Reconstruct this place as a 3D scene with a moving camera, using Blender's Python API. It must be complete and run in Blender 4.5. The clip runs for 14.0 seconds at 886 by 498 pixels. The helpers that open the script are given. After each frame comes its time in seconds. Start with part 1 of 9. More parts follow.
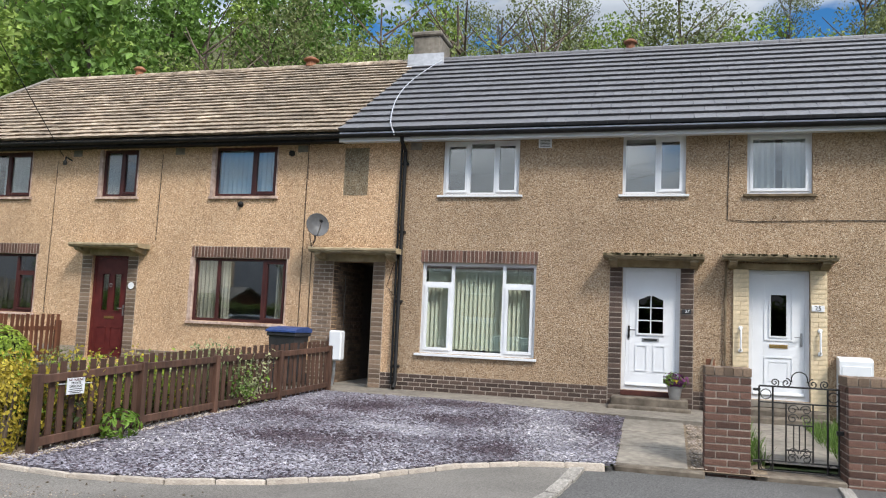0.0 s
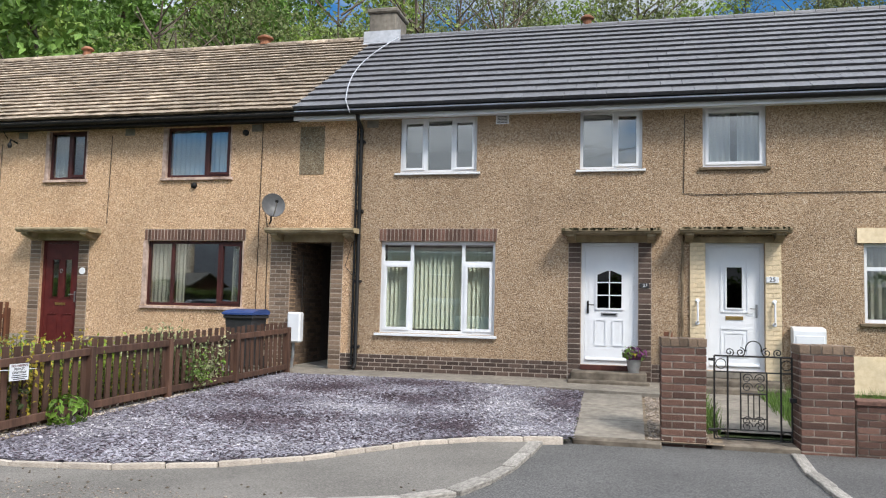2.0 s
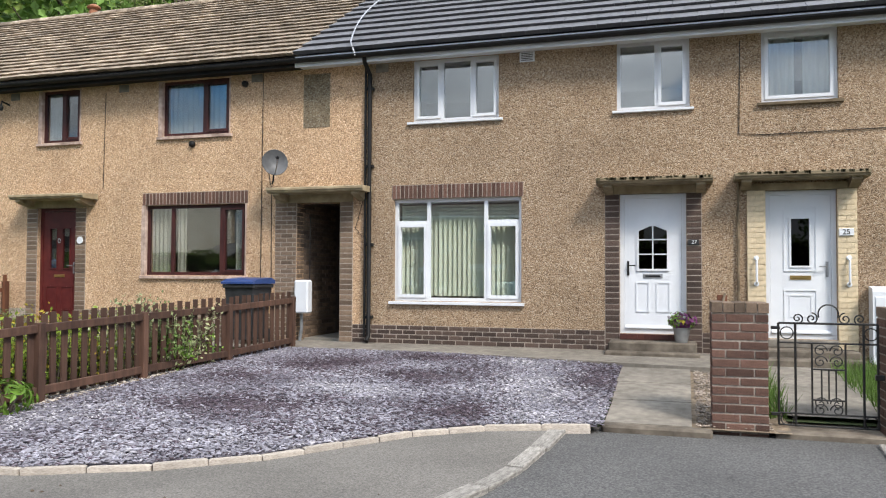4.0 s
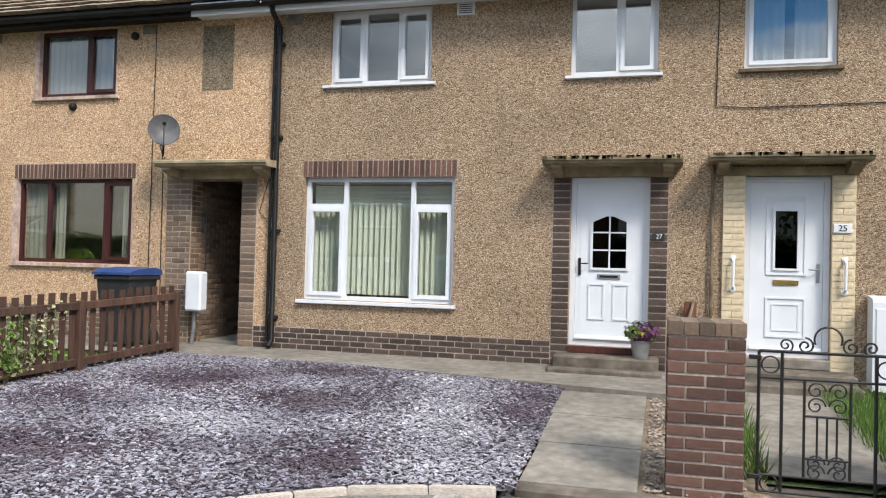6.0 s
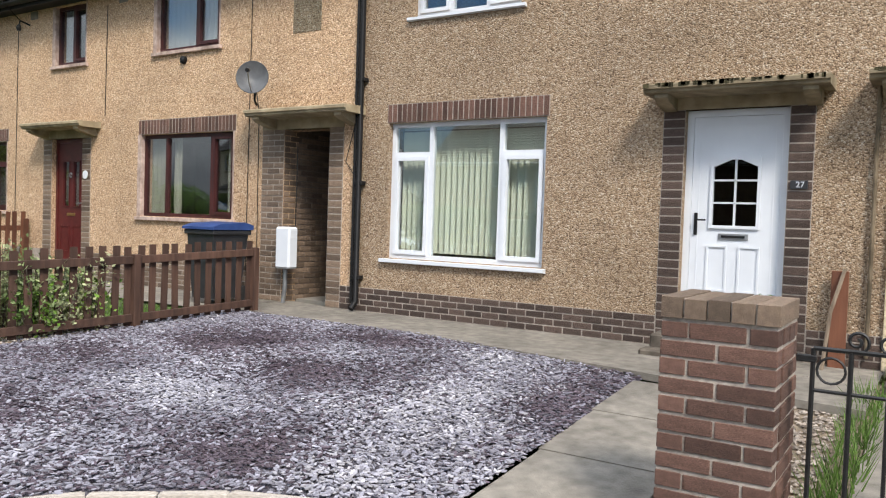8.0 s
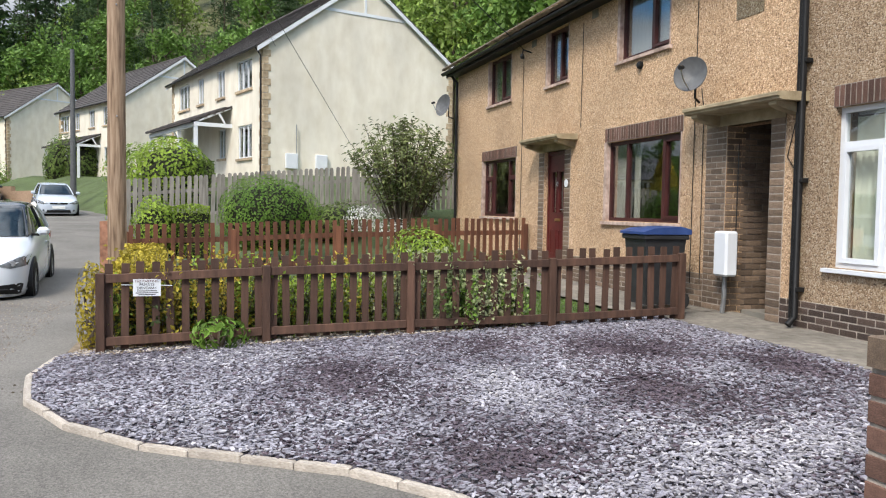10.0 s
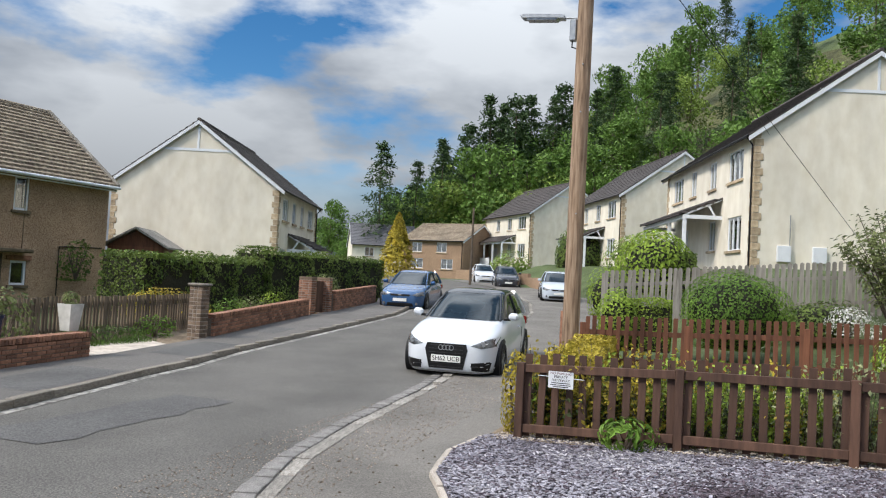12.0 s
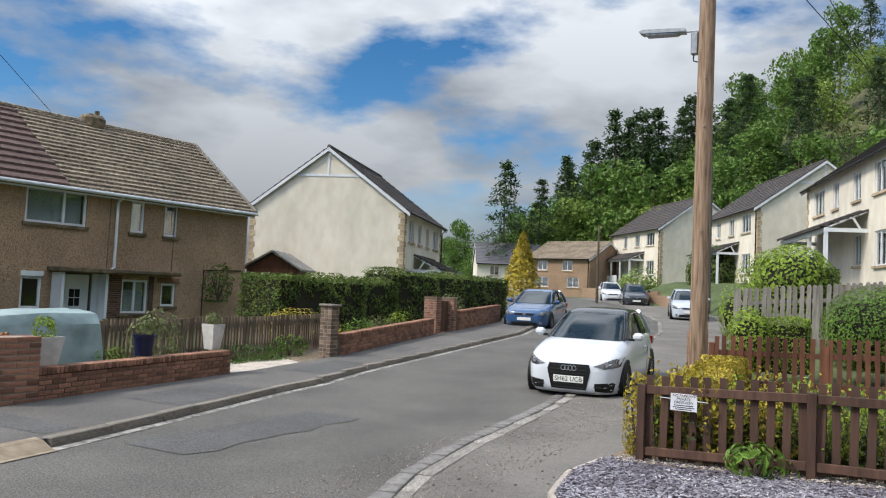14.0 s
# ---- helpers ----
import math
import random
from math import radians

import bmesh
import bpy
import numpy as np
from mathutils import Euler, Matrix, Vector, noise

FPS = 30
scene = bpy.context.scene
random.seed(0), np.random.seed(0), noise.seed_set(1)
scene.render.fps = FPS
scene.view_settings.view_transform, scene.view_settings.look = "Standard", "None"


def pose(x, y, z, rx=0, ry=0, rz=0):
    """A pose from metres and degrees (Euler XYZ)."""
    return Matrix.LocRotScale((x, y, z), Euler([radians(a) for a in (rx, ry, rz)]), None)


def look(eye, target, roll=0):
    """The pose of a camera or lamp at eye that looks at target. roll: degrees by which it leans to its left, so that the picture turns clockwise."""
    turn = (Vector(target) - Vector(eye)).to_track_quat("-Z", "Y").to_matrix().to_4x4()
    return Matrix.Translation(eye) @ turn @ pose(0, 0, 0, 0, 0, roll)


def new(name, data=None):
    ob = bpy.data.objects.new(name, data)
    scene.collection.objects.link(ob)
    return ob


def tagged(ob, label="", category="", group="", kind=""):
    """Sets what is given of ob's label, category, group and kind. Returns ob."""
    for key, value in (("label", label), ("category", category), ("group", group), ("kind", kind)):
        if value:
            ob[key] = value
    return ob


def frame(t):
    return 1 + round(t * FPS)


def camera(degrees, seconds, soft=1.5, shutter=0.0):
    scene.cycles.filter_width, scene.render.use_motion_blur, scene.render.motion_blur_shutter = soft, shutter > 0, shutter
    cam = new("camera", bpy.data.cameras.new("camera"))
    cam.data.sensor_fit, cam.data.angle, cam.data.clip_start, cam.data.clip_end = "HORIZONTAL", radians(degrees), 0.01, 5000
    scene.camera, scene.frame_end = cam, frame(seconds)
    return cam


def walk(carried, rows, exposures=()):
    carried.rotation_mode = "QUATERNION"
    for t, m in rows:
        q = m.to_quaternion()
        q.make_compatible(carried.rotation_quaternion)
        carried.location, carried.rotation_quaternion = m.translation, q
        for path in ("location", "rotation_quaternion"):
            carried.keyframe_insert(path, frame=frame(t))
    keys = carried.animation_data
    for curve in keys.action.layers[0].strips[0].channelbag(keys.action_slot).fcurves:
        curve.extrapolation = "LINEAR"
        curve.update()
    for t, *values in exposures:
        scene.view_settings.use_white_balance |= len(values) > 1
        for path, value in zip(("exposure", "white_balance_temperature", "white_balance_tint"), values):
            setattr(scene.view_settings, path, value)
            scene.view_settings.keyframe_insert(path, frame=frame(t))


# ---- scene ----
cam = camera(58.9, 14.0, soft=1.15)
PATH = [
    (0, (0.232, -13.914, 1.247), (-0.32, -12.001, 1.436), 2.5),
    (0.5, (0.26, -13.918, 1.248), (-0.271, -11.998, 1.42), 2.5),
    (1, (0.271, -13.929, 1.248), (-0.221, -11.997, 1.404), 2.2),
    (1.5, (0.264, -13.921, 1.237), (-0.189, -11.979, 1.39), 1.5),
    (2, (0.311, -13.766, 1.182), (-0.154, -11.826, 1.33), 1.3),
    (2.5, (0.4, -13.485, 1.154), (-0.148, -11.565, 1.282), 1.2),
    (5, (0.472, -10.989, 1.142), (-0.122, -9.079, 1.184), 0.1),
    (5.5, (0.544, -10.429, 1.202), (-0.029, -8.513, 1.243), 0.6),
    (6, (0.631, -9.877, 1.228), (0.086, -7.954, 1.266), 1.5),
    (6.5, (0.905, -9.323, 1.195), (0.256, -7.431, 1.227), 1.5),
    (7, (1.126, -8.816, 1.192), (0.415, -6.947, 1.186), 2.3),
    (9.5, (2.484, -6.631, 1.223), (0.7, -5.733, 1.118), 0.2),
    (10, (2.531, -6.325, 1.255), (0.621, -5.74, 1.152), 0.9),
    (10.5, (2.53, -6.063, 1.287), (0.549, -5.796, 1.21), 1.1),
    (11, (2.504, -5.758, 1.307), (0.505, -5.808, 1.263), 2.0),
    (11.5, (2.373, -5.588, 1.342), (0.397, -5.892, 1.373), 2.7),
    (12, (2.31, -5.427, 1.375), (0.421, -6.078, 1.456), 3.1),
    (12.5, (2.309, -5.304, 1.391), (0.525, -6.204, 1.487), 3.2),
    (13, (2.382, -5.306, 1.413), (0.673, -6.337, 1.546), 2.3),
    (13.5, (2.433, -5.325, 1.427), (0.779, -6.441, 1.571), 2.2),
    (14, (2.414, -5.285, 1.406), (0.655, -6.23, 1.518), 2.7),
]
walk(cam, [(t, look(eye, target, roll)) for t, eye, target, roll in PATH], [(0, 0.50), (9.3, 0.54), (11.5, 0.38), (14, 0.26)])

# ---- sky, sun ----
SUN_GLOW = 2.3
SUN_ELEVATION, SUN_AZIMUTH = radians(47), radians(131)   # azimuth clockwise from +y
world = bpy.data.worlds.new("sky_world")
scene.world = world
world.use_nodes = True
wn, wl = world.node_tree.nodes, world.node_tree.links
wn.clear()
w_out = wn.new("ShaderNodeOutputWorld")
w_bg = wn.new("ShaderNodeBackground")
w_sky = wn.new("ShaderNodeTexSky")
w_sky.sky_type = "NISHITA"
w_sky.sun_disc = False
w_sky.sun_elevation, w_sky.sun_rotation = SUN_ELEVATION, SUN_AZIMUTH
w_sky.air_density, w_sky.dust_density, w_sky.ozone_density = 1.0, 0.1, 4.0
w_co = wn.new("ShaderNodeTexCoord")
w_map = wn.new("ShaderNodeMapping")
w_map.inputs["Scale"].default_value = (1.0, 1.0, 2.6)
w_map.inputs["Location"].default_value = (0.35, 0.1, 0.0)
w_n1 = wn.new("ShaderNodeTexNoise")
w_n1.inputs["Scale"].default_value, w_n1.inputs["Detail"].default_value, w_n1.inputs["Roughness"].default_value = 1.9, 9, 0.55
w_r1 = wn.new("ShaderNodeValToRGB")
w_r1.color_ramp.elements[0].position, w_r1.color_ramp.elements[1].position = 0.43, 0.51
w_n2 = wn.new("ShaderNodeTexNoise")
w_n2.inputs["Scale"].default_value, w_n2.inputs["Detail"].default_value = 3.1, 6
w_r2 = wn.new("ShaderNodeValToRGB")
w_r2.color_ramp.elements[0].position, w_r2.color_ramp.elements[1].position = 0.40, 0.62
w_r2.color_ramp.elements[0].color, w_r2.color_ramp.elements[1].color = (2.6, 2.95, 3.5, 1), (6.2, 6.6, 7.1, 1)
w_mix = wn.new("ShaderNodeMixRGB")
wl.new(w_co.outputs["Generated"], w_map.inputs["Vector"])
wl.new(w_map.outputs["Vector"], w_n1.inputs["Vector"])
wl.new(w_map.outputs["Vector"], w_n2.inputs["Vector"])
wl.new(w_n1.outputs["Fac"], w_r1.inputs["Fac"])
wl.new(w_n2.outputs["Fac"], w_r2.inputs["Fac"])
w_low = wn.new("ShaderNodeMapRange")
w_low.inputs["From Min"].default_value, w_low.inputs["From Max"].default_value = 0.06, 0.17
w_low.inputs["To Min"].default_value, w_low.inputs["To Max"].default_value = 1.0, 0.0
w_max = wn.new("ShaderNodeMath")
w_max.operation = "MAXIMUM"
wl.new(w_r1.outputs["Color"], w_max.inputs[0])
wl.new(w_low.outputs["Result"], w_max.inputs[1])
wl.new(w_max.outputs["Value"], w_mix.inputs["Fac"])
w_deep = wn.new("ShaderNodeHueSaturation")
w_deep.inputs["Saturation"].default_value, w_deep.inputs["Value"].default_value = 1.3, 1.05
wl.new(w_sky.outputs["Color"], w_deep.inputs["Color"])
wl.new(w_deep.outputs["Color"], w_mix.inputs["Color1"])
# a clouded sky is brighter overhead than at the horizon
w_sep = wn.new("ShaderNodeSeparateXYZ")
w_up = wn.new("ShaderNodeMapRange")
w_up.inputs["From Min"].default_value, w_up.inputs["From Max"].default_value = 0.05, 0.85
w_up.inputs["To Min"].default_value, w_up.inputs["To Max"].default_value = 0.48, 2.5
w_mul = wn.new("ShaderNodeMixRGB")
w_mul.blend_type = "MULTIPLY"
w_mul.inputs["Fac"].default_value = 1.0
wl.new(w_co.outputs["Generated"], w_sep.inputs["Vector"])
wl.new(w_sep.outputs["Z"], w_up.inputs["Value"])
wl.new(w_sep.outputs["Z"], w_low.inputs["Value"])
# and brighter round the veiled sun
w_dot = wn.new("ShaderNodeVectorMath")
w_dot.operation = "DOT_PRODUCT"
w_glow = wn.new("ShaderNodeMapRange")
w_glow.interpolation_type = "SMOOTHSTEP"
w_glow.inputs["From Min"].default_value, w_glow.inputs["From Max"].default_value = 0.0, 0.95
w_glow.inputs["To Min"].default_value, w_glow.inputs["To Max"].default_value = 1.0, SUN_GLOW
w_shine = wn.new("ShaderNodeMath")
w_shine.operation = "MULTIPLY"
wl.new(w_co.outputs["Generated"], w_dot.inputs[0])
w_dot.inputs[1].default_value = (math.sin(SUN_AZIMUTH) * math.cos(SUN_ELEVATION), math.cos(SUN_AZIMUTH) * math.cos(SUN_ELEVATION), math.sin(SUN_ELEVATION))
wl.new(w_dot.outputs["Value"], w_glow.inputs["Value"])
wl.new(w_up.outputs["Result"], w_shine.inputs[0])
wl.new(w_glow.outputs["Result"], w_shine.inputs[1])
wl.new(w_r2.outputs["Color"], w_mul.inputs["Color1"])
wl.new(w_shine.outputs["Value"], w_mul.inputs["Color2"])
wl.new(w_mul.outputs["Color"], w_mix.inputs["Color2"])
wl.new(w_mix.outputs["Color"], w_bg.inputs["Color"])
w_bg.inputs["Strength"].default_value = 0.09
wl.new(w_bg.outputs["Background"], w_out.inputs["Surface"])

sun = new("sun", bpy.data.lights.new("sun", "SUN"))
sun.data.energy, sun.data.angle, sun.data.color = 3.2, radians(14.0), (1.0, 0.925, 0.83)
sun_way = Vector((math.sin(SUN_AZIMUTH) * math.cos(SUN_ELEVATION), math.cos(SUN_AZIMUTH) * math.cos(SUN_ELEVATION), math.sin(SUN_ELEVATION)))
sun.matrix_world = look(sun_way * 60, (0, 0, 0))

# ---- materials ----
rnd = random.Random(7)


def ramp(nt, stops):
    r = nt.nodes.new("ShaderNodeValToRGB")
    els = r.color_ramp.elements
    while len(els) < len(stops):
        els.new(0.5)
    for e, (p, c) in zip(els, stops):
        e.position, e.color = p, (*c, 1)
    return r


def mat(name, stops, scale=8.0, rough=0.8, bump=0.3, bump_scale=60.0, big=0.35, big_scale=0.6, metal=0.0,
        vary=0.0, island=0.0, voronoi=False, stretch=(1, 1, 1), spec=0.4, coat=0.0, bump_dist=0.01):
    """A surface: grain from a ramp over noise or cells, slow stains, fine relief, and a per-piece change of tone."""
    m = bpy.data.materials.new(name)
    m.use_nodes = True
    nt = m.node_tree
    n, l = nt.nodes, nt.links
    b = n["Principled BSDF"]
    b.inputs["Roughness"].default_value, b.inputs["Metallic"].default_value = rough, metal
    b.inputs["Specular IOR Level"].default_value = spec
    b.inputs["Coat Weight"].default_value = coat
    co = n.new("ShaderNodeTexCoord")
    mp = n.new("ShaderNodeMapping")
    mp.inputs["Scale"].default_value = stretch
    l.new(co.outputs["Object"], mp.inputs["Vector"])
    if voronoi:
        t = n.new("ShaderNodeTexVoronoi")
        t.inputs["Scale"].default_value = scale
        sp = n.new("ShaderNodeSeparateColor")
        l.new(t.outputs["Color"], sp.inputs["Color"])
        fac = sp.outputs["Red"]
    else:
        t = n.new("ShaderNodeTexNoise")
        t.inputs["Scale"].default_value, t.inputs["Detail"].default_value = scale, 6
        fac = t.outputs["Fac"]
    l.new(mp.outputs["Vector"], t.inputs["Vector"])
    r = ramp(nt, stops)
    l.new(fac, r.inputs["Fac"])
    col = r.outputs["Color"]
    if big:
        t2 = n.new("ShaderNodeTexNoise")
        t2.inputs["Scale"].default_value, t2.inputs["Detail"].default_value = big_scale, 5
        l.new(mp.outputs["Vector"], t2.inputs["Vector"])
        r2 = ramp(nt, [(0.3, (1 - big,) * 3), (0.62, (1.0,) * 3)])
        l.new(t2.outputs["Fac"], r2.inputs["Fac"])
        mx = n.new("ShaderNodeMixRGB")
        mx.blend_type = "MULTIPLY"
        mx.inputs["Fac"].default_value = 1
        l.new(col, mx.inputs["Color1"])
        l.new(r2.outputs["Color"], mx.inputs["Color2"])
        col = mx.outputs["Color"]
    for amount, kind in ((vary, "ShaderNodeObjectInfo"), (island, "ShaderNodeNewGeometry")):
        if amount:
            oi = n.new(kind)
            out = oi.outputs["Random"] if kind == "ShaderNodeObjectInfo" else oi.outputs["Random Per Island"]
            mr = n.new("ShaderNodeMapRange")
            mr.inputs["To Min"].default_value, mr.inputs["To Max"].default_value = 1 - amount, 1 + amount
            l.new(out, mr.inputs["Value"])
            hs = n.new("ShaderNodeHueSaturation")
            l.new(mr.outputs["Result"], hs.inputs["Value"])
            l.new(col, hs.inputs["Color"])
            col = hs.outputs["Color"]
    l.new(col, b.inputs["Base Color"])
    if bump:
        bp = n.new("ShaderNodeBump")
        bp.inputs["Strength"].default_value, bp.inputs["Distance"].default_value = bump, bump_dist
        if voronoi:
            bp.invert = True
            l.new(t.outputs["Distance"], bp.inputs["Height"])
        else:
            t3 = n.new("ShaderNodeTexNoise")
            t3.inputs["Scale"].default_value, t3.inputs["Detail"].default_value = bump_scale, 4
            l.new(mp.outputs["Vector"], t3.inputs["Vector"])
            l.new(t3.outputs["Fac"], bp.inputs["Height"])
        l.new(bp.outputs["Normal"], b.inputs["Normal"])
    return m


def leaf_mat(name, dark, light, rough=0.55):
    """Foliage: tone per leaf, with some light passing through."""
    m = mat(name, [(0.3, dark), (0.7, light)], scale=1.3, rough=rough, bump=0, big=0.25, big_scale=0.35, island=0.45, spec=0.25)
    m.node_tree.nodes["Principled BSDF"].inputs["Subsurface Weight"].default_value = 0.0
    n, l = m.node_tree.nodes, m.node_tree.links
    out, b = n["Material Output"], n["Principled BSDF"]
    tr = n.new("ShaderNodeBsdfTranslucent")
    mx = n.new("ShaderNodeMixShader")
    mx.inputs["Fac"].default_value = 0.3
    l.new(b.inputs["Base Color"].links[0].from_socket, tr.inputs["Color"])
    l.new(b.outputs["BSDF"], mx.inputs[1])
    l.new(tr.outputs["BSDF"], mx.inputs[2])
    l.new(mx.outputs["Shader"], out.inputs["Surface"])
    return m


def glass_mat(name, tint=(0.88, 0.92, 0.92), least=0.19):
    m = bpy.data.materials.new(name)
    m.use_nodes = True
    n, l = m.node_tree.nodes, m.node_tree.links
    n.clear()
    out, tr, gl, mx, lw, pw, mr = (n.new("ShaderNode" + k) for k in ("OutputMaterial", "BsdfTransparent", "BsdfGlossy", "MixShader", "LayerWeight", "Math", "MapRange"))
    tr.inputs["Color"].default_value = (*tint, 1)
    gl.inputs["Roughness"].default_value = 0.015
    lw.inputs["Blend"].default_value = 0.5
    pw.operation = "POWER"
    pw.inputs[1].default_value = 4.0
    mr.inputs["To Min"].default_value = least
    l.new(lw.outputs["Facing"], pw.inputs[0])
    l.new(pw.outputs["Value"], mr.inputs["Value"])
    l.new(mr.outputs["Result"], mx.inputs["Fac"])
    l.new(tr.outputs["BSDF"], mx.inputs[1])
    l.new(gl.outputs["BSDF"], mx.inputs[2])
    l.new(mx.outputs["Shader"], out.inputs["Surface"])
    return m


DASH_STOPS = [(0.0, (0.125, 0.080, 0.048)), (0.18, (0.255, 0.170, 0.102)), (0.5, (0.365, 0.255, 0.158)), (0.82, (0.44, 0.327, 0.218)), (1.0, (0.56, 0.465, 0.35))]
M_DASH = mat("pebbledash", DASH_STOPS, scale=72, rough=0.85, voronoi=True, bump=0.6, bump_dist=0.02, big=0.24, big_scale=0.9)
M_DASH_LIGHT = mat("pale_pebbledash", [(p, (min(0.85, c[0] * 1.50 + 0.02), min(0.85, c[1] * 1.40 + 0.015), min(0.85, c[2] * 1.32 + 0.01))) for p, c in DASH_STOPS], scale=72, rough=0.85, voronoi=True, bump=0.55, bump_dist=0.02, big=0.2, big_scale=0.7)
M_DASH_OLD = mat("pebbledash_grey", [(0.0, (0.24, 0.145, 0.085)), (0.5, (0.43, 0.285, 0.178)), (1.0, (0.53, 0.38, 0.255))], scale=40, rough=0.9, voronoi=True, bump=0.8, bump_dist=0.02, big=0.3, big_scale=0.5)
M_BRICK = mat("brown_brick", [(0.3, (0.085, 0.044, 0.033)), (0.7, (0.190, 0.104, 0.076))], scale=22, rough=0.85, bump=0.5, bump_scale=90, vary=0.42, big=0.3, big_scale=3)
M_DASH_PATCH = mat("mossy_dash_patch", [(p, (v[0] * 0.72, v[1] * 0.80, v[2] * 0.82)) for p, v in DASH_STOPS], scale=72, rough=0.9, voronoi=True, bump=0.9, bump_dist=0.02, big=0.25, big_scale=3)
M_BRICK_DARK = mat("dark_plinth_brick", [(0.3, (0.050, 0.034, 0.028)), (0.7, (0.125, 0.085, 0.066))], scale=22, rough=0.85, bump=0.5, bump_scale=90, vary=0.4, big=0.3, big_scale=3)
M_BRICK_TAN = mat("tan_brick", [(0.3, (0.13, 0.088, 0.060)), (0.7, (0.26, 0.188, 0.132))], scale=22, rough=0.85, bump=0.5, bump_scale=90, vary=0.4, big=0.3, big_scale=3)
M_BRICK_RED = mat("red_brick", [(0.3, (0.20, 0.095, 0.060)), (0.7, (0.40, 0.205, 0.130))], scale=14, rough=0.88, bump=0.6, bump_scale=70, vary=0.45, big=0.4, big_scale=2.5)
M_BRICK_CREAM = mat("cream_painted_brick", [(0.3, (0.62, 0.50, 0.32)), (0.7, (0.74, 0.62, 0.43))], scale=14, rough=0.6, bump=0.3, bump_scale=60, vary=0.06, big=0.25, big_scale=1.5)
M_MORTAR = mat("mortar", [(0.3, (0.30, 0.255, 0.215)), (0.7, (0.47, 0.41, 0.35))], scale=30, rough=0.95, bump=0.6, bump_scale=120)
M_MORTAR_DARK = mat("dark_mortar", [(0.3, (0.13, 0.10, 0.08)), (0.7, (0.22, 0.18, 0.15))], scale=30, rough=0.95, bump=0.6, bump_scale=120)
M_SLATE_ROOF = mat("new_grey_tile", [(0.3, (0.105, 0.105, 0.114)), (0.7, (0.155, 0.155, 0.165))], scale=18, rough=0.5, bump=0.25, bump_scale=40, island=0.10, vary=0.10, big=0.12, big_scale=0.8)
M_OLD_TILE = mat("old_mossy_tile", [(0.25, (0.120, 0.090, 0.066)), (0.5, (0.324, 0.258, 0.192)), (0.75, (0.480, 0.408, 0.312))], scale=7, rough=0.9, bump=0.6, bump_scale=50, island=0.28, vary=0.28, big=0.35, big_scale=1.2)
M_LH_TILE = mat("brown_tile", [(0.25, (0.090, 0.066, 0.050)), (0.5, (0.252, 0.198, 0.144)), (0.75, (0.504, 0.444, 0.312))], scale=9, rough=0.9, bump=0.5, bump_scale=40, island=0.25, big=0.35, big_scale=1.0)
M_DARK_TILE = mat("dark_far_tile", [(0.3, (0.045, 0.04, 0.04)), (0.7, (0.10, 0.085, 0.08))], scale=5, rough=0.85, bump=0.4, bump_scale=20, island=0.2, big=0.3)
M_UPVC = mat("white_plastic", [(0.3, (0.66, 0.685, 0.72)), (0.7, (0.72, 0.745, 0.775))], scale=3, rough=0.35, bump=0.05, bump_scale=20, big=0.06, big_scale=2)
M_WOODGRAIN = mat("dark_red_frame", [(0.3, (0.035, 0.010, 0.010)), (0.7, (0.075, 0.020, 0.018))], scale=12, rough=0.45, bump=0.15, bump_scale=60, stretch=(1, 1, 0.2), big=0.2)
M_DOOR_RED = mat("maroon_door", [(0.3, (0.075, 0.012, 0.012)), (0.7, (0.11, 0.02, 0.018))], scale=8, rough=0.4, bump=0.1, bump_scale=50, big=0.15)
M_CONCRETE = mat("weathered_concrete", [(0.3, (0.16, 0.142, 0.118)), (0.7, (0.28, 0.252, 0.21))], scale=9, rough=0.9, bump=0.4, bump_scale=70, big=0.4, big_scale=1.3)
M_CONC_DARK = mat("stained_canopy_concrete", [(0.3, (0.10, 0.075, 0.045)), (0.7, (0.24, 0.185, 0.12))], scale=6, rough=0.95, bump=0.5, bump_scale=50, big=0.5, big_scale=2.2)
M_EDGING = mat("cream_edging_stone", [(0.3, (0.36, 0.31, 0.26)), (0.7, (0.58, 0.52, 0.45))], scale=14, rough=0.9, bump=0.4, bump_scale=70, vary=0.12, big=0.3, big_scale=2)
M_KERBPALE = mat("worn_pale_kerb", [(0.32, (0.198, 0.184, 0.162)), (0.68, (0.414, 0.387, 0.347))], scale=11, rough=0.9, bump=0.5, bump_scale=60, vary=0.2, big=0.4, big_scale=1.6)
M_SETT = mat("grey_sett", [(0.3, (0.158, 0.151, 0.144)), (0.7, (0.288, 0.274, 0.259))], scale=14, rough=0.9, bump=0.5, bump_scale=60, vary=0.2, big=0.35, big_scale=2)
M_ASPHALT = mat("asphalt", [(0.36, (0.067, 0.063, 0.057)), (0.5, (0.115, 0.109, 0.099)), (0.64, (0.18, 0.171, 0.155))], scale=60, rough=0.85, bump=0.8, bump_scale=70, big=0.34, big_scale=0.7)
M_PAVE = mat("pavement_asphalt", [(0.34, (0.11, 0.102, 0.090)), (0.5, (0.172, 0.16, 0.143)), (0.68, (0.245, 0.228, 0.204))], scale=75, rough=0.88, bump=0.7, bump_scale=90, big=0.35, big_scale=0.8)
M_PAVE_DARK = mat("dark_footway", [(0.3, (0.082, 0.076, 0.070)), (0.7, (0.17, 0.16, 0.148))], scale=40, rough=0.85, bump=0.6, bump_scale=90, big=0.3, big_scale=0.6)
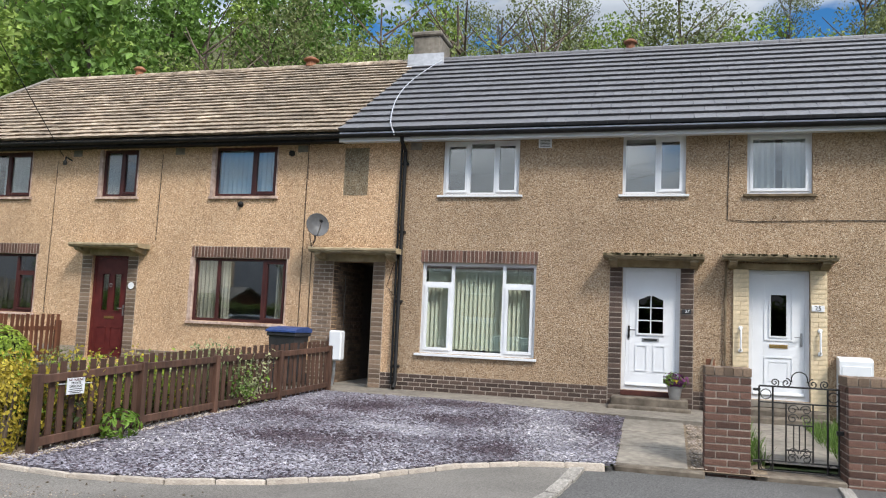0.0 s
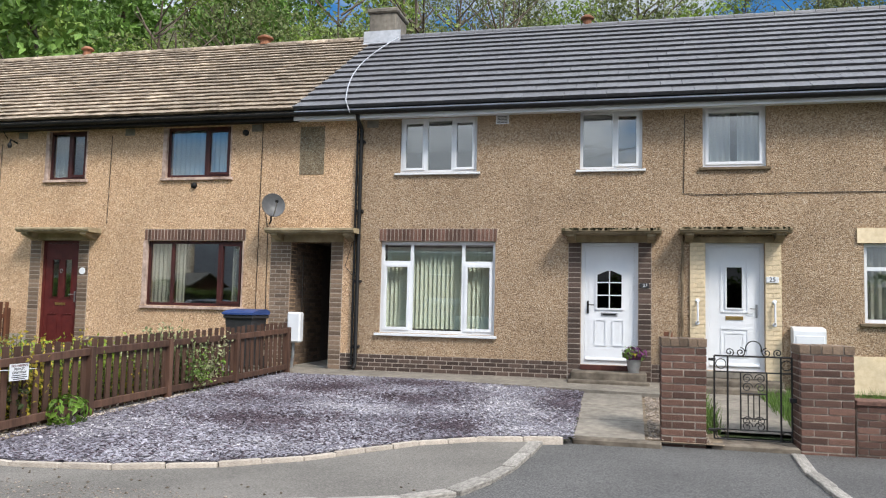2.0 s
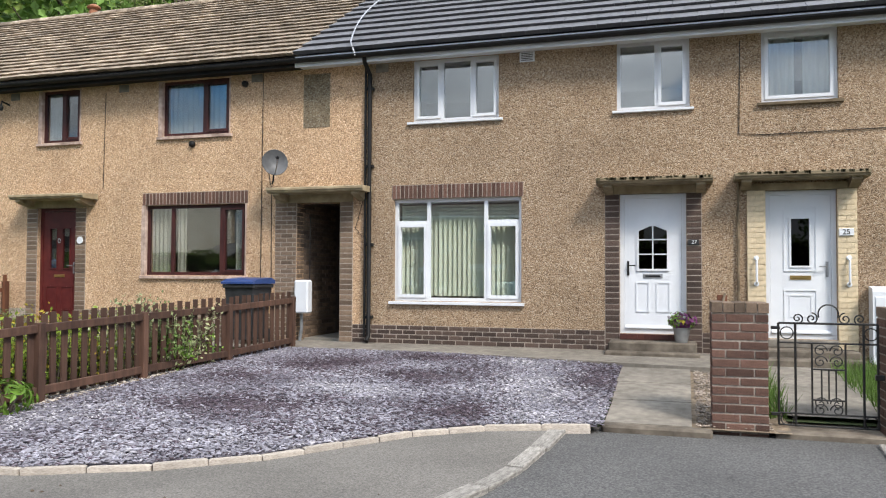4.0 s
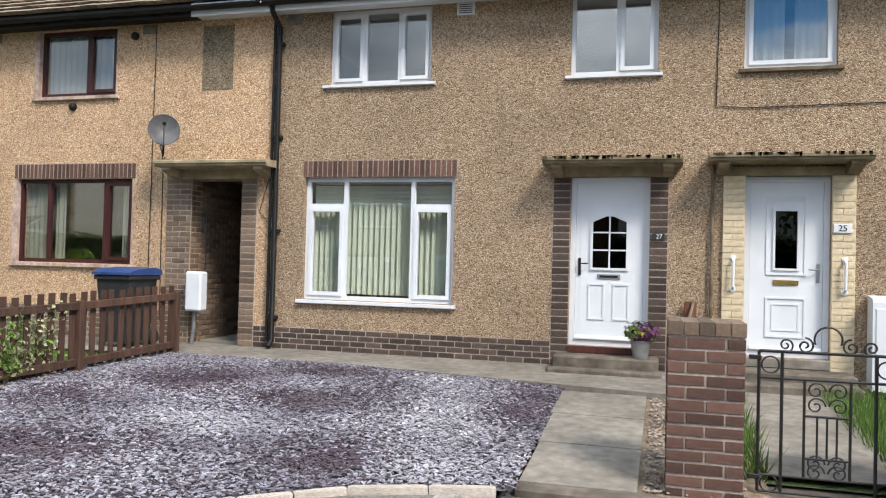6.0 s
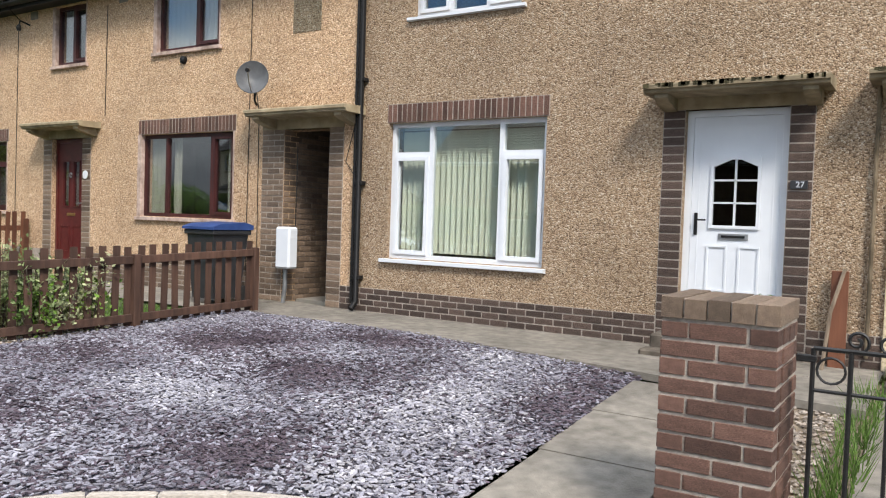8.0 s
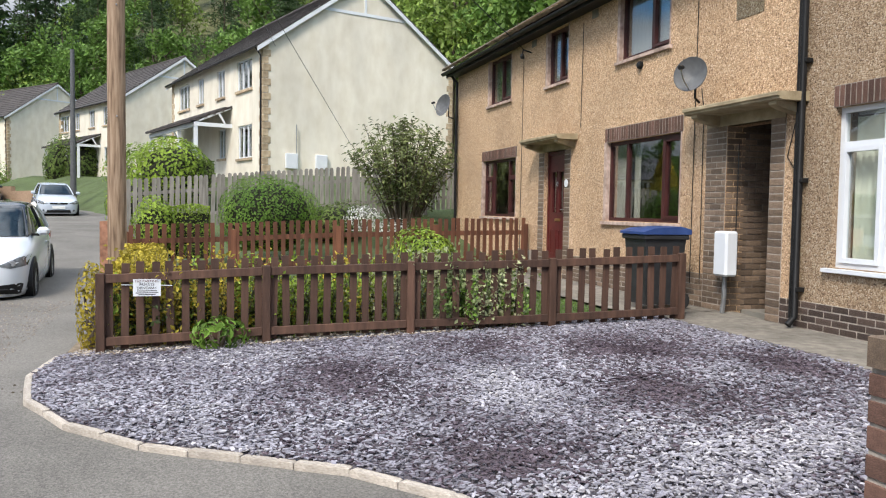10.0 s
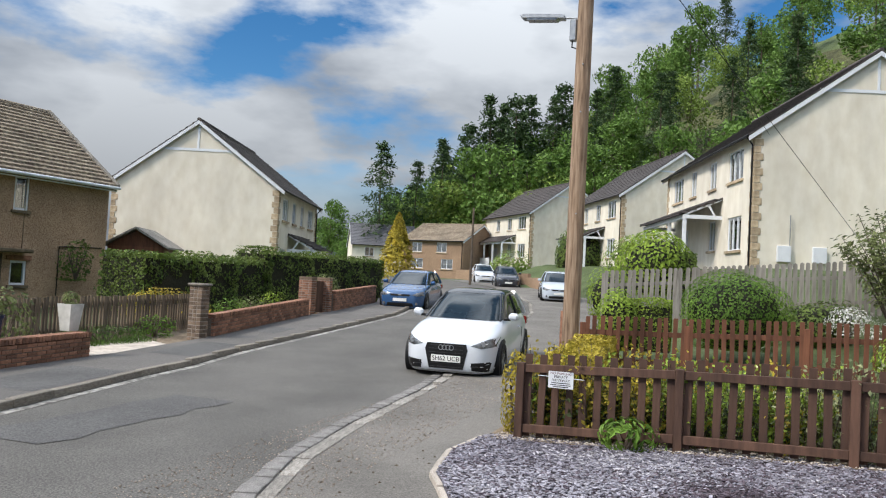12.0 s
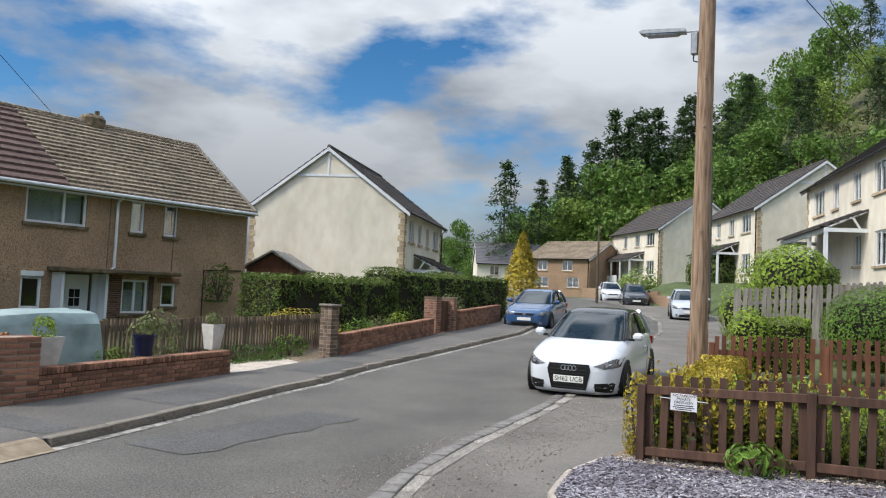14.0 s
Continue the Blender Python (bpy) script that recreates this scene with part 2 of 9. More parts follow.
M_PATCH = mat("asphalt_repair", [(0.36, (0.056, 0.055, 0.054)), (0.5, (0.095, 0.093, 0.090)), (0.64, (0.146, 0.142, 0.137))], scale=60, rough=0.85, bump=0.7, bump_scale=80, big=0.3, big_scale=0.8)
M_SAND = mat("sandy_concrete", [(0.3, (0.22, 0.17, 0.115)), (0.7, (0.40, 0.33, 0.24))], scale=5, rough=0.95, bump=0.6, bump_scale=40, big=0.45, big_scale=1.4)
M_KERB = mat("kerb_stone", [(0.3, (0.16, 0.14, 0.115)), (0.7, (0.30, 0.27, 0.225))], scale=10, rough=0.9, bump=0.5, bump_scale=50, vary=0.15, big=0.35, big_scale=2)
M_PAINT_LINE = mat("pale_gutter_strip", [(0.38, (0.17, 0.16, 0.145)), (0.62, (0.48, 0.46, 0.42))], scale=9, rough=0.85, bump=0.4, bump_scale=70, big=0.5, big_scale=1.2)
M_SOIL = mat("soil", [(0.3, (0.14, 0.105, 0.07)), (0.7, (0.32, 0.25, 0.175))], scale=12, rough=0.95, bump=0.9, bump_scale=40, bump_dist=0.03, big=0.4)
M_LAWN = mat("lawn", [(0.3, (0.06, 0.085, 0.03)), (0.7, (0.12, 0.16, 0.06))], scale=18, rough=0.95, bump=1.0, bump_scale=60, bump_dist=0.03, big=0.35, big_scale=0.7)
M_SLATEBED = mat("slate_bed", [(0.3, (0.07, 0.06, 0.07)), (0.7, (0.20, 0.18, 0.21))], scale=30, rough=0.8, bump=1.0, bump_scale=40, bump_dist=0.03, big=0.4, big_scale=0.5)
M_FENCE = mat("dark_stained_wood", [(0.3, (0.052, 0.027, 0.018)), (0.7, (0.122, 0.064, 0.043))], scale=14, rough=0.75, bump=0.4, bump_scale=50, stretch=(1, 1, 0.15), vary=0.22, big=0.3, big_scale=2)
M_FENCE_RED = mat("red_stained_wood", [(0.3, (0.10, 0.038, 0.020)), (0.7, (0.18, 0.072, 0.038))], scale=14, rough=0.75, bump=0.4, bump_scale=50, stretch=(1, 1, 0.15), vary=0.25, big=0.25, big_scale=2)
M_FENCE_GREY = mat("weathered_grey_wood", [(0.3, (0.16, 0.145, 0.125)), (0.7, (0.30, 0.28, 0.25))], scale=14, rough=0.85, bump=0.4, bump_scale=50, stretch=(1, 1, 0.15), vary=0.2, big=0.3, big_scale=2)
M_FENCE_ORANGE = mat("orange_stained_wood", [(0.3, (0.34, 0.13, 0.04)), (0.7, (0.56, 0.24, 0.08))], scale=14, rough=0.7, bump=0.3, bump_scale=50, stretch=(1, 1, 0.15), vary=0.15, big=0.2)
M_RUSTIC = mat("rustic_pale_wood", [(0.3, (0.09, 0.066, 0.045)), (0.7, (0.25, 0.195, 0.14))], scale=14, rough=0.9, bump=0.6, bump_scale=50, stretch=(1, 1, 0.15), vary=0.35, big=0.3, big_scale=2)
M_POLE = mat("telegraph_pole_wood", [(0.3, (0.14, 0.088, 0.056)), (0.5, (0.30, 0.205, 0.135)), (0.72, (0.43, 0.315, 0.22))], scale=26, rough=0.85, bump=0.6, bump_scale=40, stretch=(1, 1, 0.08), big=0.3, big_scale=1.5)
M_BLACK = mat("black_plastic", [(0.3, (0.010, 0.010, 0.010)), (0.7, (0.018, 0.018, 0.019))], scale=6, rough=0.5, spec=0.2, bump=0.05, bump_scale=40, big=0.15)
M_IRON = mat("black_painted_iron", [(0.3, (0.010, 0.010, 0.010)), (0.7, (0.022, 0.021, 0.020))], scale=30, rough=0.5, bump=0.3, bump_scale=120, big=0.2)
M_BINBLUE = mat("blue_bin_lid", [(0.3, (0.02, 0.045, 0.16)), (0.7, (0.035, 0.075, 0.23))], scale=6, rough=0.45, bump=0.1, bump_scale=40, big=0.2)
M_BIN = mat("charcoal_bin", [(0.3, (0.018, 0.019, 0.021)), (0.7, (0.032, 0.033, 0.036))], scale=6, rough=0.5, bump=0.1, bump_scale=40, big=0.2)
M_METAL = mat("grey_metal", [(0.3, (0.30, 0.31, 0.32)), (0.7, (0.42, 0.43, 0.44))], scale=10, rough=0.4, bump=0.1, bump_scale=60, metal=0.7, big=0.2)
M_DISH = mat("grey_dish", [(0.3, (0.075, 0.077, 0.08)), (0.7, (0.12, 0.122, 0.125))], scale=10, rough=0.5, bump=0.1, bump_scale=60, big=0.2)
M_LEAD = mat("lead_flashing", [(0.3, (0.38, 0.40, 0.44)), (0.7, (0.52, 0.54, 0.58))], scale=12, rough=0.5, bump=0.3, bump_scale=40, big=0.25)
M_BRASS = mat("brass", [(0.3, (0.45, 0.30, 0.10)), (0.7, (0.58, 0.40, 0.16))], scale=10, rough=0.35, bump=0.05, metal=0.9, big=0.2)
M_CREAM = mat("cream_render", [(0.3, (0.70, 0.64, 0.52)), (0.7, (0.81, 0.76, 0.65))], scale=2.2, rough=0.9, bump=0.3, bump_scale=80, big=0.20, big_scale=0.45, stretch=(1, 1, 0.55))
M_QUOIN = mat("sandstone_quoin", [(0.3, (0.36, 0.27, 0.17)), (0.7, (0.56, 0.45, 0.31))], scale=8, rough=0.9, bump=0.4, bump_scale=40, vary=0.2, big=0.25, big_scale=2)
M_FARBRICK = mat("far_brown_brick", [(0.3, (0.24, 0.155, 0.10)), (0.7, (0.38, 0.26, 0.17))], scale=9, rough=0.9, bump=0.3, bump_scale=40, big=0.25)
M_CURTAIN = mat("cream_curtain", [(0.3, (0.60, 0.57, 0.48)), (0.7, (0.74, 0.71, 0.62))], scale=20, rough=0.9, bump=0.2, bump_scale=80, stretch=(1, 1, 0.1), big=0.15)
M_BLIND = mat("pale_green_blind", [(0.3, (0.72, 0.75, 0.61)), (0.7, (0.82, 0.84, 0.71))], scale=30, rough=0.85, bump=0.15, bump_scale=150, vary=0.08, big=0.08)
M_LITTER = mat("leaf_litter", [(0.3, (0.050, 0.055, 0.022)), (0.7, (0.13, 0.135, 0.055))], scale=1.6, rough=0.95, bump=0.9, bump_scale=6, bump_dist=0.2, big=0.4, big_scale=0.3)
M_TERRA = mat("terracotta", [(0.3, (0.20, 0.08, 0.04)), (0.7, (0.34, 0.15, 0.08))], scale=10, rough=0.85, bump=0.3, bump_scale=40)
M_ROOM = mat("room_plaster", [(0.3, (0.26, 0.24, 0.21)), (0.7, (0.34, 0.32, 0.28))], scale=3, rough=0.95, bump=0.1, bump_scale=30)
M_GLASS = glass_mat("window_glass")
M_DARKGLASS = glass_mat("dark_door_glass", (0.10, 0.11, 0.11), 0.04)
M_BARK = mat("bark", [(0.3, (0.07, 0.05, 0.035)), (0.7, (0.17, 0.135, 0.10))], scale=10, rough=0.95, bump=0.7, bump_scale=30, stretch=(1, 1, 0.25), bump_dist=0.02)
L_FOREST = leaf_mat("forest_leaf", (0.087, 0.167, 0.032), (0.181, 0.297, 0.065))
L_FRESH = leaf_mat("fresh_leaf", (0.149, 0.223, 0.041), (0.284, 0.385, 0.088))
L_PINE = leaf_mat("pine_needle", (0.040, 0.078, 0.032), (0.10, 0.155, 0.062))
L_HEDGE = leaf_mat("hedge_leaf", (0.070, 0.120, 0.022), (0.19, 0.25, 0.062))
L_BUSH = leaf_mat("bush_leaf", (0.085, 0.17, 0.022), (0.20, 0.33, 0.055))
L_LIME = leaf_mat("lime_leaf", (0.15, 0.24, 0.024), (0.32, 0.43, 0.06))
L_YELLOW = leaf_mat("golden_leaf", (0.26, 0.21, 0.025), (0.55, 0.44, 0.06))
L_VARIEG = leaf_mat("variegated_leaf", (0.10, 0.17, 0.04), (0.62, 0.62, 0.38))
# very dark leaf green with the shade behind the pales in its colour
L_SHADE = leaf_mat("shade_backing_leaf", (0.028, 0.045, 0.014), (0.075, 0.095, 0.03))
L_OLIVE = leaf_mat("olive_leaf", (0.094, 0.121, 0.039), (0.242, 0.275, 0.110))
L_GRASS = leaf_mat("grass_blade", (0.06, 0.12, 0.02), (0.16, 0.26, 0.06))
L_WHITE = leaf_mat("white_blossom", (0.60, 0.60, 0.55), (0.82, 0.82, 0.80))
L_PURPLE = leaf_mat("purple_petal", (0.045, 0.012, 0.05), (0.18, 0.045, 0.15))

# ---- building blocks ----


def thing(name, at=(0, 0, 0), label="", category="", group="", kind=""):
    ob = new(name)
    ob.empty_display_size = 0.1
    ob.location = at
    return tagged(ob, label, category, group, kind)


def root_inverse(parent):
    m = Matrix.Identity(4)
    while parent is not None and parent.type != "EMPTY":
        parent = parent.parent
    return (m if parent is None else parent.matrix_basis).inverted()


def as_mesh(bm, name, material, smooth=False):
    me = bpy.data.meshes.new(name)
    bmesh.ops.recalc_face_normals(bm, faces=bm.faces)
    bm.to_mesh(me)
    bm.free()
    if material:
        me.materials.append(material)
    if smooth:
        me.shade_smooth()
        me.set_sharp_from_angle(angle=radians(35))
    return me


def part(name, bm, material, parent=None, label="", smooth=False, kind="", category=""):
    """One mesh object from a bmesh (or ready mesh), under a thing or part."""
    me = bm if isinstance(bm, bpy.types.Mesh) else as_mesh(bm, name, material, smooth)
    ob = new(name, me)
    if parent is not None:
        ob.parent = parent
        if parent.type == "EMPTY":
            ob.matrix_parent_inverse = root_inverse(parent)
    return tagged(ob, label, category, "", kind)


def box(bm, x0, x1, y0, y1, z0, z1, bev=0.0):
    vs = [bm.verts.new((x, y, z)) for x in (x0, x1) for y in (y0, y1) for z in (z0, z1)]
    fs = [bm.faces.new([vs[i] for i in f]) for f in ((0, 1, 3, 2), (4, 6, 7, 5), (0, 4, 5, 1), (2, 3, 7, 6), (0, 2, 6, 4), (1, 5, 7, 3))]
    if bev:
        es = list({e for f in fs for e in f.edges})
        bmesh.ops.bevel(bm, geom=es, offset=bev, segments=1, affect="EDGES")
    return bm


def bx(x0, x1, y0, y1, z0, z1, bev=0.0):
    return box(bmesh.new(), x0, x1, y0, y1, z0, z1, bev)


def prism(bm, outline, a0, a1, axis="y"):
    """Extrude a closed 2D outline between a0 and a1 along an axis."""
    put = {"y": lambda p, a: (p[0], a, p[1]), "x": lambda p, a: (a, p[0], p[1]), "z": lambda p, a: (p[0], p[1], a)}[axis]
    v0 = [bm.verts.new(put(p, a0)) for p in outline]
    v1 = [bm.verts.new(put(p, a1)) for p in outline]
    k = len(outline)
    bm.faces.new(v0)
    bm.faces.new(v1[::-1])
    for i in range(k):
        bm.faces.new((v0[i], v1[i], v1[(i + 1) % k], v0[(i + 1) % k]))
    return bm


def tube(bm, pts, r, seg=8, taper=None):
    """A round bar along a polyline."""
    pts = [Vector(p) for p in pts]
    rings = []
    for i, p in enumerate(pts):
        d = (pts[min(i + 1, len(pts) - 1)] - pts[max(i - 1, 0)]).normalized()
        a = d.orthogonal().normalized() if i == 0 else (rings_axis - d * rings_axis.dot(d)).normalized()
        rings_axis = a
        b = d.cross(a)
        rr = r if taper is None else r + (taper - r) * i / (len(pts) - 1)
        rings.append([bm.verts.new(p + (a * math.cos(2 * math.pi * k / seg) + b * math.sin(2 * math.pi * k / seg)) * rr) for k in range(seg)])
    for r0, r1 in zip(rings, rings[1:]):
        for k in range(seg):
            bm.faces.new((r0[k], r0[(k + 1) % seg], r1[(k + 1) % seg], r1[k]))
    bm.faces.new(rings[0][::-1])
    bm.faces.new(rings[-1])
    return bm


def lathe(bm, profile, at=(0, 0, 0), seg=20, sx=1.0, sy=1.0):
    rings = [[bm.verts.new((at[0] + r * math.cos(2 * math.pi * k / seg) * sx, at[1] + r * math.sin(2 * math.pi * k / seg) * sy, at[2] + z)) for k in range(seg)] for r, z in profile]
    for a, b in zip(rings, rings[1:]):
        for k in range(seg):
            bm.faces.new((a[k], a[(k + 1) % seg], b[(k + 1) % seg], b[k]))
    bm.faces.new(rings[0][::-1])
    bm.faces.new(rings[-1])
    return bm


def holed_wall(bm, x0, x1, y0, y1, z0, z1, holes):
    """A wall slab along x with rectangular openings that go right through."""
    xs = sorted({x0, x1, *(v for h in holes for v in h[:2])})
    zs = sorted({z0, z1, *(v for h in holes for v in h[2:])})
    xs, zs = [v for v in xs if x0 <= v <= x1], [v for v in zs if z0 <= v <= z1]
    solid = lambda i, j: 0 <= i < len(xs) - 1 and 0 <= j < len(zs) - 1 and not any(
        h[0] <= (xs[i] + xs[i + 1]) / 2 <= h[1] and h[2] <= (zs[j] + zs[j + 1]) / 2 <= h[3] for h in holes)
    vert = {}
    def v(i, j, y):
        if (i, j, y) not in vert:
            vert[i, j, y] = bm.verts.new((xs[i], y, zs[j]))
        return vert[i, j, y]
    for i in range(len(xs) - 1):
        for j in range(len(zs) - 1):
            if not solid(i, j):
                continue
            bm.faces.new((v(i, j, y0), v(i + 1, j, y0), v(i + 1, j + 1, y0), v(i, j + 1, y0)))
            bm.faces.new((v(i, j, y1), v(i, j + 1, y1), v(i + 1, j + 1, y1), v(i + 1, j, y1)))
            for (di, dj, a, b) in ((-1, 0, (i, j), (i, j + 1)), (1, 0, (i + 1, j + 1), (i + 1, j)), (0, -1, (i + 1, j), (i, j)), (0, 1, (i, j + 1), (i + 1, j + 1))):
                if not solid(i + di, j + dj):
                    bm.faces.new((v(*a, y0), v(*b, y0), v(*b, y1), v(*a, y1)))
    return bm


def words(text, size, material, m, name="lettering", parent=None, depth=0.002):
    """Flat lettering with the built-in font, lying at the pose m."""
    cu = bpy.data.curves.new(name, "FONT")
    cu.body, cu.size, cu.extrude, cu.align_x, cu.align_y = text, size, depth, "CENTER", "CENTER"
    tmp = bpy.data.objects.new(name, cu)
    me = bpy.data.meshes.new_from_object(tmp)
    bpy.data.objects.remove(tmp)
    me.transform(m)
    me.materials.append(material)
    return part(name, me, None, parent)


def leaves(pts_normals, size, material, name, seed=1, jitter=0.5, aspect=0.6, droop=0.0):
    """Many small bent leaves, each two triangles pairs, as one mesh. pts_normals: (N,3) places and (N,3) outward ways."""
    r = np.random.default_rng(seed)
    p, nrm = pts_normals
    n = len(p)
    d = nrm + r.normal(0, jitter, (n, 3))
    d[:, 2] -= droop
    d /= np.linalg.norm(d, axis=1)[:, None] + 1e-9
    a = np.cross(d, r.normal(0, 1, (n, 3)))
    a /= np.linalg.norm(a, axis=1)[:, None] + 1e-9
    s = size * r.uniform(0.6, 1.35, n)[:, None]
    b = np.cross(d, a)
    v = np.stack([p - b * s * 0.5, p + a * s * aspect * 0.5 + d * s * 0.12, p + b * s * 0.5, p - a * s * aspect * 0.5 + d * s * 0.12], 1).reshape(-1, 3)
    me = bpy.data.meshes.new(name)
    i = np.arange(n) * 4
    f = np.stack([i, i + 1, i + 2, i + 3], 1)
    me.from_pydata(v.tolist(), [], f.tolist())
    me.materials.append(material)
    return me


def blob_points(n, centre, radii, seed, lumps=6, shell=0.35, flat=None):
    """Points on and just under the surface of a lumpy ellipsoid."""
    r = np.random.default_rng(seed)
    d = r.normal(0, 1, (n, 3))
    d /= np.linalg.norm(d, axis=1)[:, None]
    lump = r.normal(0, 1, (lumps, 3))
    lump /= np.linalg.norm(lump, axis=1)[:, None]
    amp = r.uniform(0.05, 0.28, lumps)
    k = 1 + (np.clip(d @ lump.T - 0.55, 0, 1) * 2 * amp).sum(1) - 0.06
    rad = k * (1 - shell * r.random(n) ** 2)
    p = d * rad[:, None]
    if flat is not None:
        p[:, 2] = np.clip(p[:, 2], -flat, None)
    return p * np.array(radii) + np.array(centre), d / np.array(radii)


def join_points(parts):
    return np.concatenate([p for p, _ in parts]), np.concatenate([q for _, q in parts])

# ---- the lie of the land ----
NEAR_KERB = [(-60, -26.5), (-50, -20.0), (-40.3, -15.74), (-33.5, -13.35), (-26.6, -11.74), (-17, -10.5), (-9.7, -9.54), (-5.9, -9.16), (-4.1, -8.86), (-2.9, -8.50), (-1.95, -8.08), (-1.4, -7.8), (-1.08, -7.45), (-0.9, -6.9), (-0.8, -6.3), (-0.74, -5.6), (-0.71, -4.7)]
FAR_KERB = [(-60, -33.5), (-48, -25.3), (-38, -20.3), (-30, -17.3), (-22, -15.4), (-17.3, -14.9), (-11.2, -14.3), (-9.2, -13.95), (-7.6, -13.65), (-6.2, -13.3), (-4.6, -12.92), (-2.8, -12.52), (-1.4, -12.3), (8, -12.0), (30, -11.5)]
STREET_WALL = [(-60, -36.5), (-48, -28.2), (-38, -23.0), (-26.5, -18.0), (-19.75, -17.1), (-11.9, -15.75), (-8.6, -15.5), (-4.2, -14.75), (-3.4, -14.55), (8, -16.5), (30, -18)]
CHIP_EDGE = [(-5.95, -7.7), (-5.0, -7.78), (-4.1, -7.62), (-3.3, -7.22), (-2.7, -6.7), (-2.3, -6.1), (-1.9, -5.5), (-1.35, -5.05), (-0.85, -4.85), (-0.42, -4.72)]


def along(line, x):
    for (xa, ya), (xb, yb) in zip(line, line[1:]):
        if x <= xb or (xb, yb) == line[-1]:
            return ya + (yb - ya) * max(0.0, min(1.0, (x - xa) / (xb - xa)))
    return line[-1][1]


def road_z(x):
    return -0.33 if x > -9 else min(-0.33 + (-9 - x) * 0.036, 1.7)


def kerb_y(x):
    return along(NEAR_KERB, x) if x < -0.71 else -4.4


FOREST_EDGE = [(-400, -190), (-160, -74), (-125, -63), (-105, -48), (-92, -33), (-80, -15), (-62, 1), (-40, 10), (-20, 13), (60, 14)]


def forest_edge(x):
    return along(FOREST_EDGE, x)


def ground_z(x, y):
    base = road_z(x) - 0.05
    s = y - kerb_y(x)
    if s <= 0:
        d = along(STREET_WALL, x) - y
        return base - 0.025 * min(max(d, 0), 12)
    top = -0.06 if x > -13 else -0.06 + min((-13 - x) * 0.165, 2.6) + max(0, -29 - x) * 0.02
    flat = 1.9 if x > -17 else 3.9
    z = base + (top - base) * max(0.0, min((s - flat) / (8.0 - flat), 1.0))
    d = y - forest_edge(x)
    return z + (min(d * 0.52, 34) if d > 0 else 0.0)


def sheet(name, xs, ys, zfun, material, label="", category="", kind="structure"):
    vs = [(x, y, zfun(x, y)) for y in ys for x in xs]
    nx = len(xs)
    fs = [(j * nx + i, j * nx + i + 1, (j + 1) * nx + i + 1, (j + 1) * nx + i) for j in range(len(ys) - 1) for i in range(nx - 1)]
    me = bpy.data.meshes.new(name)
    me.from_pydata(vs, [], fs)
    me.materials.append(material)
    me.shade_smooth()
    return tagged(new(name, me), label, category, "", kind)


def strip(name, line_a, line_b, material, zfun, steps=60, across=3, label="", category="", kind="structure", skirt=0.0):
    """A sheet between two lines, each walked from start to end."""
    def sample(line, k):
        L = [0]
        for (xa, ya), (xb, yb) in zip(line, line[1:]):
            L.append(L[-1] + math.hypot(xb - xa, yb - ya))
        out = []
        for i in range(k + 1):
            s = L[-1] * i / k
            j = max(q for q in range(len(L) - 1) if L[q] <= s + 1e-9)
            u = (s - L[j]) / (L[j + 1] - L[j])
            out.append((line[j][0] + (line[j + 1][0] - line[j][0]) * u, line[j][1] + (line[j + 1][1] - line[j][1]) * u))
        return out
    A, B = sample(line_a, steps), sample(line_b, steps)
    vs, fs = [], []
    for (xa, ya), (xb, yb) in zip(A, B):
        for k in range(across + 1):
            x, y = xa + (xb - xa) * k / across, ya + (yb - ya) * k / across
            vs.append((x, y, zfun(x, y)))
    w = across + 1
    for i in range(steps):
        for k in range(across):
            fs.append((i * w + k, i * w + k + 1, (i + 1) * w + k + 1, (i + 1) * w + k))
    if skirt:
        n0 = len(vs)
        for i in range(steps + 1):
            for k in (0, across):
                x, y, z = vs[i * w + k]
                vs.append((x, y, z - skirt))
        for i in range(steps):
            for k, q in ((0, 0), (across, 1)):
                fs.append((i * w + k, (i + 1) * w + k, n0 + (i + 1) * 2 + q, n0 + i * 2 + q))
    me = bpy.data.meshes.new(name)
    me.from_pydata(vs, [], fs)
    bm = bmesh.new()
    bm.from_mesh(me)
    bmesh.ops.recalc_face_normals(bm, faces=bm.faces)
    bm.to_mesh(me)
    bm.free()
    me.materials.append(material)
    return tagged(new(name, me), label, category, "", kind)


def steps_to(a, b, d):
    n = max(1, int(round(abs(b - a) / d)))
    return [a + (b - a) * i / n for i in range(n + 1)]


gx = steps_to(-400, -120, 40)[:-1] + steps_to(-120, -45, 5)[:-1] + steps_to(-45, 12, 1.5)[:-1] + steps_to(12, 60, 6)[:-1] + steps_to(60, 400, 40)
gy = steps_to(-400, -60, 40)[:-1] + steps_to(-60, -24, 4)[:-1] + steps_to(-24, 14, 1.0)[:-1] + steps_to(14, 70, 4)[:-1] + steps_to(70, 400, 40)
ground = sheet("ground", gx, gy, lambda x, y: ground_z(x, y) - 0.03, M_LAWN, "uneven green grass ground under gardens and hillside", "ground")
pavement_z = lambda x, y: road_z(x) + 0.03
slate_z = lambda x, y: -0.03 - 0.225 * max(0.0, min(1.0, (-1.0 - y) / (-1.0 - along(CHIP_EDGE, x))))

APRON = NEAR_KERB[10:] + [(-0.45, -4.5), (-0.3, -4.2), (2.3, -4.1), (30, -4.1)]


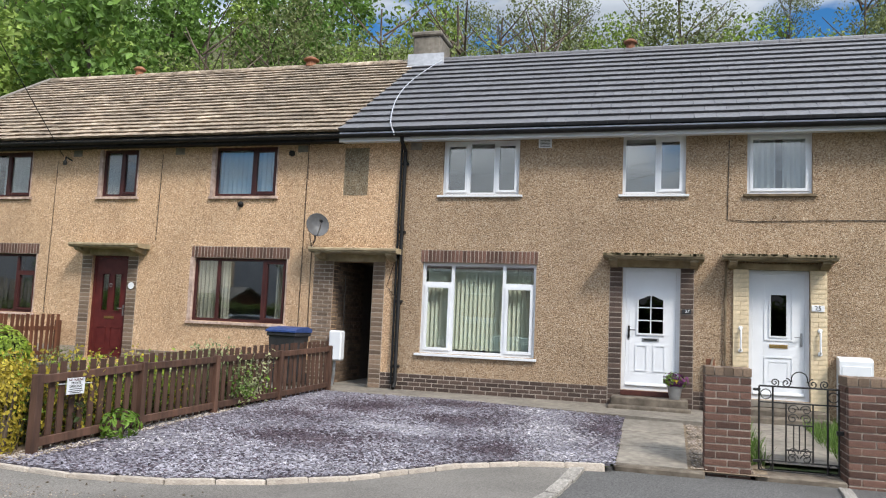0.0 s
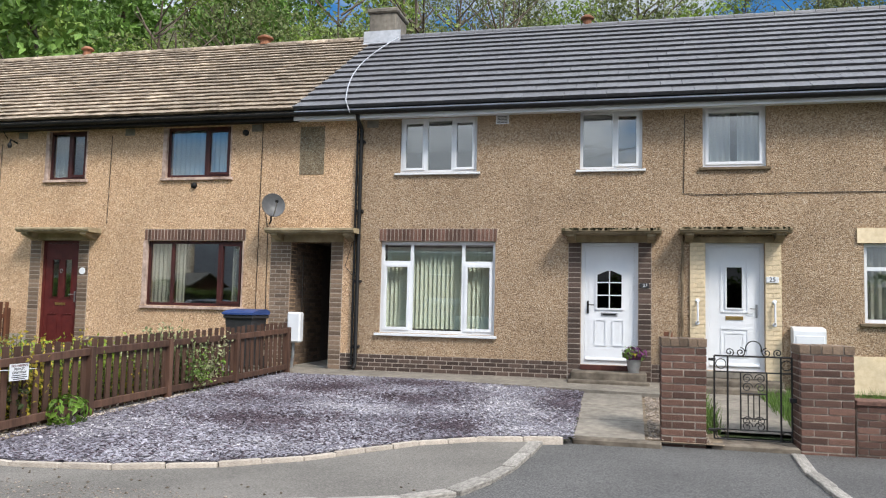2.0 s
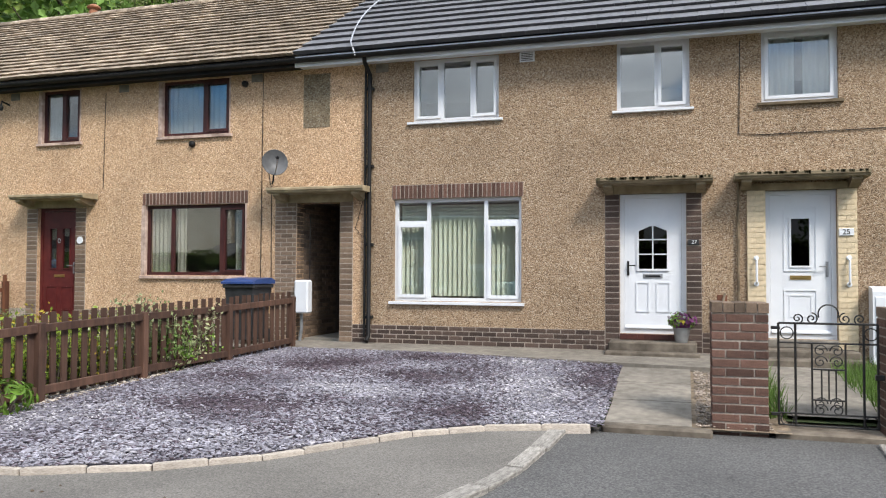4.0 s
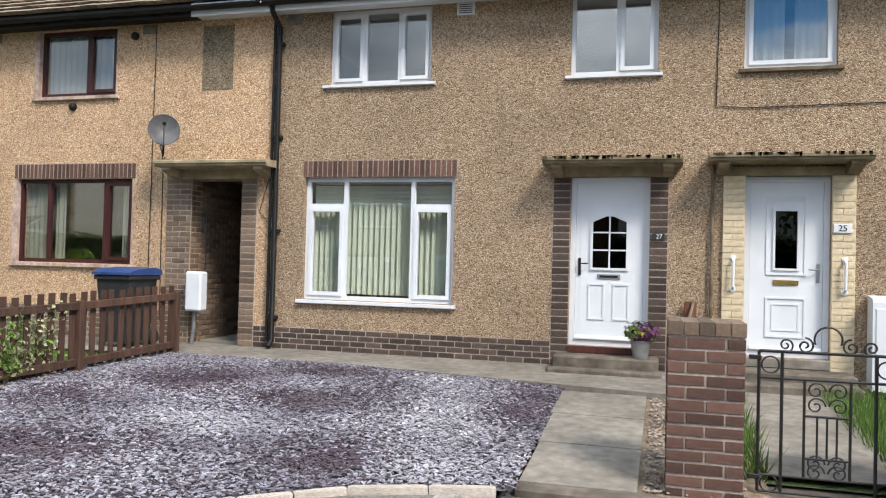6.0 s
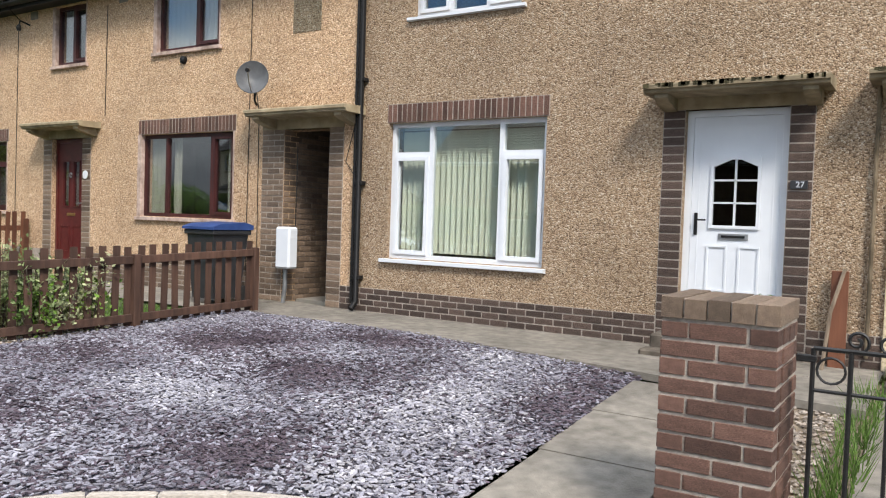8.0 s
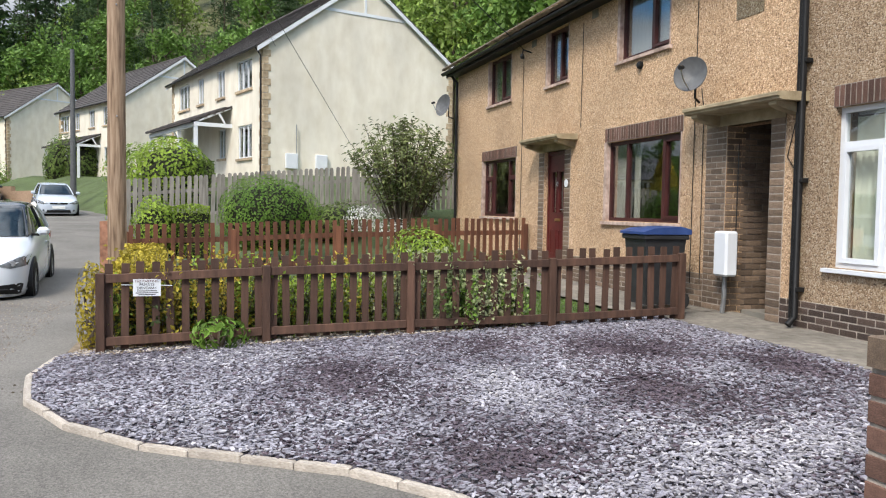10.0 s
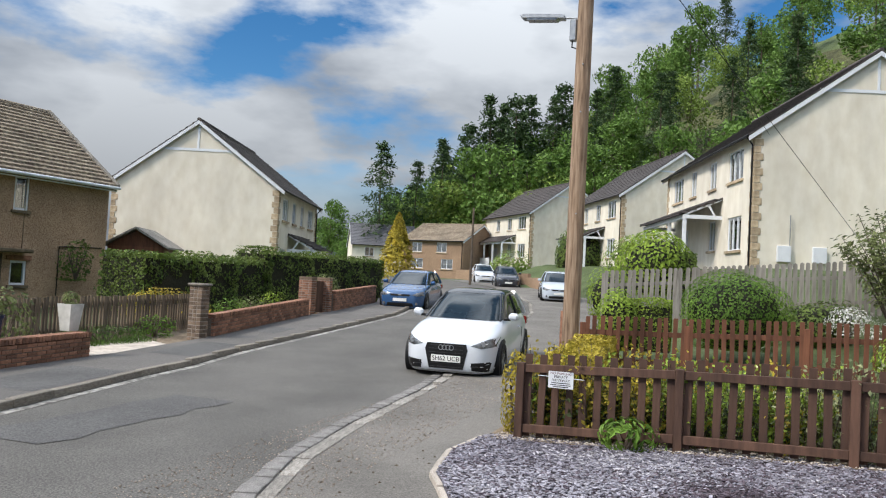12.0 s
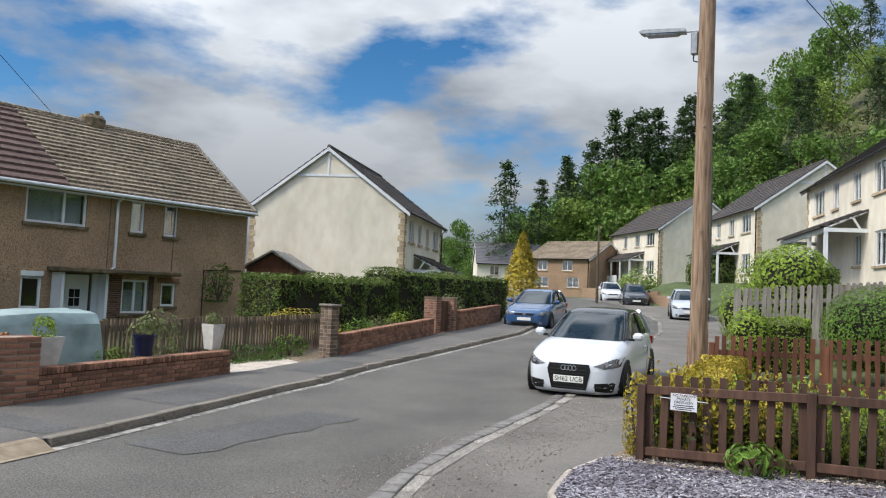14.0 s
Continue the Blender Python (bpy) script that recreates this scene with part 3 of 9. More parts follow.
def columns(name, xs, lo, hi, across, material, zfun, label, category):
    """A sheet made of columns: at each x it spans lo(x) to hi(x)."""
    vs = [(x, lo(x) + (hi(x) - lo(x)) * k / across, 0) for x in xs for k in range(across + 1)]
    vs = [(x, y, zfun(x, y)) for x, y, _ in vs]
    w = across + 1
    fs = [(i * w + k, (i + 1) * w + k, (i + 1) * w + k + 1, i * w + k + 1) for i in range(len(xs) - 1) for k in range(across)]
    me = bpy.data.meshes.new(name)
    me.from_pydata(vs, [], fs)
    me.materials.append(material)
    return tagged(new(name, me), label, category, "", "structure")


fine = steps_to(-60, -12, 1.0)[:-1] + steps_to(-12, -2, 0.15)[:-1] + steps_to(-2, -0.3, 0.02)[:-1]
road = columns("road", fine + steps_to(-0.3, 30, 1.0), lambda x: along(FAR_KERB, x), lambda x: along(NEAR_KERB[:11], x) if x < -1.95 else -7.9, 10, M_ASPHALT, lambda x, y: road_z(x), "worn grey asphalt road with pale stones", "road")
apron = columns("road_apron", [x for x in fine if x > -1.95] + steps_to(-0.3, 30, 1.0), lambda x: -7.95, lambda x: along(APRON, x), 6, M_PATCH, lambda x, y: road_z(x) + 0.002, "grey asphalt road edge in front of the gates", "road")
BACK_LINE = [(-60, -21.5), (-48, -14.8), (-40, -11.3), (-30, -8.9), (-26.4, -8.3), (-20.5, -8.3), (-17, -8.5), (-12, -7.9), (-7.5, -7.55)] + CHIP_EDGE
near_pavement = columns("pavement_near", [x for x in fine if x < -0.72], lambda x: along(NEAR_KERB, x), lambda x: along(BACK_LINE, x), 4, M_PAVE, pavement_z, "worn grey concrete footway with cracks", "pavement")
far_pavement = columns("pavement_far", fine + steps_to(-0.3, 30, 1.0), lambda x: along(STREET_WALL, x), lambda x: along(FAR_KERB, x), 4, M_PAVE_DARK, lambda x, y: road_z(x) + 0.085, "dark smooth asphalt footway beside the walls", "pavement")
drive = strip("driveway", [(3.5, -14.2), (-3.0, -14.2)], [(3.5, -22), (-3.2, -22)], M_SAND, lambda x, y: -0.235 + 0.0 * x, steps=4, across=4, label="pale sandy concrete driveway", category="driveway")


def kerb_row(name, line, material, width, height, piece, zfun, label, gap=0.012, x_min=-60, x_max=30):
    """Kerb or edging stones laid end to end along a line."""
    root = thing(name, (line[0][0], line[0][1], zfun(*line[0])), label, "kerb", kind="structure")
    bm = bx(-0.5, 0.5, -0.5, 0.5, -0.5, 0.5, 0.05)
    unit = as_mesh(bm, "stone", material)
    for (xa, ya), (xb, yb) in zip(line, line[1:]):
        seg = math.hypot(xb - xa, yb - ya)
        n = max(1, round(seg / piece))
        for i in range(n):
            u = (i + 0.5) / n
            x, y = xa + (xb - xa) * u, ya + (yb - ya) * u
            if not (x_min < x < x_max):
                continue
            ob = part("stone", unit, None, root)
            ob.matrix_parent_inverse = root_inverse(root)
            j = rnd.uniform(-1, 1)
            wide = width * rnd.uniform(0.86, 1.08)
            ob.matrix_basis = pose(x, y, zfun(x, y) - height / 2 + j * 0.006, 0, 0, math.degrees(math.atan2(yb - ya, xb - xa)) + j * 1.6) @ Matrix.Diagonal((seg / n - gap * rnd.uniform(0.6, 2.2), wide, height, 1))
    return root


kerb_row("kerb_far", FAR_KERB, M_KERB, 0.14, 0.2, 0.9, lambda x, y: road_z(x) + 0.10, "weathered grey kerb stones along the footway", x_min=-45, x_max=-2.7)
kerb_row("kerb_near", NEAR_KERB, M_KERBPALE, 0.15, 0.16, 0.75, lambda x, y: pavement_z(x, y) + 0.012, "pale flush kerb stones round the corner", x_min=-45)
kerb_row("sett_row", [(x - 0.05, y - 0.22) for x, y in NEAR_KERB[5:11]], M_SETT, 0.17, 0.12, 0.24, lambda x, y: road_z(x) + 0.02, "row of grey granite setts beside the kerb", gap=0.02)
ramp_xs = [-2.75, -2.0, -1.4, 0.0, 3.0, 8.0]
crossing = strip("crossing_ramp", [(x, along(FAR_KERB, x) - 0.12) for x in ramp_xs], [(x, along(FAR_KERB, x) + 0.26) for x in ramp_xs], M_SAND, lambda x, y: road_z(x) + 0.093 - 0.083 * max(0.0, min(1.0, (y - along(FAR_KERB, x) + 0.02) / 0.2)), steps=40, across=6, label="sandy broken concrete ramp at a dropped kerb", category="driveway")
kerb_row("gate_kerb", [(2.06, -4.50), (2.0, -5.6), (2.03, -6.8)], M_KERBPALE, 0.12, 0.12, 0.8, lambda x, y: road_z(x) + 0.035, "pale kerb stones running out from a gate")
kerb_row("chip_edging", CHIP_EDGE, M_EDGING, 0.055, 0.14, 0.45, lambda x, y: -0.255 if y < -5.3 else -0.255 + (y + 5.3) * 0.02, "cream concrete edging round the slate bed", gap=0.006)
gutter_line = strip("gutter_line", [(x, y + 0.10) for x, y in FAR_KERB[2:-1]], [(x, y + 0.24) for x, y in FAR_KERB[2:-1]], M_PAINT_LINE, lambda x, y: road_z(x) + 0.006, steps=90, across=1, label="worn pale strip along the road gutter", category="road marking")

for k, (xa, xb, f0, f1) in enumerate(((-7.4, -5.2, 0.35, 0.98), (-11.6, -9.6, 0.30, 0.97), (-15.2, -13.9, 0.1, 0.7), (-3.4, -2.9, 0.1, 0.95))):
    y_at = lambda x, f: along(STREET_WALL, x) + (along(FAR_KERB, x) - 0.08 - along(STREET_WALL, x)) * f
    columns("footway_patch", steps_to(xa, xb, 0.3), lambda x, f=f0: y_at(x, f), lambda x, f=f1: y_at(x, f), 2, M_PATCH, lambda x, y: road_z(x) + 0.089, "darker asphalt repair in the footway", "pavement")
for xa, xb, ya, yb in ((-0.2, 1.6, -7.4, -5.9), (-6.5, -3.4, -12.1, -11.2), (-20.5, -16.0, -12.4, -11.5)):
    columns("road_patch", steps_to(xa, xb, 0.4), lambda x: ya + 0.12 * noise.noise(Vector((x * 2, 0, 1))), lambda x: yb + 0.12 * noise.noise(Vector((x * 2, 0, 5))), 2, M_PATCH, lambda x, y: road_z(x) + 0.006, "darker asphalt repair in the road", "road")

# ---- slate bed ----
bed = columns("slate_bed", steps_to(-5.95, -0.36, 0.15), lambda x: along(CHIP_EDGE, x), lambda x: -0.98 - max(0.0, (x + 3.0) * 0.17), 12, M_SLATEBED, lambda x, y: slate_z(x, y) - 0.012, "bed of crushed slate between house and road", "slate bed")


def inside_bed(x, y):
    if not (-5.95 < x < -0.37 + 0.02 * (-1.5 - y)):
        return False
    return along(CHIP_EDGE, x) + 0.04 < y < -0.98 - max(0.0, (x + 3.0) * 0.17)


# damp, purple-looking areas of the bed and dry pale ones: centre and reach
DAMP = [(-3.9, -5.2, 0.95, 0.5), (-2.6, -2.9, 0.95, 0.45), (-4.2, -2.4, 0.8, 0.7), (-3.0, -1.5, 0.9, 0.35), (-0.65, -2.3, 0.35, 0.8), (-1.75, -4.6, 0.45, 0.4), (-4.7, -3.6, 0.5, 0.5)]
DRY = [(-1.2, -3.1, 0.65, 1.0), (-3.3, -4.0, 0.65, 0.28), (-1.0, -4.6, 0.5, 0.35), (-2.2, -6.2, 0.6, 0.4), (-5.2, -6.0, 0.5, 0.6), (-1.6, -1.6, 0.6, 0.3)]


def slate_chips(count, seed):
    """Thin flat broken slate flakes lying at all angles, one mesh."""
    r = np.random.default_rng(seed)
    vs, fs, dark = [], [], []
    k = 0
    while k < count:
        x, y = r.uniform(-5.95, -0.1), r.uniform(-7.8, -0.95)
        if not inside_bed(x, y):
            continue
        k += 1
        wob = noise.noise(Vector((x * 1.6, y * 1.6, 3.0))) * 0.3
        damp, dry = (max(math.exp(-(((x - a) / p) ** 2 + ((y - b) / q) ** 2)) for a, b, p, q in spots_) for spots_ in (DAMP, DRY))
        pick = r.random()
        dark.append(1 if pick < 0.22 + 0.75 * damp - 0.35 * dry + wob else 2 if pick > 0.97 - 0.55 * dry + 0.3 * damp + wob else 0)
        s = r.uniform(0.010, 0.029)
        w = s * r.uniform(0.28, 0.6)
        t = r.uniform(0.003, 0.008)
        m = pose(x, y, slate_z(x, y) + r.uniform(-0.004, 0.016), r.normal(0, 11), r.normal(0, 11), r.uniform(0, 360))
        c = [(-s, -w * 0.5, 0), (-s * 0.2, -w, 0), (s, -w * 0.3, 0), (s * 0.5, w, 0), (-s * 0.7, w * 0.6, 0)]
        n0 = len(vs)
        vs += [tuple(m @ Vector((a, b, h))) for h in (0, t) for a, b, _ in c]
        fs.append(tuple(n0 + 5 + i for i in range(5)))
        fs += [(n0 + i, n0 + (i + 1) % 5, n0 + 5 + (i + 1) % 5, n0 + 5 + i) for i in range(5)]
    me = bpy.data.meshes.new("slate_chips")
    me.from_pydata(vs, [], fs)
    me.polygons.foreach_set("material_index", np.repeat(np.array(dark), 6))
    return me


M_CHIP = mat("slate_flake", [(0.35, (0.169, 0.158, 0.186)), (0.50, (0.243, 0.234, 0.269)), (0.65, (0.305, 0.296, 0.333))], scale=0.8, rough=0.68, spec=0.3, bump=0.2, bump_scale=60, big=0.0, island=0.38)
M_CHIP_DARK = mat("damp_slate_flake", [(0.35, (0.062, 0.046, 0.058)), (0.65, (0.115, 0.090, 0.108))], scale=1.5, rough=0.5, bump=0.2, bump_scale=60, big=0.0, island=0.42)
M_CHIP_PALE = mat("dry_slate_flake", [(0.35, (0.297, 0.286, 0.308)), (0.65, (0.407, 0.391, 0.413))], scale=1.5, rough=0.7, bump=0.2, bump_scale=60, big=0.0, island=0.4)
chip_mesh = slate_chips(62000, 5)
chip_mesh.materials.append(M_CHIP)
chip_mesh.materials.append(M_CHIP_DARK)
chip_mesh.materials.append(M_CHIP_PALE)
tagged(new("slate_chips", chip_mesh), "loose purple and grey slate chippings", "slate chippings", "", "stuff")

# ---- terrace: shell ----
WALL_TOP = 4.72
OPENINGS = {
    "w33": (-15.0, -12.95, 1.10, 2.37), "u33": (-14.68, -13.3, 3.63, 4.64),
    "d31": (-11.5, -10.6, 0.22, 2.37), "u31": (-11.46, -10.55, 3.63, 4.64),
    "w29": (-9.05, -6.95, 1.10, 2.37), "u29": (-8.72, -7.3, 3.63, 4.64),
    "pass": (-5.95, -5.14, -0.1, 2.35),
    "bay": (-4.17, -2.03, 0.70, 2.37), "u27a": (-3.85, -2.40, 3.64, 4.66), "u27b": (-0.56, 0.50, 3.64, 4.68), "d27": (-0.52, 0.44, 0.26, 2.36),
    "u25a": (1.49, 2.50, 3.64, 4.68), "d25": (1.53, 2.46, 0.24, 2.36), "w25": (3.95, 5.70, 1.08, 2.36), "u25b": (4.36, 5.7, 3.64, 4.66),
}
terrace = thing("wall_terrace", (-4, 0, 0), "tan pebbledash wall of the two-storey terrace", "wall", kind="structure")
PARTY = -4.62
part("pebbledash", holed_wall(bmesh.new(), PARTY, 9.0, 0.0, 0.28, -0.3, WALL_TOP, [o for o in OPENINGS.values() if o[0] > PARTY]), M_DASH, terrace, "tan pebbledash")
part("pebbledash", holed_wall(bmesh.new(), -17.0, PARTY, 0.0, 0.28, -0.3, WALL_TOP, [o for o in OPENINGS.values() if o[0] < PARTY]), M_DASH_LIGHT, terrace, "paler buff pebbledash")
bm = bmesh.new()
box(bm, -17.0, -16.72, 0.28, 8.6, -0.3, WALL_TOP)
box(bm, 8.72, 9.0, 0.28, 8.6, -0.3, WALL_TOP)
box(bm, -17.0, 9.0, 8.6, 8.88, -0.3, WALL_TOP)
for gxa, gxb in ((-17.0, -16.72), (8.72, 9.0)):
    prism(bm, [(0.0, WALL_TOP), (8.88, WALL_TOP), (4.44, 7.7)], gxa, gxb, "x")
part("gable_wall", bm, M_DASH, terrace)
bm = bmesh.new()
for pa, pb in ((-16.72, -12.2), (-12.05, -6.3), (-4.8, 0.9), (1.05, 8.72)):
    box(bm, pa, pb, 0.30, 8.58, 2.66, 2.86)
    box(bm, pa, pb, 0.30, 8.58, 4.74, 4.84)
for px in (-12.2, -6.3, -4.9, 0.9, 3.3):
    box(bm, px, px + 0.1, 0.30, 8.58, -0.1, 4.74)
box(bm, -16.7, 8.7, 3.6, 3.7, -0.1, 4.74)
part("room_lining", bm, M_ROOM, terrace)
bm = bmesh.new()
box(bm, -16.7, 8.7, 0.30, 8.58, -0.2, 0.02)
part("floor", bm, M_ROOM, terrace)


# roofs
EAVE_Y, EAVE_Z, RIDGE_Y, RIDGE_Z = -0.36, 4.80, 4.44, 7.80
SLOPE = math.atan2(RIDGE_Z - EAVE_Z, RIDGE_Y - EAVE_Y)
SLEN = math.hypot(RIDGE_Z - EAVE_Z, RIDGE_Y - EAVE_Y)


def tile_roof(name, x0, x1, courses, tile_w, thick, material, label, part_range, wobble):
    """Front slope in lapped tiles, each course stepping over the one below; plain slab at the back."""
    root = thing(name, (x0, EAVE_Y, EAVE_Z), label, "roof", kind="structure")
    bm = bmesh.new()
    prism(bm, [(EAVE_Y, EAVE_Z - 0.06), (RIDGE_Y, RIDGE_Z - 0.06), (8.88 + 0.36, EAVE_Z - 0.06), (RIDGE_Y, RIDGE_Z - 0.14)], x0, x1, "x")
    part("roof_deck", bm, material, root)
    bm = bmesh.new()
    prism(bm, [(RIDGE_Y, RIDGE_Z + 0.02), (RIDGE_Y, RIDGE_Z - 0.05), (9.24, EAVE_Z - 0.05), (9.24, EAVE_Z + 0.02)], x0, x1, "x")
    part("back_slope", bm, material, root)
    gauge = SLEN / courses
    c, s = math.cos(SLOPE), math.sin(SLOPE)
    bm = bmesh.new()
    g2 = gauge * 1.12
    prism(bm, [(0.045, 0.0), (0.0, thick), (g2, thick * 0.35), (g2, 0.0)], -0.5, 0.5, "x")
    unit = as_mesh(bm, "roof_tile", material)
    joined_v, joined_f = [], []
    base_v = [v.co.copy() for v in unit.vertices]
    base_f = [tuple(p.vertices) for p in unit.polygons]
    count = 0
    for k in range(courses):
        n = int(math.ceil((x1 - x0) / tile_w))
        off = (k % 2) * tile_w * 0.5
        for i in range(-1, n + 1):
            a, b = max(x0, x0 + i * tile_w + off), min(x1, x0 + (i + 1) * tile_w + off)
            if b - a < 0.03:
                continue
            d = k * gauge
            y, z = EAVE_Y + d * c, EAVE_Z + d * s + rnd.uniform(-1, 1) * wobble
            m = pose((a + b) / 2, y, z, math.degrees(SLOPE) + rnd.uniform(-1, 1) * wobble * 60, rnd.uniform(-1, 1) * wobble * 60, 0) @ Matrix.Diagonal((b - a - 0.006, 1, 1, 1))
            if part_range[0] < (a + b) / 2 < part_range[1] and count < 300:
                count += 1
                ob = part("roof_tile", unit, None, root)
                ob.matrix_basis = m
            else:
                n0 = len(joined_v)
                joined_v += [tuple(m @ v) for v in base_v]
                joined_f += [tuple(n0 + q for q in f) for f in base_f]
    me = bpy.data.meshes.new("roof_tiles")
    me.from_pydata(joined_v, [], joined_f)
    me.materials.append(material)
    part("roof_tiles", me, None, root, kind="stuff")
    bm = bmesh.new()
    x = x0
    while x < x1 - 0.05:
        w = min(0.42, x1 - x)
        ring = [(RIDGE_Y + 0.14 * math.cos(a), RIDGE_Z - 0.03 + 0.11 * math.sin(a) + rnd.uniform(0, 0.006)) for a in [math.pi * q / 6 for q in range(7)]]
        prism(bm, ring, x, x + w - 0.012, "x")
        x += w
    part("ridge_tiles", bm, material, root)
    return root


SPLIT = -5.86
new_roof = tile_roof("roof_new", SPLIT, 9.3, 14, 0.36, 0.075, M_SLATE_ROOF, "new dark grey flat-tiled roof", (-5.0, 2.2), 0.0015)
old_roof = tile_roof("roof_old", -17.2, SPLIT - 0.02, 21, 0.28, 0.062, M_OLD_TILE, "old weathered brown tiled roof with lichen", (-9.0, -5.9), 0.006)
verge = thing("roof_verge", (-17.2, 0, 4.8), "mortared pale verge at the roof end", "verge", kind="structure")
part("verge_strip", prism(bmesh.new(), [(EAVE_Y, EAVE_Z + 0.02), (RIDGE_Y, RIDGE_Z + 0.03), (RIDGE_Y, RIDGE_Z + 0.10), (EAVE_Y, EAVE_Z + 0.09)], -17.3, -17.12, "x"), M_CONCRETE, verge)

# fascia, soffit, gutters
eaves = thing("trim_eaves", (0, -0.3, 4.7), "white fascia board and black gutter under the roof", "fascia", kind="structure")
part("fascia_white", bx(SPLIT, 9.2, -0.30, -0.275, 4.615, 4.80), M_UPVC, eaves, "white fascia board")
part("soffit_white", bx(SPLIT, 9.2, -0.275, 0.0, 4.655, 4.675), M_UPVC, eaves, "white soffit")
part("fascia_dark", bx(-17.1, SPLIT - 0.01, -0.30, -0.275, 4.63, 4.80), M_BLACK, eaves, "black fascia board")
part("soffit_dark", bx(-17.1, SPLIT - 0.01, -0.275, 0.0, 4.655, 4.675), M_BLACK, eaves, "dark soffit")
half = [(0.064 * math.cos(a), 0.064 * math.sin(a)) for a in [math.pi + math.pi * q / 8 for q in range(9)]]
inner = [(0.056 * math.cos(a), 0.056 * math.sin(a)) for a in [2 * math.pi - math.pi * q / 8 for q in range(9)]]
gut = prism(bmesh.new(), [(-0.365 + a, 4.735 + b) for a, b in half + inner], -17.15, 9.2, "x")
part("gutter", gut, M_BLACK, eaves, "black half-round gutter")


# ---- bricks ----


def brick_mesh(material, name="brick"):
    return as_mesh(bx(-0.5, 0.5, -0.5, 0.5, -0.5, 0.5, 0.03), name, material)


def brick_panel(root, unit, x0, x1, z0, z1, y, proud=0.006, course=0.075, length=0.225, joint=0.014, start=0.0, depth=0.05, m=Matrix.Identity(4), name="brick", soldier=False):
    """Stretcher bond of single bricks on a face that looks to -y; soldier: bricks stand on end."""
    inv = root_inverse(root)
    def lay(a, b, c, d):
        ob = part(name, unit, None, root)
        ob.matrix_parent_inverse = inv
        ob.matrix_basis = m @ pose((a + b) / 2, y - proud + depth / 2 + rnd.uniform(-0.0025, 0.0025), (c + d) / 2) @ Matrix.Diagonal((b - a - joint, depth, d - c - joint, 1))
    if soldier:
        n = max(1, round((x1 - x0) / course))
        for i in range(n):
            lay(x0 + (x1 - x0) * i / n, x0 + (x1 - x0) * (i + 1) / n, z0, z1)
        return
    n = max(1, round((z1 - z0) / course))
    h = (z1 - z0) / n
    for k in range(n):
        x = x0 - (length / 2 if (k + start) % 2 else 0)
        while x < x1 - 0.012:
            a, b = max(x, x0), min(x + length, x1)
            if b - a > 0.03:
                lay(a, b, z0 + k * h, z0 + (k + 1) * h)
            x += length


U_DARK = brick_mesh(M_BRICK_DARK)
U_BROWN, U_TAN, U_RED, U_CREAM = brick_mesh(M_BRICK), brick_mesh(M_BRICK_TAN), brick_mesh(M_BRICK_RED), brick_mesh(M_BRICK_CREAM)

# ---- windows and doors ----


def frame_bars(bm, x0, x1, z0, z1, w, y0, y1):
    box(bm, x0, x1, y0, y1, z0, z0 + w)
    box(bm, x0, x1, y0, y1, z1 - w, z1)
    box(bm, x0, x0 + w, y0, y1, z0 + w, z1 - w)
    box(bm, x1 - w, x1, y0, y1, z0 + w, z1 - w)


def window(name, key, splits, material, label, sashes=(), transoms=(), sill=None, y=0.07, w=0.06, sash=0.05, sill_mat=None, sill_label=""):
    """A casement window in its opening: outer frame, mullions, opening sashes, panes, sill. splits: x of mullions; sashes: light numbers that open;
    transoms: (light number, z)."""
    x0, x1, z0, z1 = OPENINGS[key]
    root = thing(name, ((x0 + x1) / 2, y, z0), label, "window", kind="structure")
    bm = bmesh.new()
    frame_bars(bm, x0, x1, z0, z1, w, y, y + 0.07)
    for s in splits:
        box(bm, s - w / 2, s + w / 2, y, y + 0.07, z0 + w, z1 - w)
    xs = [x0 + w] + [v for s in splits for v in (s - w / 2, s + w / 2)] + [x1 - w]
    lights = []
    for i in range(len(xs) // 2):
        a, b = xs[2 * i], xs[2 * i + 1]
        cut = [tz for k, tz in transoms if k == i]
        if cut:
            box(bm, a, b, y, y + 0.07, cut[0] - w / 2, cut[0] + w / 2)
            lights += [(i, a, b, z0 + w, cut[0] - w / 2, True), (i, a, b, cut[0] + w / 2, z1 - w, False)]
        else:
            lights.append((i, a, b, z0 + w, z1 - w, True))
    part("window_frame", bm, material, root)
    for i, a, b, c, d, low in lights:
        if i in sashes and low:
            bm = bmesh.new()
            frame_bars(bm, a, b, c, d, sash, y - 0.018, y + 0.05)
            part("sash", bm, material, root)
            a, b, c, d = a + sash, b - sash, c + sash, d - sash
        p = part("pane", bx(a - 0.005, b + 0.005, y + 0.028, y + 0.034, c - 0.005, d + 0.005), M_GLASS, root)
        p.visible_shadow = False
    if sill:
        sx0, sx1, depth, h = sill
        bm = prism(bmesh.new(), [(y + 0.07, z0), (-depth, z0 - 0.012), (-depth, z0 - h), (-depth + 0.02, z0 - h - 0.008), (y + 0.07, z0 - h)], sx0, sx1, "x")
        part("window_sill", bm, sill_mat or material, root, sill_label)
    return root


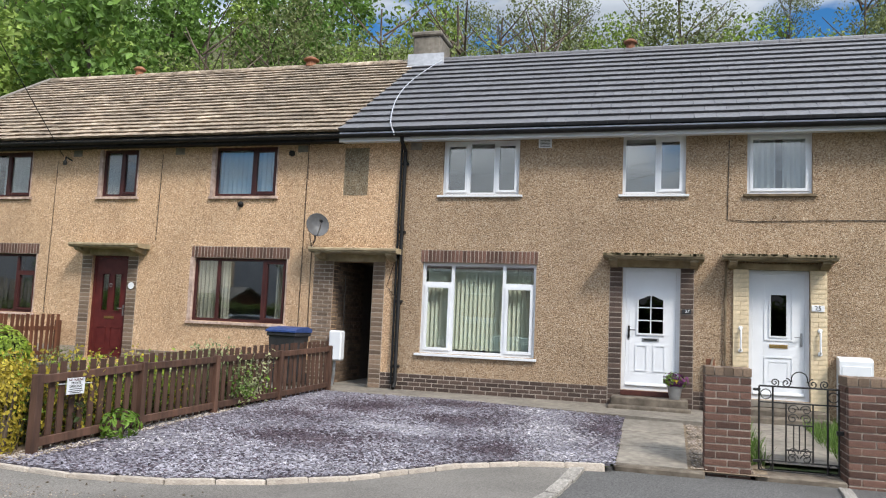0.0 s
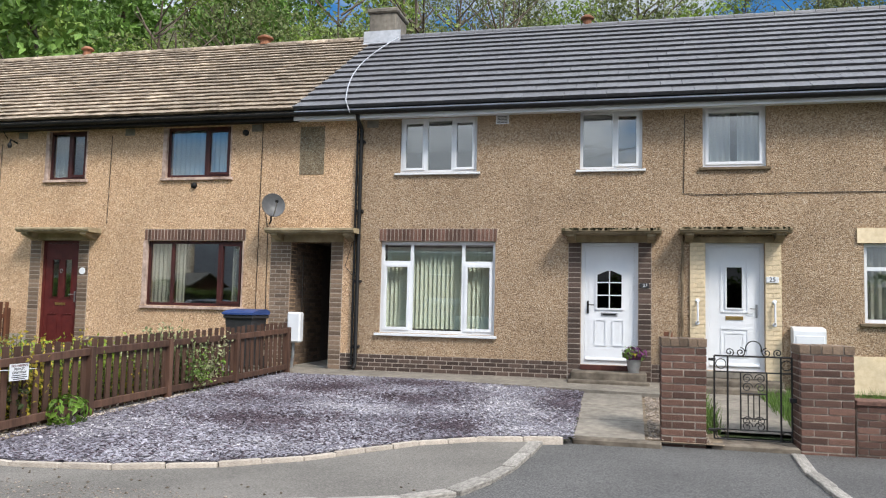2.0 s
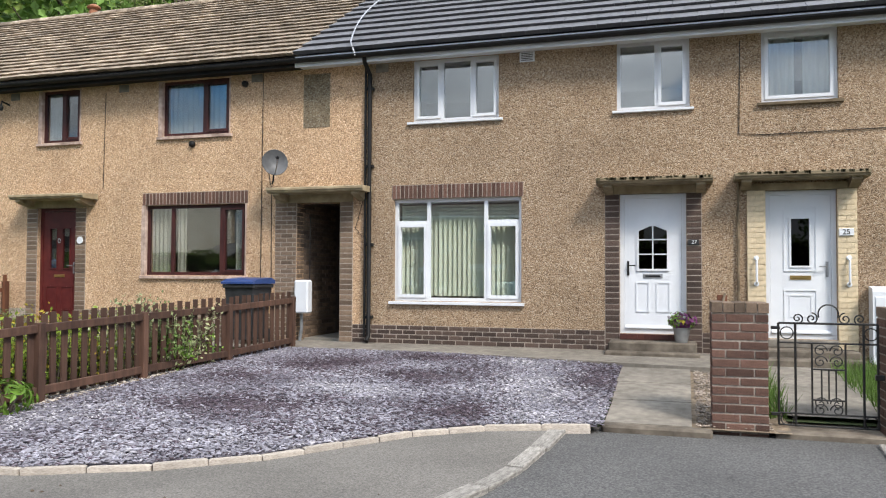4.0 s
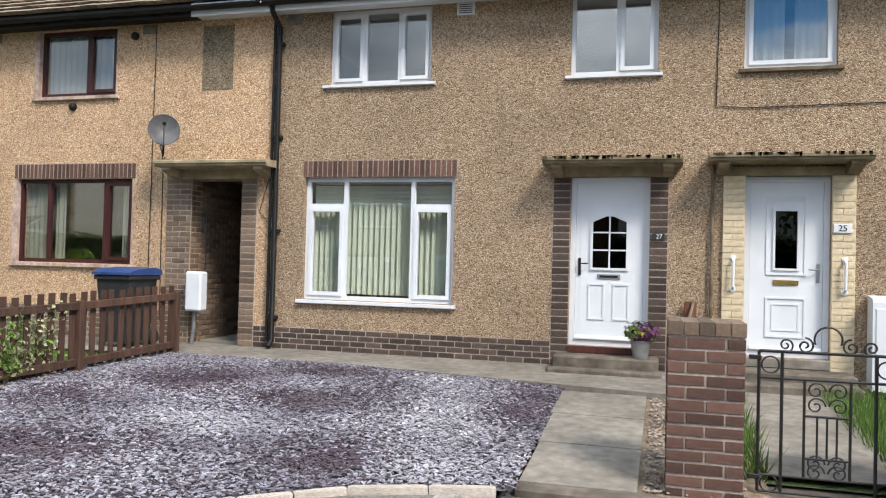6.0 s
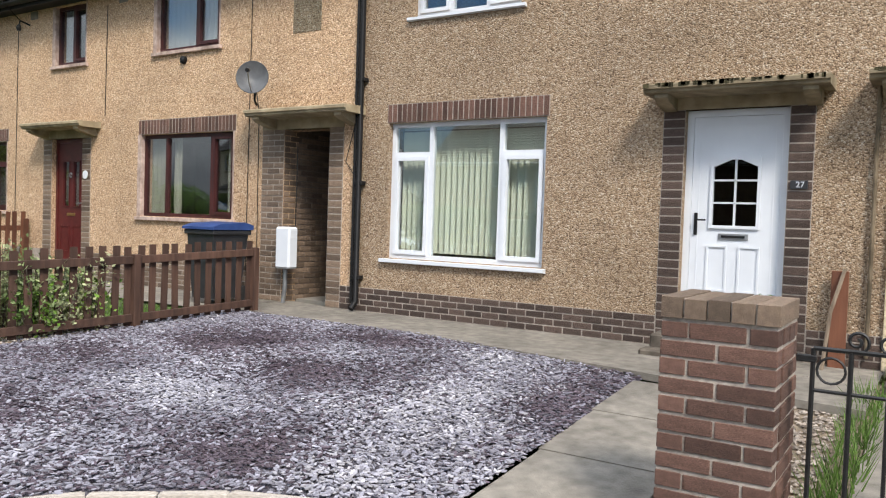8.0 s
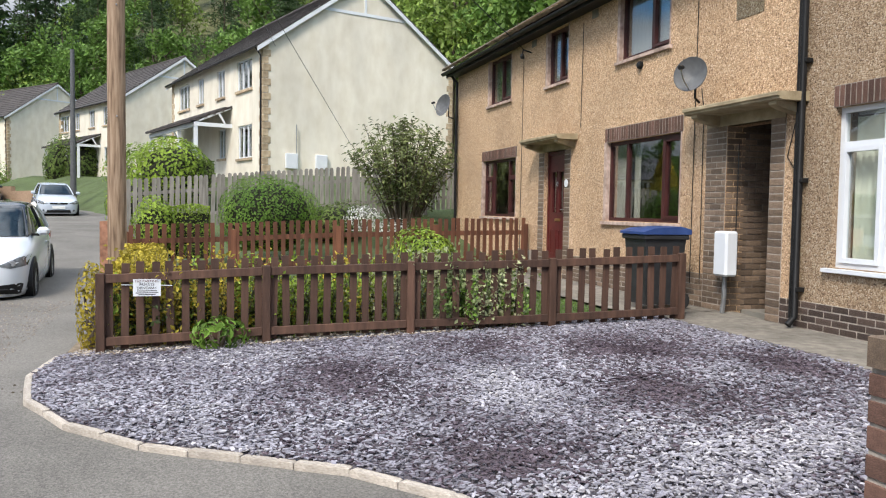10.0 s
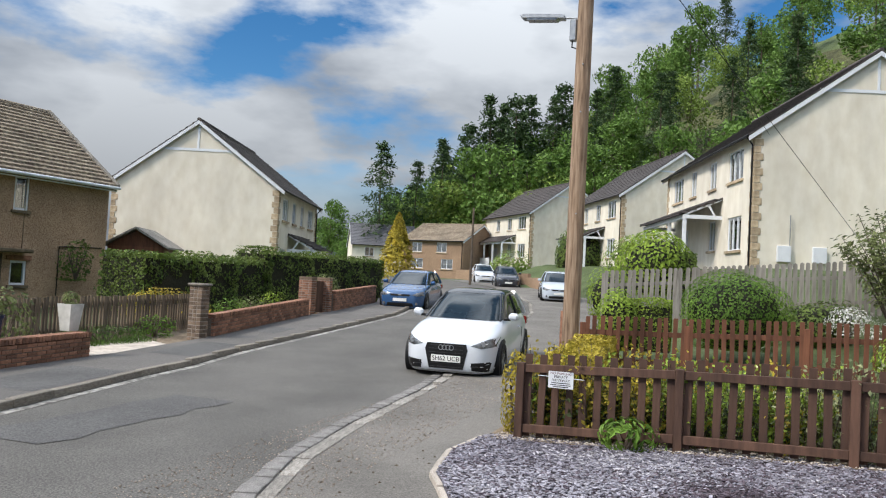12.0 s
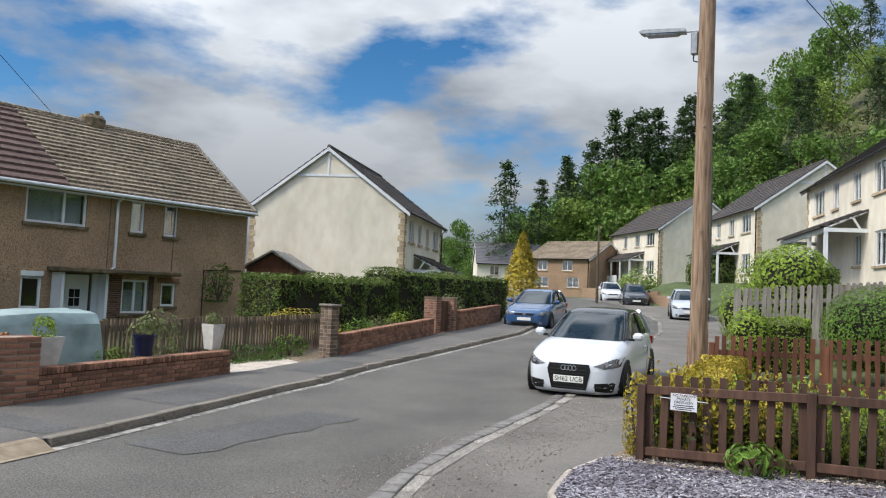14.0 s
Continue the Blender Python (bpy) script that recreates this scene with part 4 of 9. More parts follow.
window("window_1", "bay", (-3.585, -2.62), M_UPVC, "large white plastic window with three lights", sashes=(0, 2), transoms=((0, 1.985), (2, 1.985)), sill=(-4.24, -1.98, 0.06, 0.05), w=0.055)
window("window_2", "u27a", (-3.36, -2.86), M_UPVC, "white plastic upstairs window with three lights", sashes=(0, 2), sill=(-3.93, -2.33, 0.05, 0.045), w=0.05, sash=0.045)
window("window_3", "u27b", (0.02,), M_UPVC, "white plastic upstairs window with two lights", sashes=(1,), sill=(-0.62, 0.56, 0.05, 0.045), w=0.05)
window("window_4", "u25a", (), M_UPVC, "white plastic upstairs window with net curtains", sashes=(0,), sill=(1.43, 2.56, 0.05, 0.05), w=0.05, sash=0.05, sill_mat=M_CONC_DARK, sill_label="stained brown sill")
window("window_5", "w25", (4.9,), M_UPVC, "white plastic window with a transom", sashes=(1,), transoms=((0, 1.95),), sill=(3.88, 5.78, 0.06, 0.05), w=0.06, sill_mat=M_CONC_DARK)
window("window_6", "u25b", (5.0,), M_UPVC, "white plastic upstairs window beside the sill", sill=(4.3, 5.76, 0.05, 0.05), w=0.05)
M_SILL_TAN = mat("pinkish_painted_sill", [(0.3, (0.38, 0.27, 0.22)), (0.7, (0.62, 0.48, 0.41))], scale=12, rough=0.85, bump=0.4, bump_scale=60, big=0.4, big_scale=3)
for key, splits, ss, nm in (("w29", (-8.5, -7.48), (2,), "window_7"), ("u29", (-7.86,), (1,), "window_8"), ("u31", (-11.0,), (1,), "window_9"), ("w33", (-14.45, -13.5), (0, 2), "window_10"), ("u33", (-14.0,), (1,), "window_11")):
    o = OPENINGS[key]
    window(nm, key, splits, M_WOODGRAIN, "dark red-brown framed window with a pink painted sill", sashes=ss, transoms=((0, 1.98), (2, 1.98)) if key == "w33" else (), sill=(o[0] - 0.07, o[1] + 0.07, 0.05, 0.06), w=0.055, sash=0.045, sill_mat=M_SILL_TAN, sill_label="pinkish painted sill")
    bm = bmesh.new()
    box(bm, o[0] - 0.07, o[0] + 0.012, -0.006, 0.068, o[2], o[3])
    box(bm, o[1] - 0.008, o[1] + 0.02, -0.004, 0.068, o[2], o[3])
    part("reveal", bm, M_SILL_TAN, terrace, "pale painted window reveal")

# soldier lintels, jambs, plinth
brickwork = thing("brickwork_terrace", (-3, 0, 0), "brown brick plinth, lintels and door jambs", "brickwork", kind="structure")
bm = bmesh.new()
for x0, x1, z0, z1 in ((-4.2, -2.0, 2.372, 2.60), (-9.1, -6.9, 2.372, 2.60), (-15.05, -12.9, 2.372, 2.60), (-4.9, -0.74, -0.05, 0.30), (0.66, 1.28, -0.05, 0.30),
                       (-0.74, -0.522, -0.05, 2.36), (0.442, 0.66, -0.05, 2.36), (-11.75, -11.502, -0.05, 2.36), (-10.598, -10.36, -0.05, 2.36), (-6.36, -5.952, -0.05, 2.36), (-5.138, -4.9, -0.05, 2.36), (-12.8, -11.75, -0.05, 0.45), (-10.36, -6.36, -0.05, 0.45)):
    box(bm, x0, x1, -0.006, 0.0, z0, z1)
part("mortar_bed", bm, M_MORTAR, brickwork)
for x0, x1 in ((-4.2, -2.0), (-9.1, -6.9), (-15.05, -12.9)):
    brick_panel(brickwork, U_BROWN, x0, x1, 2.37, 2.60, 0.0, proud=0.011, soldier=True, course=0.073)
brick_panel(brickwork, U_DARK, -4.9, -0.74, 0.0, 0.30, 0.0, proud=0.011)
brick_panel(brickwork, U_DARK, 0.66, 1.28, 0.0, 0.30, 0.0, proud=0.011)
for x0, x1, unit, z0 in ((-0.74, -0.52, U_DARK, 0.0), (0.44, 0.66, U_DARK, 0.0), (-11.75, -11.5, U_TAN, 0.0), (-10.6, -10.36, U_TAN, 0.0), (-6.36, -5.95, U_TAN, 0.0), (-5.14, -4.9, U_TAN, 0.0)):
    brick_panel(brickwork, unit, x0, x1, z0, 2.36, 0.0, proud=0.011, length=max(0.225, x1 - x0) if x1 - x0 < 0.3 else 0.225, start=0) if x1 - x0 > 0.3 else [brick_panel(brickwork, unit, x0, x1, z0 + (2.36 - z0) * k / 27, z0 + (2.36 - z0) * (k + 1) / 27, 0.0, proud=0.011, length=0.4) for k in range(27)]
brick_panel(brickwork, U_TAN, -10.36, -6.36, 0.0, 0.45, 0.0, proud=0.011)
bm = bmesh.new()
box(bm, 1.28, 1.528, -0.03, 0.28, -0.05, 2.36)
box(bm, 2.462, 2.71, -0.03, 0.28, -0.05, 2.36)
part("cream_jamb_bed", bm, M_BRICK_CREAM, brickwork, "cream painted jamb")
brick_panel(brickwork, U_CREAM, 1.28, 1.528, 0.0, 2.36, -0.03, proud=0.01, joint=0.006)
brick_panel(brickwork, U_CREAM, 2.462, 2.71, 0.0, 2.36, -0.03, proud=0.01, joint=0.006)
bm = bx(3.85, 5.8, -0.03, 0.0, 2.36, 2.60)
box(bm, 3.0, 9.0, -0.03, 0.0, -0.05, 0.55)
part("cream_lintel", bm, M_BRICK_CREAM, brickwork, "cream painted lintel and plinth")


def canopy(name, x0, x1, z, label, depth=0.42, material=None, mossy=True):
    """A thin concrete door hood with a stepped edge on two corbels, streaked where the rain runs over it."""
    material = material or M_CANOPY
    root = thing(name, ((x0 + x1) / 2, 0, z), label, "door canopy", "door canopies")
    prof = [(0.0, z + 0.015), (-depth + 0.01, z), (-depth, z - 0.012), (-depth, z - 0.045), (-depth + 0.025, z - 0.05), (-depth + 0.03, z - 0.078), (-depth + 0.06, z - 0.088), (0.0, z - 0.09)]
    part("slab", prism(bmesh.new(), prof, x0, x1, "x"), material, root)
    for i in range(46 if mossy else 0):
        cx = rnd.uniform(x0 + 0.03, x1 - 0.03)
        w_, h_ = rnd.uniform(0.008, 0.03), rnd.uniform(0.012, 0.042)
        part("moss", bx(cx - w_, cx + w_, -depth - 0.003, -depth + 0.05, z - h_, z + rnd.uniform(0.001, 0.005)), M_MOSS, root)
    for cx in (x0 + 0.16, x1 - 0.16):
        prof = [(0.0, z - 0.09), (-depth + 0.07, z - 0.09), (-depth + 0.07, z - 0.125), (-depth + 0.13, z - 0.155), (-0.12, z - 0.20), (0.0, z - 0.22)]
        part("bracket", prism(bmesh.new(), prof, cx - 0.065, cx + 0.065, "x"), material, root)
    return root


M_CANOPY = mat("buff_canopy_concrete", [(0.3, (0.19, 0.15, 0.09)), (0.7, (0.33, 0.27, 0.175))], scale=7, rough=0.95, bump=0.5, bump_scale=50, big=0.45, big_scale=2.6)
M_CANOPY_PALE = mat("pale_canopy_concrete", [(0.3, (0.30, 0.235, 0.14)), (0.7, (0.46, 0.38, 0.25))], scale=7, rough=0.95, bump=0.5, bump_scale=50, big=0.4, big_scale=2.6)
M_MOSS = mat("dark_moss", [(0.3, (0.035, 0.030, 0.014)), (0.7, (0.10, 0.085, 0.040))], scale=20, rough=0.98, bump=0.9, bump_scale=60, bump_dist=0.02)
canopy("door_canopy", -0.83, 0.81, 2.565, "stained concrete canopy over the white door")
canopy("door_canopy", 1.10, 2.82, 2.58, "stained concrete canopy with moss on its edge")
canopy("door_canopy", -6.32, -4.56, 2.58, "buff concrete canopy over the passage", material=M_CANOPY_PALE, mossy=False)
canopy("door_canopy", -11.8, -10.1, 2.60, "buff concrete canopy over the red door", material=M_CANOPY_PALE, mossy=False)
bm = bmesh.new()
box(bm, -0.74, 0.66, -0.012, 0.1, 2.36, 2.48)
box(bm, 1.28, 2.71, -0.042, 0.1, 2.36, 2.46)
box(bm, -6.36, -4.9, -0.012, 0.1, 2.35, 2.50)
box(bm, -11.75, -10.36, -0.012, 0.1, 2.37, 2.52)
part("concrete_lintel", bm, M_CANOPY_PALE, brickwork, "plain concrete lintels over the doors")


def panel_frame(bm, x0, x1, z0, z1, y, w=0.018, d=0.012):
    frame_bars(bm, x0, x1, z0, z1, w, y - d, y + 0.004)


def white_door(name, x0, x1, z0, z1, label, style, handle_left):
    """A plastic front door: frame, leaf with mouldings, glazing, letter plate, handle."""
    y = 0.08
    root = thing(name, ((x0 + x1) / 2, y, z0), label, "front door", kind="structure")
    bm = bmesh.new()
    frame_bars(bm, x0, x1, z0, z1, 0.065, y, y + 0.07)
    part("door_frame", bm, M_UPVC, root)
    a, b, c, d = x0 + 0.068, x1 - 0.068, z0 + 0.068, z1 - 0.068
    cx, W, H = (a + b) / 2, b - a, d - c
    if style == "arched":
        g = (cx - 0.205, cx + 0.205, c + H * 0.46, c + H * 0.80)
    else:
        g = (cx - 0.12, cx + 0.12, c + H * 0.49, c + H * 0.83)
    leaf = holed_wall(bmesh.new(), a, b, y + 0.012, y + 0.06, c, d, [g])
    part("door_leaf", leaf, M_UPVC, root)
    p = part("door_glass", bx(g[0], g[1], y + 0.03, y + 0.036, g[2], g[3]), M_DARKGLASS, root)
    p.visible_shadow = False
    bm = bmesh.new()
    if style == "arched":
        panel_frame(bm, g[0] - 0.03, g[1] + 0.03, g[2] - 0.03, g[3] + 0.005, y + 0.012, 0.03, 0.02)
        for sx in (-1, 1):   # sloping head of the light
            tri = [(cx + sx * 0.215, g[3] - 0.10), (cx + sx * 0.215, g[3] + 0.03), (cx, g[3] + 0.055), (cx, g[3] - 0.005)]
            prism(bm, tri if sx > 0 else tri[::-1], y - 0.004, y + 0.03, "y")
        box(bm, cx - 0.009, cx + 0.009, y + 0.006, y + 0.03, g[2], g[3])
        for q in (0.33, 0.66):
            zz = g[2] + (g[3] - g[2]) * q
            box(bm, g[0], g[1], y + 0.006, y + 0.03, zz - 0.009, zz + 0.009)
    else:
        panel_frame(bm, g[0] - 0.025, g[1] + 0.025, g[2] - 0.025, g[3] + 0.025, y + 0.012, 0.025, 0.02)
        panel_frame(bm, cx - 0.22, cx + 0.22, c + H * 0.45, c + H * 0.92, y + 0.012, 0.022, 0.014)
        arch = [(cx + 0.22 * math.cos(t), c + H * 0.87 + 0.07 * math.sin(t)) for t in [math.pi * q / 10 for q in range(11)]]
        prism(bm, arch + [(px, pz - 0.018) for px, pz in arch[::-1]], y, y + 0.02, "y")
    part("glazing_beads", bm, M_UPVC, root)
    bm = bmesh.new()
    if style == "arched":
        for s in (-1, 1):
            panel_frame(bm, cx + s * 0.15 - 0.10, cx + s * 0.15 + 0.10, c + H * 0.13, c + H * 0.36, y + 0.012, 0.02, 0.012)
        panel_frame(bm, a + 0.06, b - 0.06, c + 0.06, d - 0.08, y + 0.012, 0.012, 0.004)
    else:
        panel_frame(bm, cx - 0.22, cx + 0.22, c + H * 0.08, c + H * 0.32, y + 0.012, 0.022, 0.012)
        panel_frame(bm, cx - 0.15, cx + 0.15, c + H * 0.12, c + H * 0.28, y + 0.012, 0.015, 0.008)
    part("raised_panel", bm, M_UPVC, root)
    part("weather_bar", prism(bmesh.new(), [(y + 0.012, c + 0.01), (y - 0.03, c + 0.01), (y - 0.03, c + 0.03), (y + 0.012, c + 0.06)], a + 0.01, b - 0.01, "x"), M_UPVC, root)
    zl = c + H * 0.405
    plate = part("letter_plate", bx(cx - 0.14, cx + 0.14, y - 0.002, y + 0.014, zl - 0.03, zl + 0.03, 0.004), M_METAL if style == "arched" else M_BRASS, root, "letter plate")
    part("letter_flap", bx(cx - 0.11, cx + 0.11, y - 0.008, y + 0.0, zl - 0.012, zl + 0.012), M_BLACK if style == "arched" else M_BRASS, plate)
    hx = a + 0.05 if handle_left else b - 0.05
    zh = c + H * 0.47
    hm = M_BLACK if style == "arched" else M_METAL
    bm = bx(hx - 0.016, hx + 0.016, y - 0.006, y + 0.012, zh - 0.12, zh + 0.10, 0.004)
    tube(bm, [(hx, y, zh + 0.03), (hx, y - 0.05, zh + 0.03), (hx + (0.11 if handle_left else -0.11), y - 0.055, zh + 0.03)], 0.009, 8)
    part("door_handle", bm, hm, root)
    return root


white_door("door_1", -0.52, 0.44, 0.26, 2.36, "closed white panelled door with an arched six-pane light", "arched", True)
white_door("door_2", 1.53, 2.46, 0.24, 2.36, "closed white panelled door with a narrow dark light", "plain", False)

# red door of the neighbour
d_root = thing("door_3", (-11.05, 0.08, 0.22), "closed maroon panelled door with leaded lights", "front door", kind="structure")
bm = bmesh.new()
frame_bars(bm, -11.5, -10.6, 0.22, 2.37, 0.06, 0.08, 0.15)
part("door_frame", bm, M_DOOR_RED, d_root)
lights = [(-11.28, -11.12, 1.22, 1.98), (-10.98, -10.82, 1.22, 1.98)]
part("door_leaf", holed_wall(bmesh.new(), -11.438, -10.662, 0.095, 0.14, 0.285, 2.305, lights), M_DOOR_RED, d_root)
for a, b, c, d in lights:
    part("door_glass", bx(a, b, 0.11, 0.116, c, d), M_GLASS, d_root, "leaded pale glass")
bm = bmesh.new()
for a, b, c, d in lights:
    panel_frame(bm, a - 0.02, b + 0.02, c - 0.02, d + 0.02, 0.095)
for s in (-11.23, -10.87):
    panel_frame(bm, s - 0.13, s + 0.13, 0.42, 0.88, 0.095)
part("raised_panel", bm, M_DOOR_RED, d_root)
part("letter_plate", bx(-11.17, -10.93, 0.085, 0.097, 1.05, 1.10, 0.003), M_BRASS, d_root, "brass letter plate")
part("door_handle", tube(bx(-10.73, -10.70, 0.085, 0.097, 1.12, 1.34), [(-10.715, 0.09, 1.27), (-10.715, 0.04, 1.27), (-10.82, 0.035, 1.27)], 0.009), M_METAL, d_root)
part("knocker", tube(bmesh.new(), [(-11.05 + 0.03 * math.cos(t), 0.075, 1.75 + 0.04 * math.sin(t)) for t in [2 * math.pi * q / 10 for q in range(10)]], 0.008), M_METAL, d_root)

# passage between the houses
passage = thing("wall_passage", (-5.5, 1.5, 0), "brick-lined covered passage between the houses", "passage", kind="structure")
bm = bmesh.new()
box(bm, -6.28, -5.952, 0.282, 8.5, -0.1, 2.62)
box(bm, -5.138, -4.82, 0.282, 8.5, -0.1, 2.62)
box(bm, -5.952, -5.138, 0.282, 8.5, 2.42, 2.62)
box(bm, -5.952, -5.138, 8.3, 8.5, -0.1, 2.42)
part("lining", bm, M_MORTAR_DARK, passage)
tw = Matrix.Translation((-5.952, 0, 0)) @ Matrix.Rotation(radians(90), 4, "Z")
brick_panel(passage, U_TAN, 0.0, 1.6, 0.0, 2.35, 0.0, proud=0.008, m=tw)

# steps and house path
def slab_thing(name, x0, x1, y0, y1, z0, z1, label, category, kind="", material=M_CONCRETE, bev=0.02, slope=None):
    bm = bx(x0, x1, y0, y1, z0, z1, bev)
    ob = new(name, as_mesh(bm, name, material))
    return tagged(ob, label, category, "", kind)


M_STEP = mat("old_dark_step", [(0.3, (0.09, 0.073, 0.055)), (0.7, (0.19, 0.16, 0.125))], scale=9, rough=0.92, bump=0.5, bump_scale=60, big=0.45, big_scale=2)
M_TILE_RED = mat("dark_red_quarry_tile", [(0.3, (0.045, 0.014, 0.010)), (0.7, (0.09, 0.028, 0.02))], scale=12, rough=0.5, bump=0.2, bump_scale=60, vary=0.2)
slab_thing("door_step", -0.66, 0.58, -0.42, -0.02, 0.0, 0.17, "worn dark concrete step below the white door", "step", material=M_STEP)
slab_thing("lower_step", -0.70, 0.62, -0.62, -0.425, -0.06, 0.045, "low worn concrete step in front of another", "step", material=M_STEP)
slab_thing("threshold", -0.52, 0.44, -0.03, 0.078, 0.172, 0.258, "dark red tiled threshold under the door", "threshold", "structure", M_TILE_RED, 0.004)
brick_panel(brickwork, brick_mesh(M_TILE_RED, "tile"), -0.52, 0.44, 0.172, 0.258, -0.03, proud=0.006, soldier=True, course=0.085, joint=0.006, name="tile")
slab_thing("door_step", 1.35, 2.66, -0.50, -0.045, -0.05, 0.12, "worn stone step below the white door", "step", material=M_STEP)
slab_thing("lower_step", 1.35, 2.66, -0.85, -0.505, -0.10, 0.03, "low stone step with chipped paint", "step", material=M_STEP)
slab_thing("threshold", 1.53, 2.46, -0.06, 0.078, 0.12, 0.236, "pale stone threshold under the door", "threshold", "structure", M_CONCRETE, 0.01)
path_strip = strip("pavement_house", [(-6.3, 0.25), (-4.9, 0.0), (1.3, 0.0)], [(-6.3, -0.95), (-3.2, -0.97), (1.3, -1.75)], M_CONCRETE, lambda x, y: -0.004 + 0.012 * y, steps=24, across=4, label="worn concrete path along the house wall", category="pavement", skirt=0.06)
# sloping garden path in three poured bays
garden_path = thing("garden_path", (0.15, -3, -0.15), "weathered concrete path sloping from step to road", "path", kind="structure")
for k, (ya, yb) in enumerate(((-1.72, -2.6), (-2.62, -3.5), (-3.52, -4.46))):
    za, zb = -0.045 - (-1.72 - ya) * 0.078, -0.045 - (-1.72 - yb) * 0.078
    bm = bmesh.new()
    prism(bm, [(ya, za), (yb, zb), (yb, zb - 0.14), (ya, za - 0.14)], -0.355 + 0.02 * k, 0.48, "x")
    part("path_slab", bm, M_CONCRETE, garden_path)
part("nosing", bx(-0.33, 0.66, -4.62, -4.462, -0.42, -0.262, 0.02), M_STEP, garden_path, "dark rounded front edge")


# brick gate pillars
def pillar(name, x0, x1, y0, y1, z0, z1, label, unit=U_BROWN, cap=True, courses=14):
    root = thing(name, ((x0 + x1) / 2, (y0 + y1) / 2, z0), label, "brick pillar")
    part("core", bx(x0 + 0.009, x1 - 0.009, y0 + 0.009, y1 - 0.009, z0, z1 - 0.01), M_MORTAR, root, "mortar core")
    inv = root_inverse(root)
    capz = z1 - 0.105 if cap else z1
    n = courses
    h = (capz - z0) / n
    W, D = x1 - x0, y1 - y0
    def lay(a, b, c, d, e, f, unit=unit):
        ob = part("brick", unit, None, root)
        ob.matrix_parent_inverse = inv
        q = rnd.uniform(-0.003, 0.003)
        ob.matrix_basis = pose((a + b) / 2 + q, (c + d) / 2 - q, (e + f) / 2, 0, 0, rnd.uniform(-0.7, 0.7)) @ Matrix.Diagonal((b - a, d - c, f - e - rnd.uniform(0, 0.005), 1))
    for k in range(n):
        za, zb = z0 + k * h + 0.007 + rnd.uniform(-0.002, 0.002), z0 + (k + 1) * h - 0.007 + rnd.uniform(-0.002, 0.002)
        t = 0.105
        if k % 2:
            cuts = [x0, x0 + W * 0.25, x0 + W * 0.75, x1]
        else:
            cuts = [x0, x0 + W * 0.5, x1]
        for a, b in zip(cuts, cuts[1:]):
            lay(a + 0.006, b - 0.006, y0, y0 + t, za, zb)
            lay(a + 0.004, b - 0.004, y1 - t, y1, za, zb)
        mid = [y0 + t + 0.01, (y0 + y1) / 2, y1 - t - 0.01] if k % 2 else [y0 + t + 0.01, y1 - t - 0.01]
        for a, b in zip(mid, mid[1:]):
            lay(x0, x0 + t, a + 0.004, b - 0.004, za, zb)
            lay(x1 - t, x1, a + 0.004, b - 0.004, za, zb)
    if cap:
        n = max(3, round(W / 0.11))
        for i in range(n):
            lay(x0 - 0.004 + (W + 0.008) * i / n + 0.003, x0 - 0.004 + (W + 0.008) * (i + 1) / n - 0.003, y0 - 0.006, y1 + 0.006, capz + 0.006, z1 - rnd.uniform(0, 0.008), U_TAN)
    return root


pillar("gate_pillar", 0.655, 1.155, -4.40, -3.90, -0.38, 0.895, "brown brick gate pillar with a brick-on-edge cap")
pillar("gate_pillar", 2.13, 2.68, -4.40, -3.90, -0.38, 0.86, "dark brown brick gate pillar beside the iron gate")
low = thing("wall_garden", (4.5, -4.2, -0.3), "low stepped brown brick garden wall", "garden wall", kind="structure")
part("core", bx(2.70, 8.0, -4.36, -4.14, -0.38, 0.22), M_MORTAR, low)
brick_panel(low, U_BROWN, 2.70, 5.4, -0.38, 0.22, -4.36, proud=0.012)
part("coping", bx(2.69, 8.0, -4.39, -4.11, 0.22, 0.28, 0.01), M_BRICK, low, "brick coping")
slab_thing("gate_threshold", 1.205, 2.125, -4.42, -3.85, -0.38, -0.27, "mossy concrete sill under the iron gate", "gate sill", "structure", M_STEP, 0.015)
path25 = strip("pavement_garden", [(1.35, -3.9), (1.35, -0.8)], [(2.2, -3.9), (2.5, -0.8)], M_CONCRETE, lambda x, y: -0.06 + 0.045 * (y + 0.8), steps=6, across=2, label="grey concrete path behind the gate", category="pavement", skirt=0.05)


def spiral(cx, cz, r, turns, start, y, cw=1, n=26):
    return [(cx + r * (1 - 0.82 * i / n) * math.cos(start + cw * 2 * math.pi * turns * i / n), y, cz + r * (1 - 0.82 * i / n) * math.sin(start + cw * 2 * math.pi * turns * i / n)) for i in range(n + 1)]


gate = thing("iron_gate", (1.68, -4.18, -0.25), "black wrought-iron garden gate with scrolls, closed", "gate")
GY = -4.18
bar = lambda a, b, r=0.009: tube(bmesh.new(), [a, b], r, 6)
for x in (1.255, 1.40, 1.97, 2.085):
    part("upright", bar((x, GY, -0.24), (x, GY, 0.70), 0.011), M_IRON, gate)
for x in (1.54, 1.68, 1.82):
    if x != 1.68:
        part("upright", bar((x, GY, -0.13), (x, GY, 0.52)), M_IRON, gate)
for z, r in ((0.70, 0.011), (0.52, 0.009), (-0.13, 0.009), (-0.24, 0.009)):
    part("cross_bar", bar((1.255, GY, z), (2.085, GY, z), r), M_IRON, gate)
for z in (0.28, 0.0):
    part("panel_bar", bar((1.54, GY, z), (1.82, GY, z)), M_IRON, gate)
for x in (1.62, 1.68, 1.74):
    part("panel_rod", bar((x, GY, 0.0), (x, GY, 0.28), 0.007), M_IRON, gate)
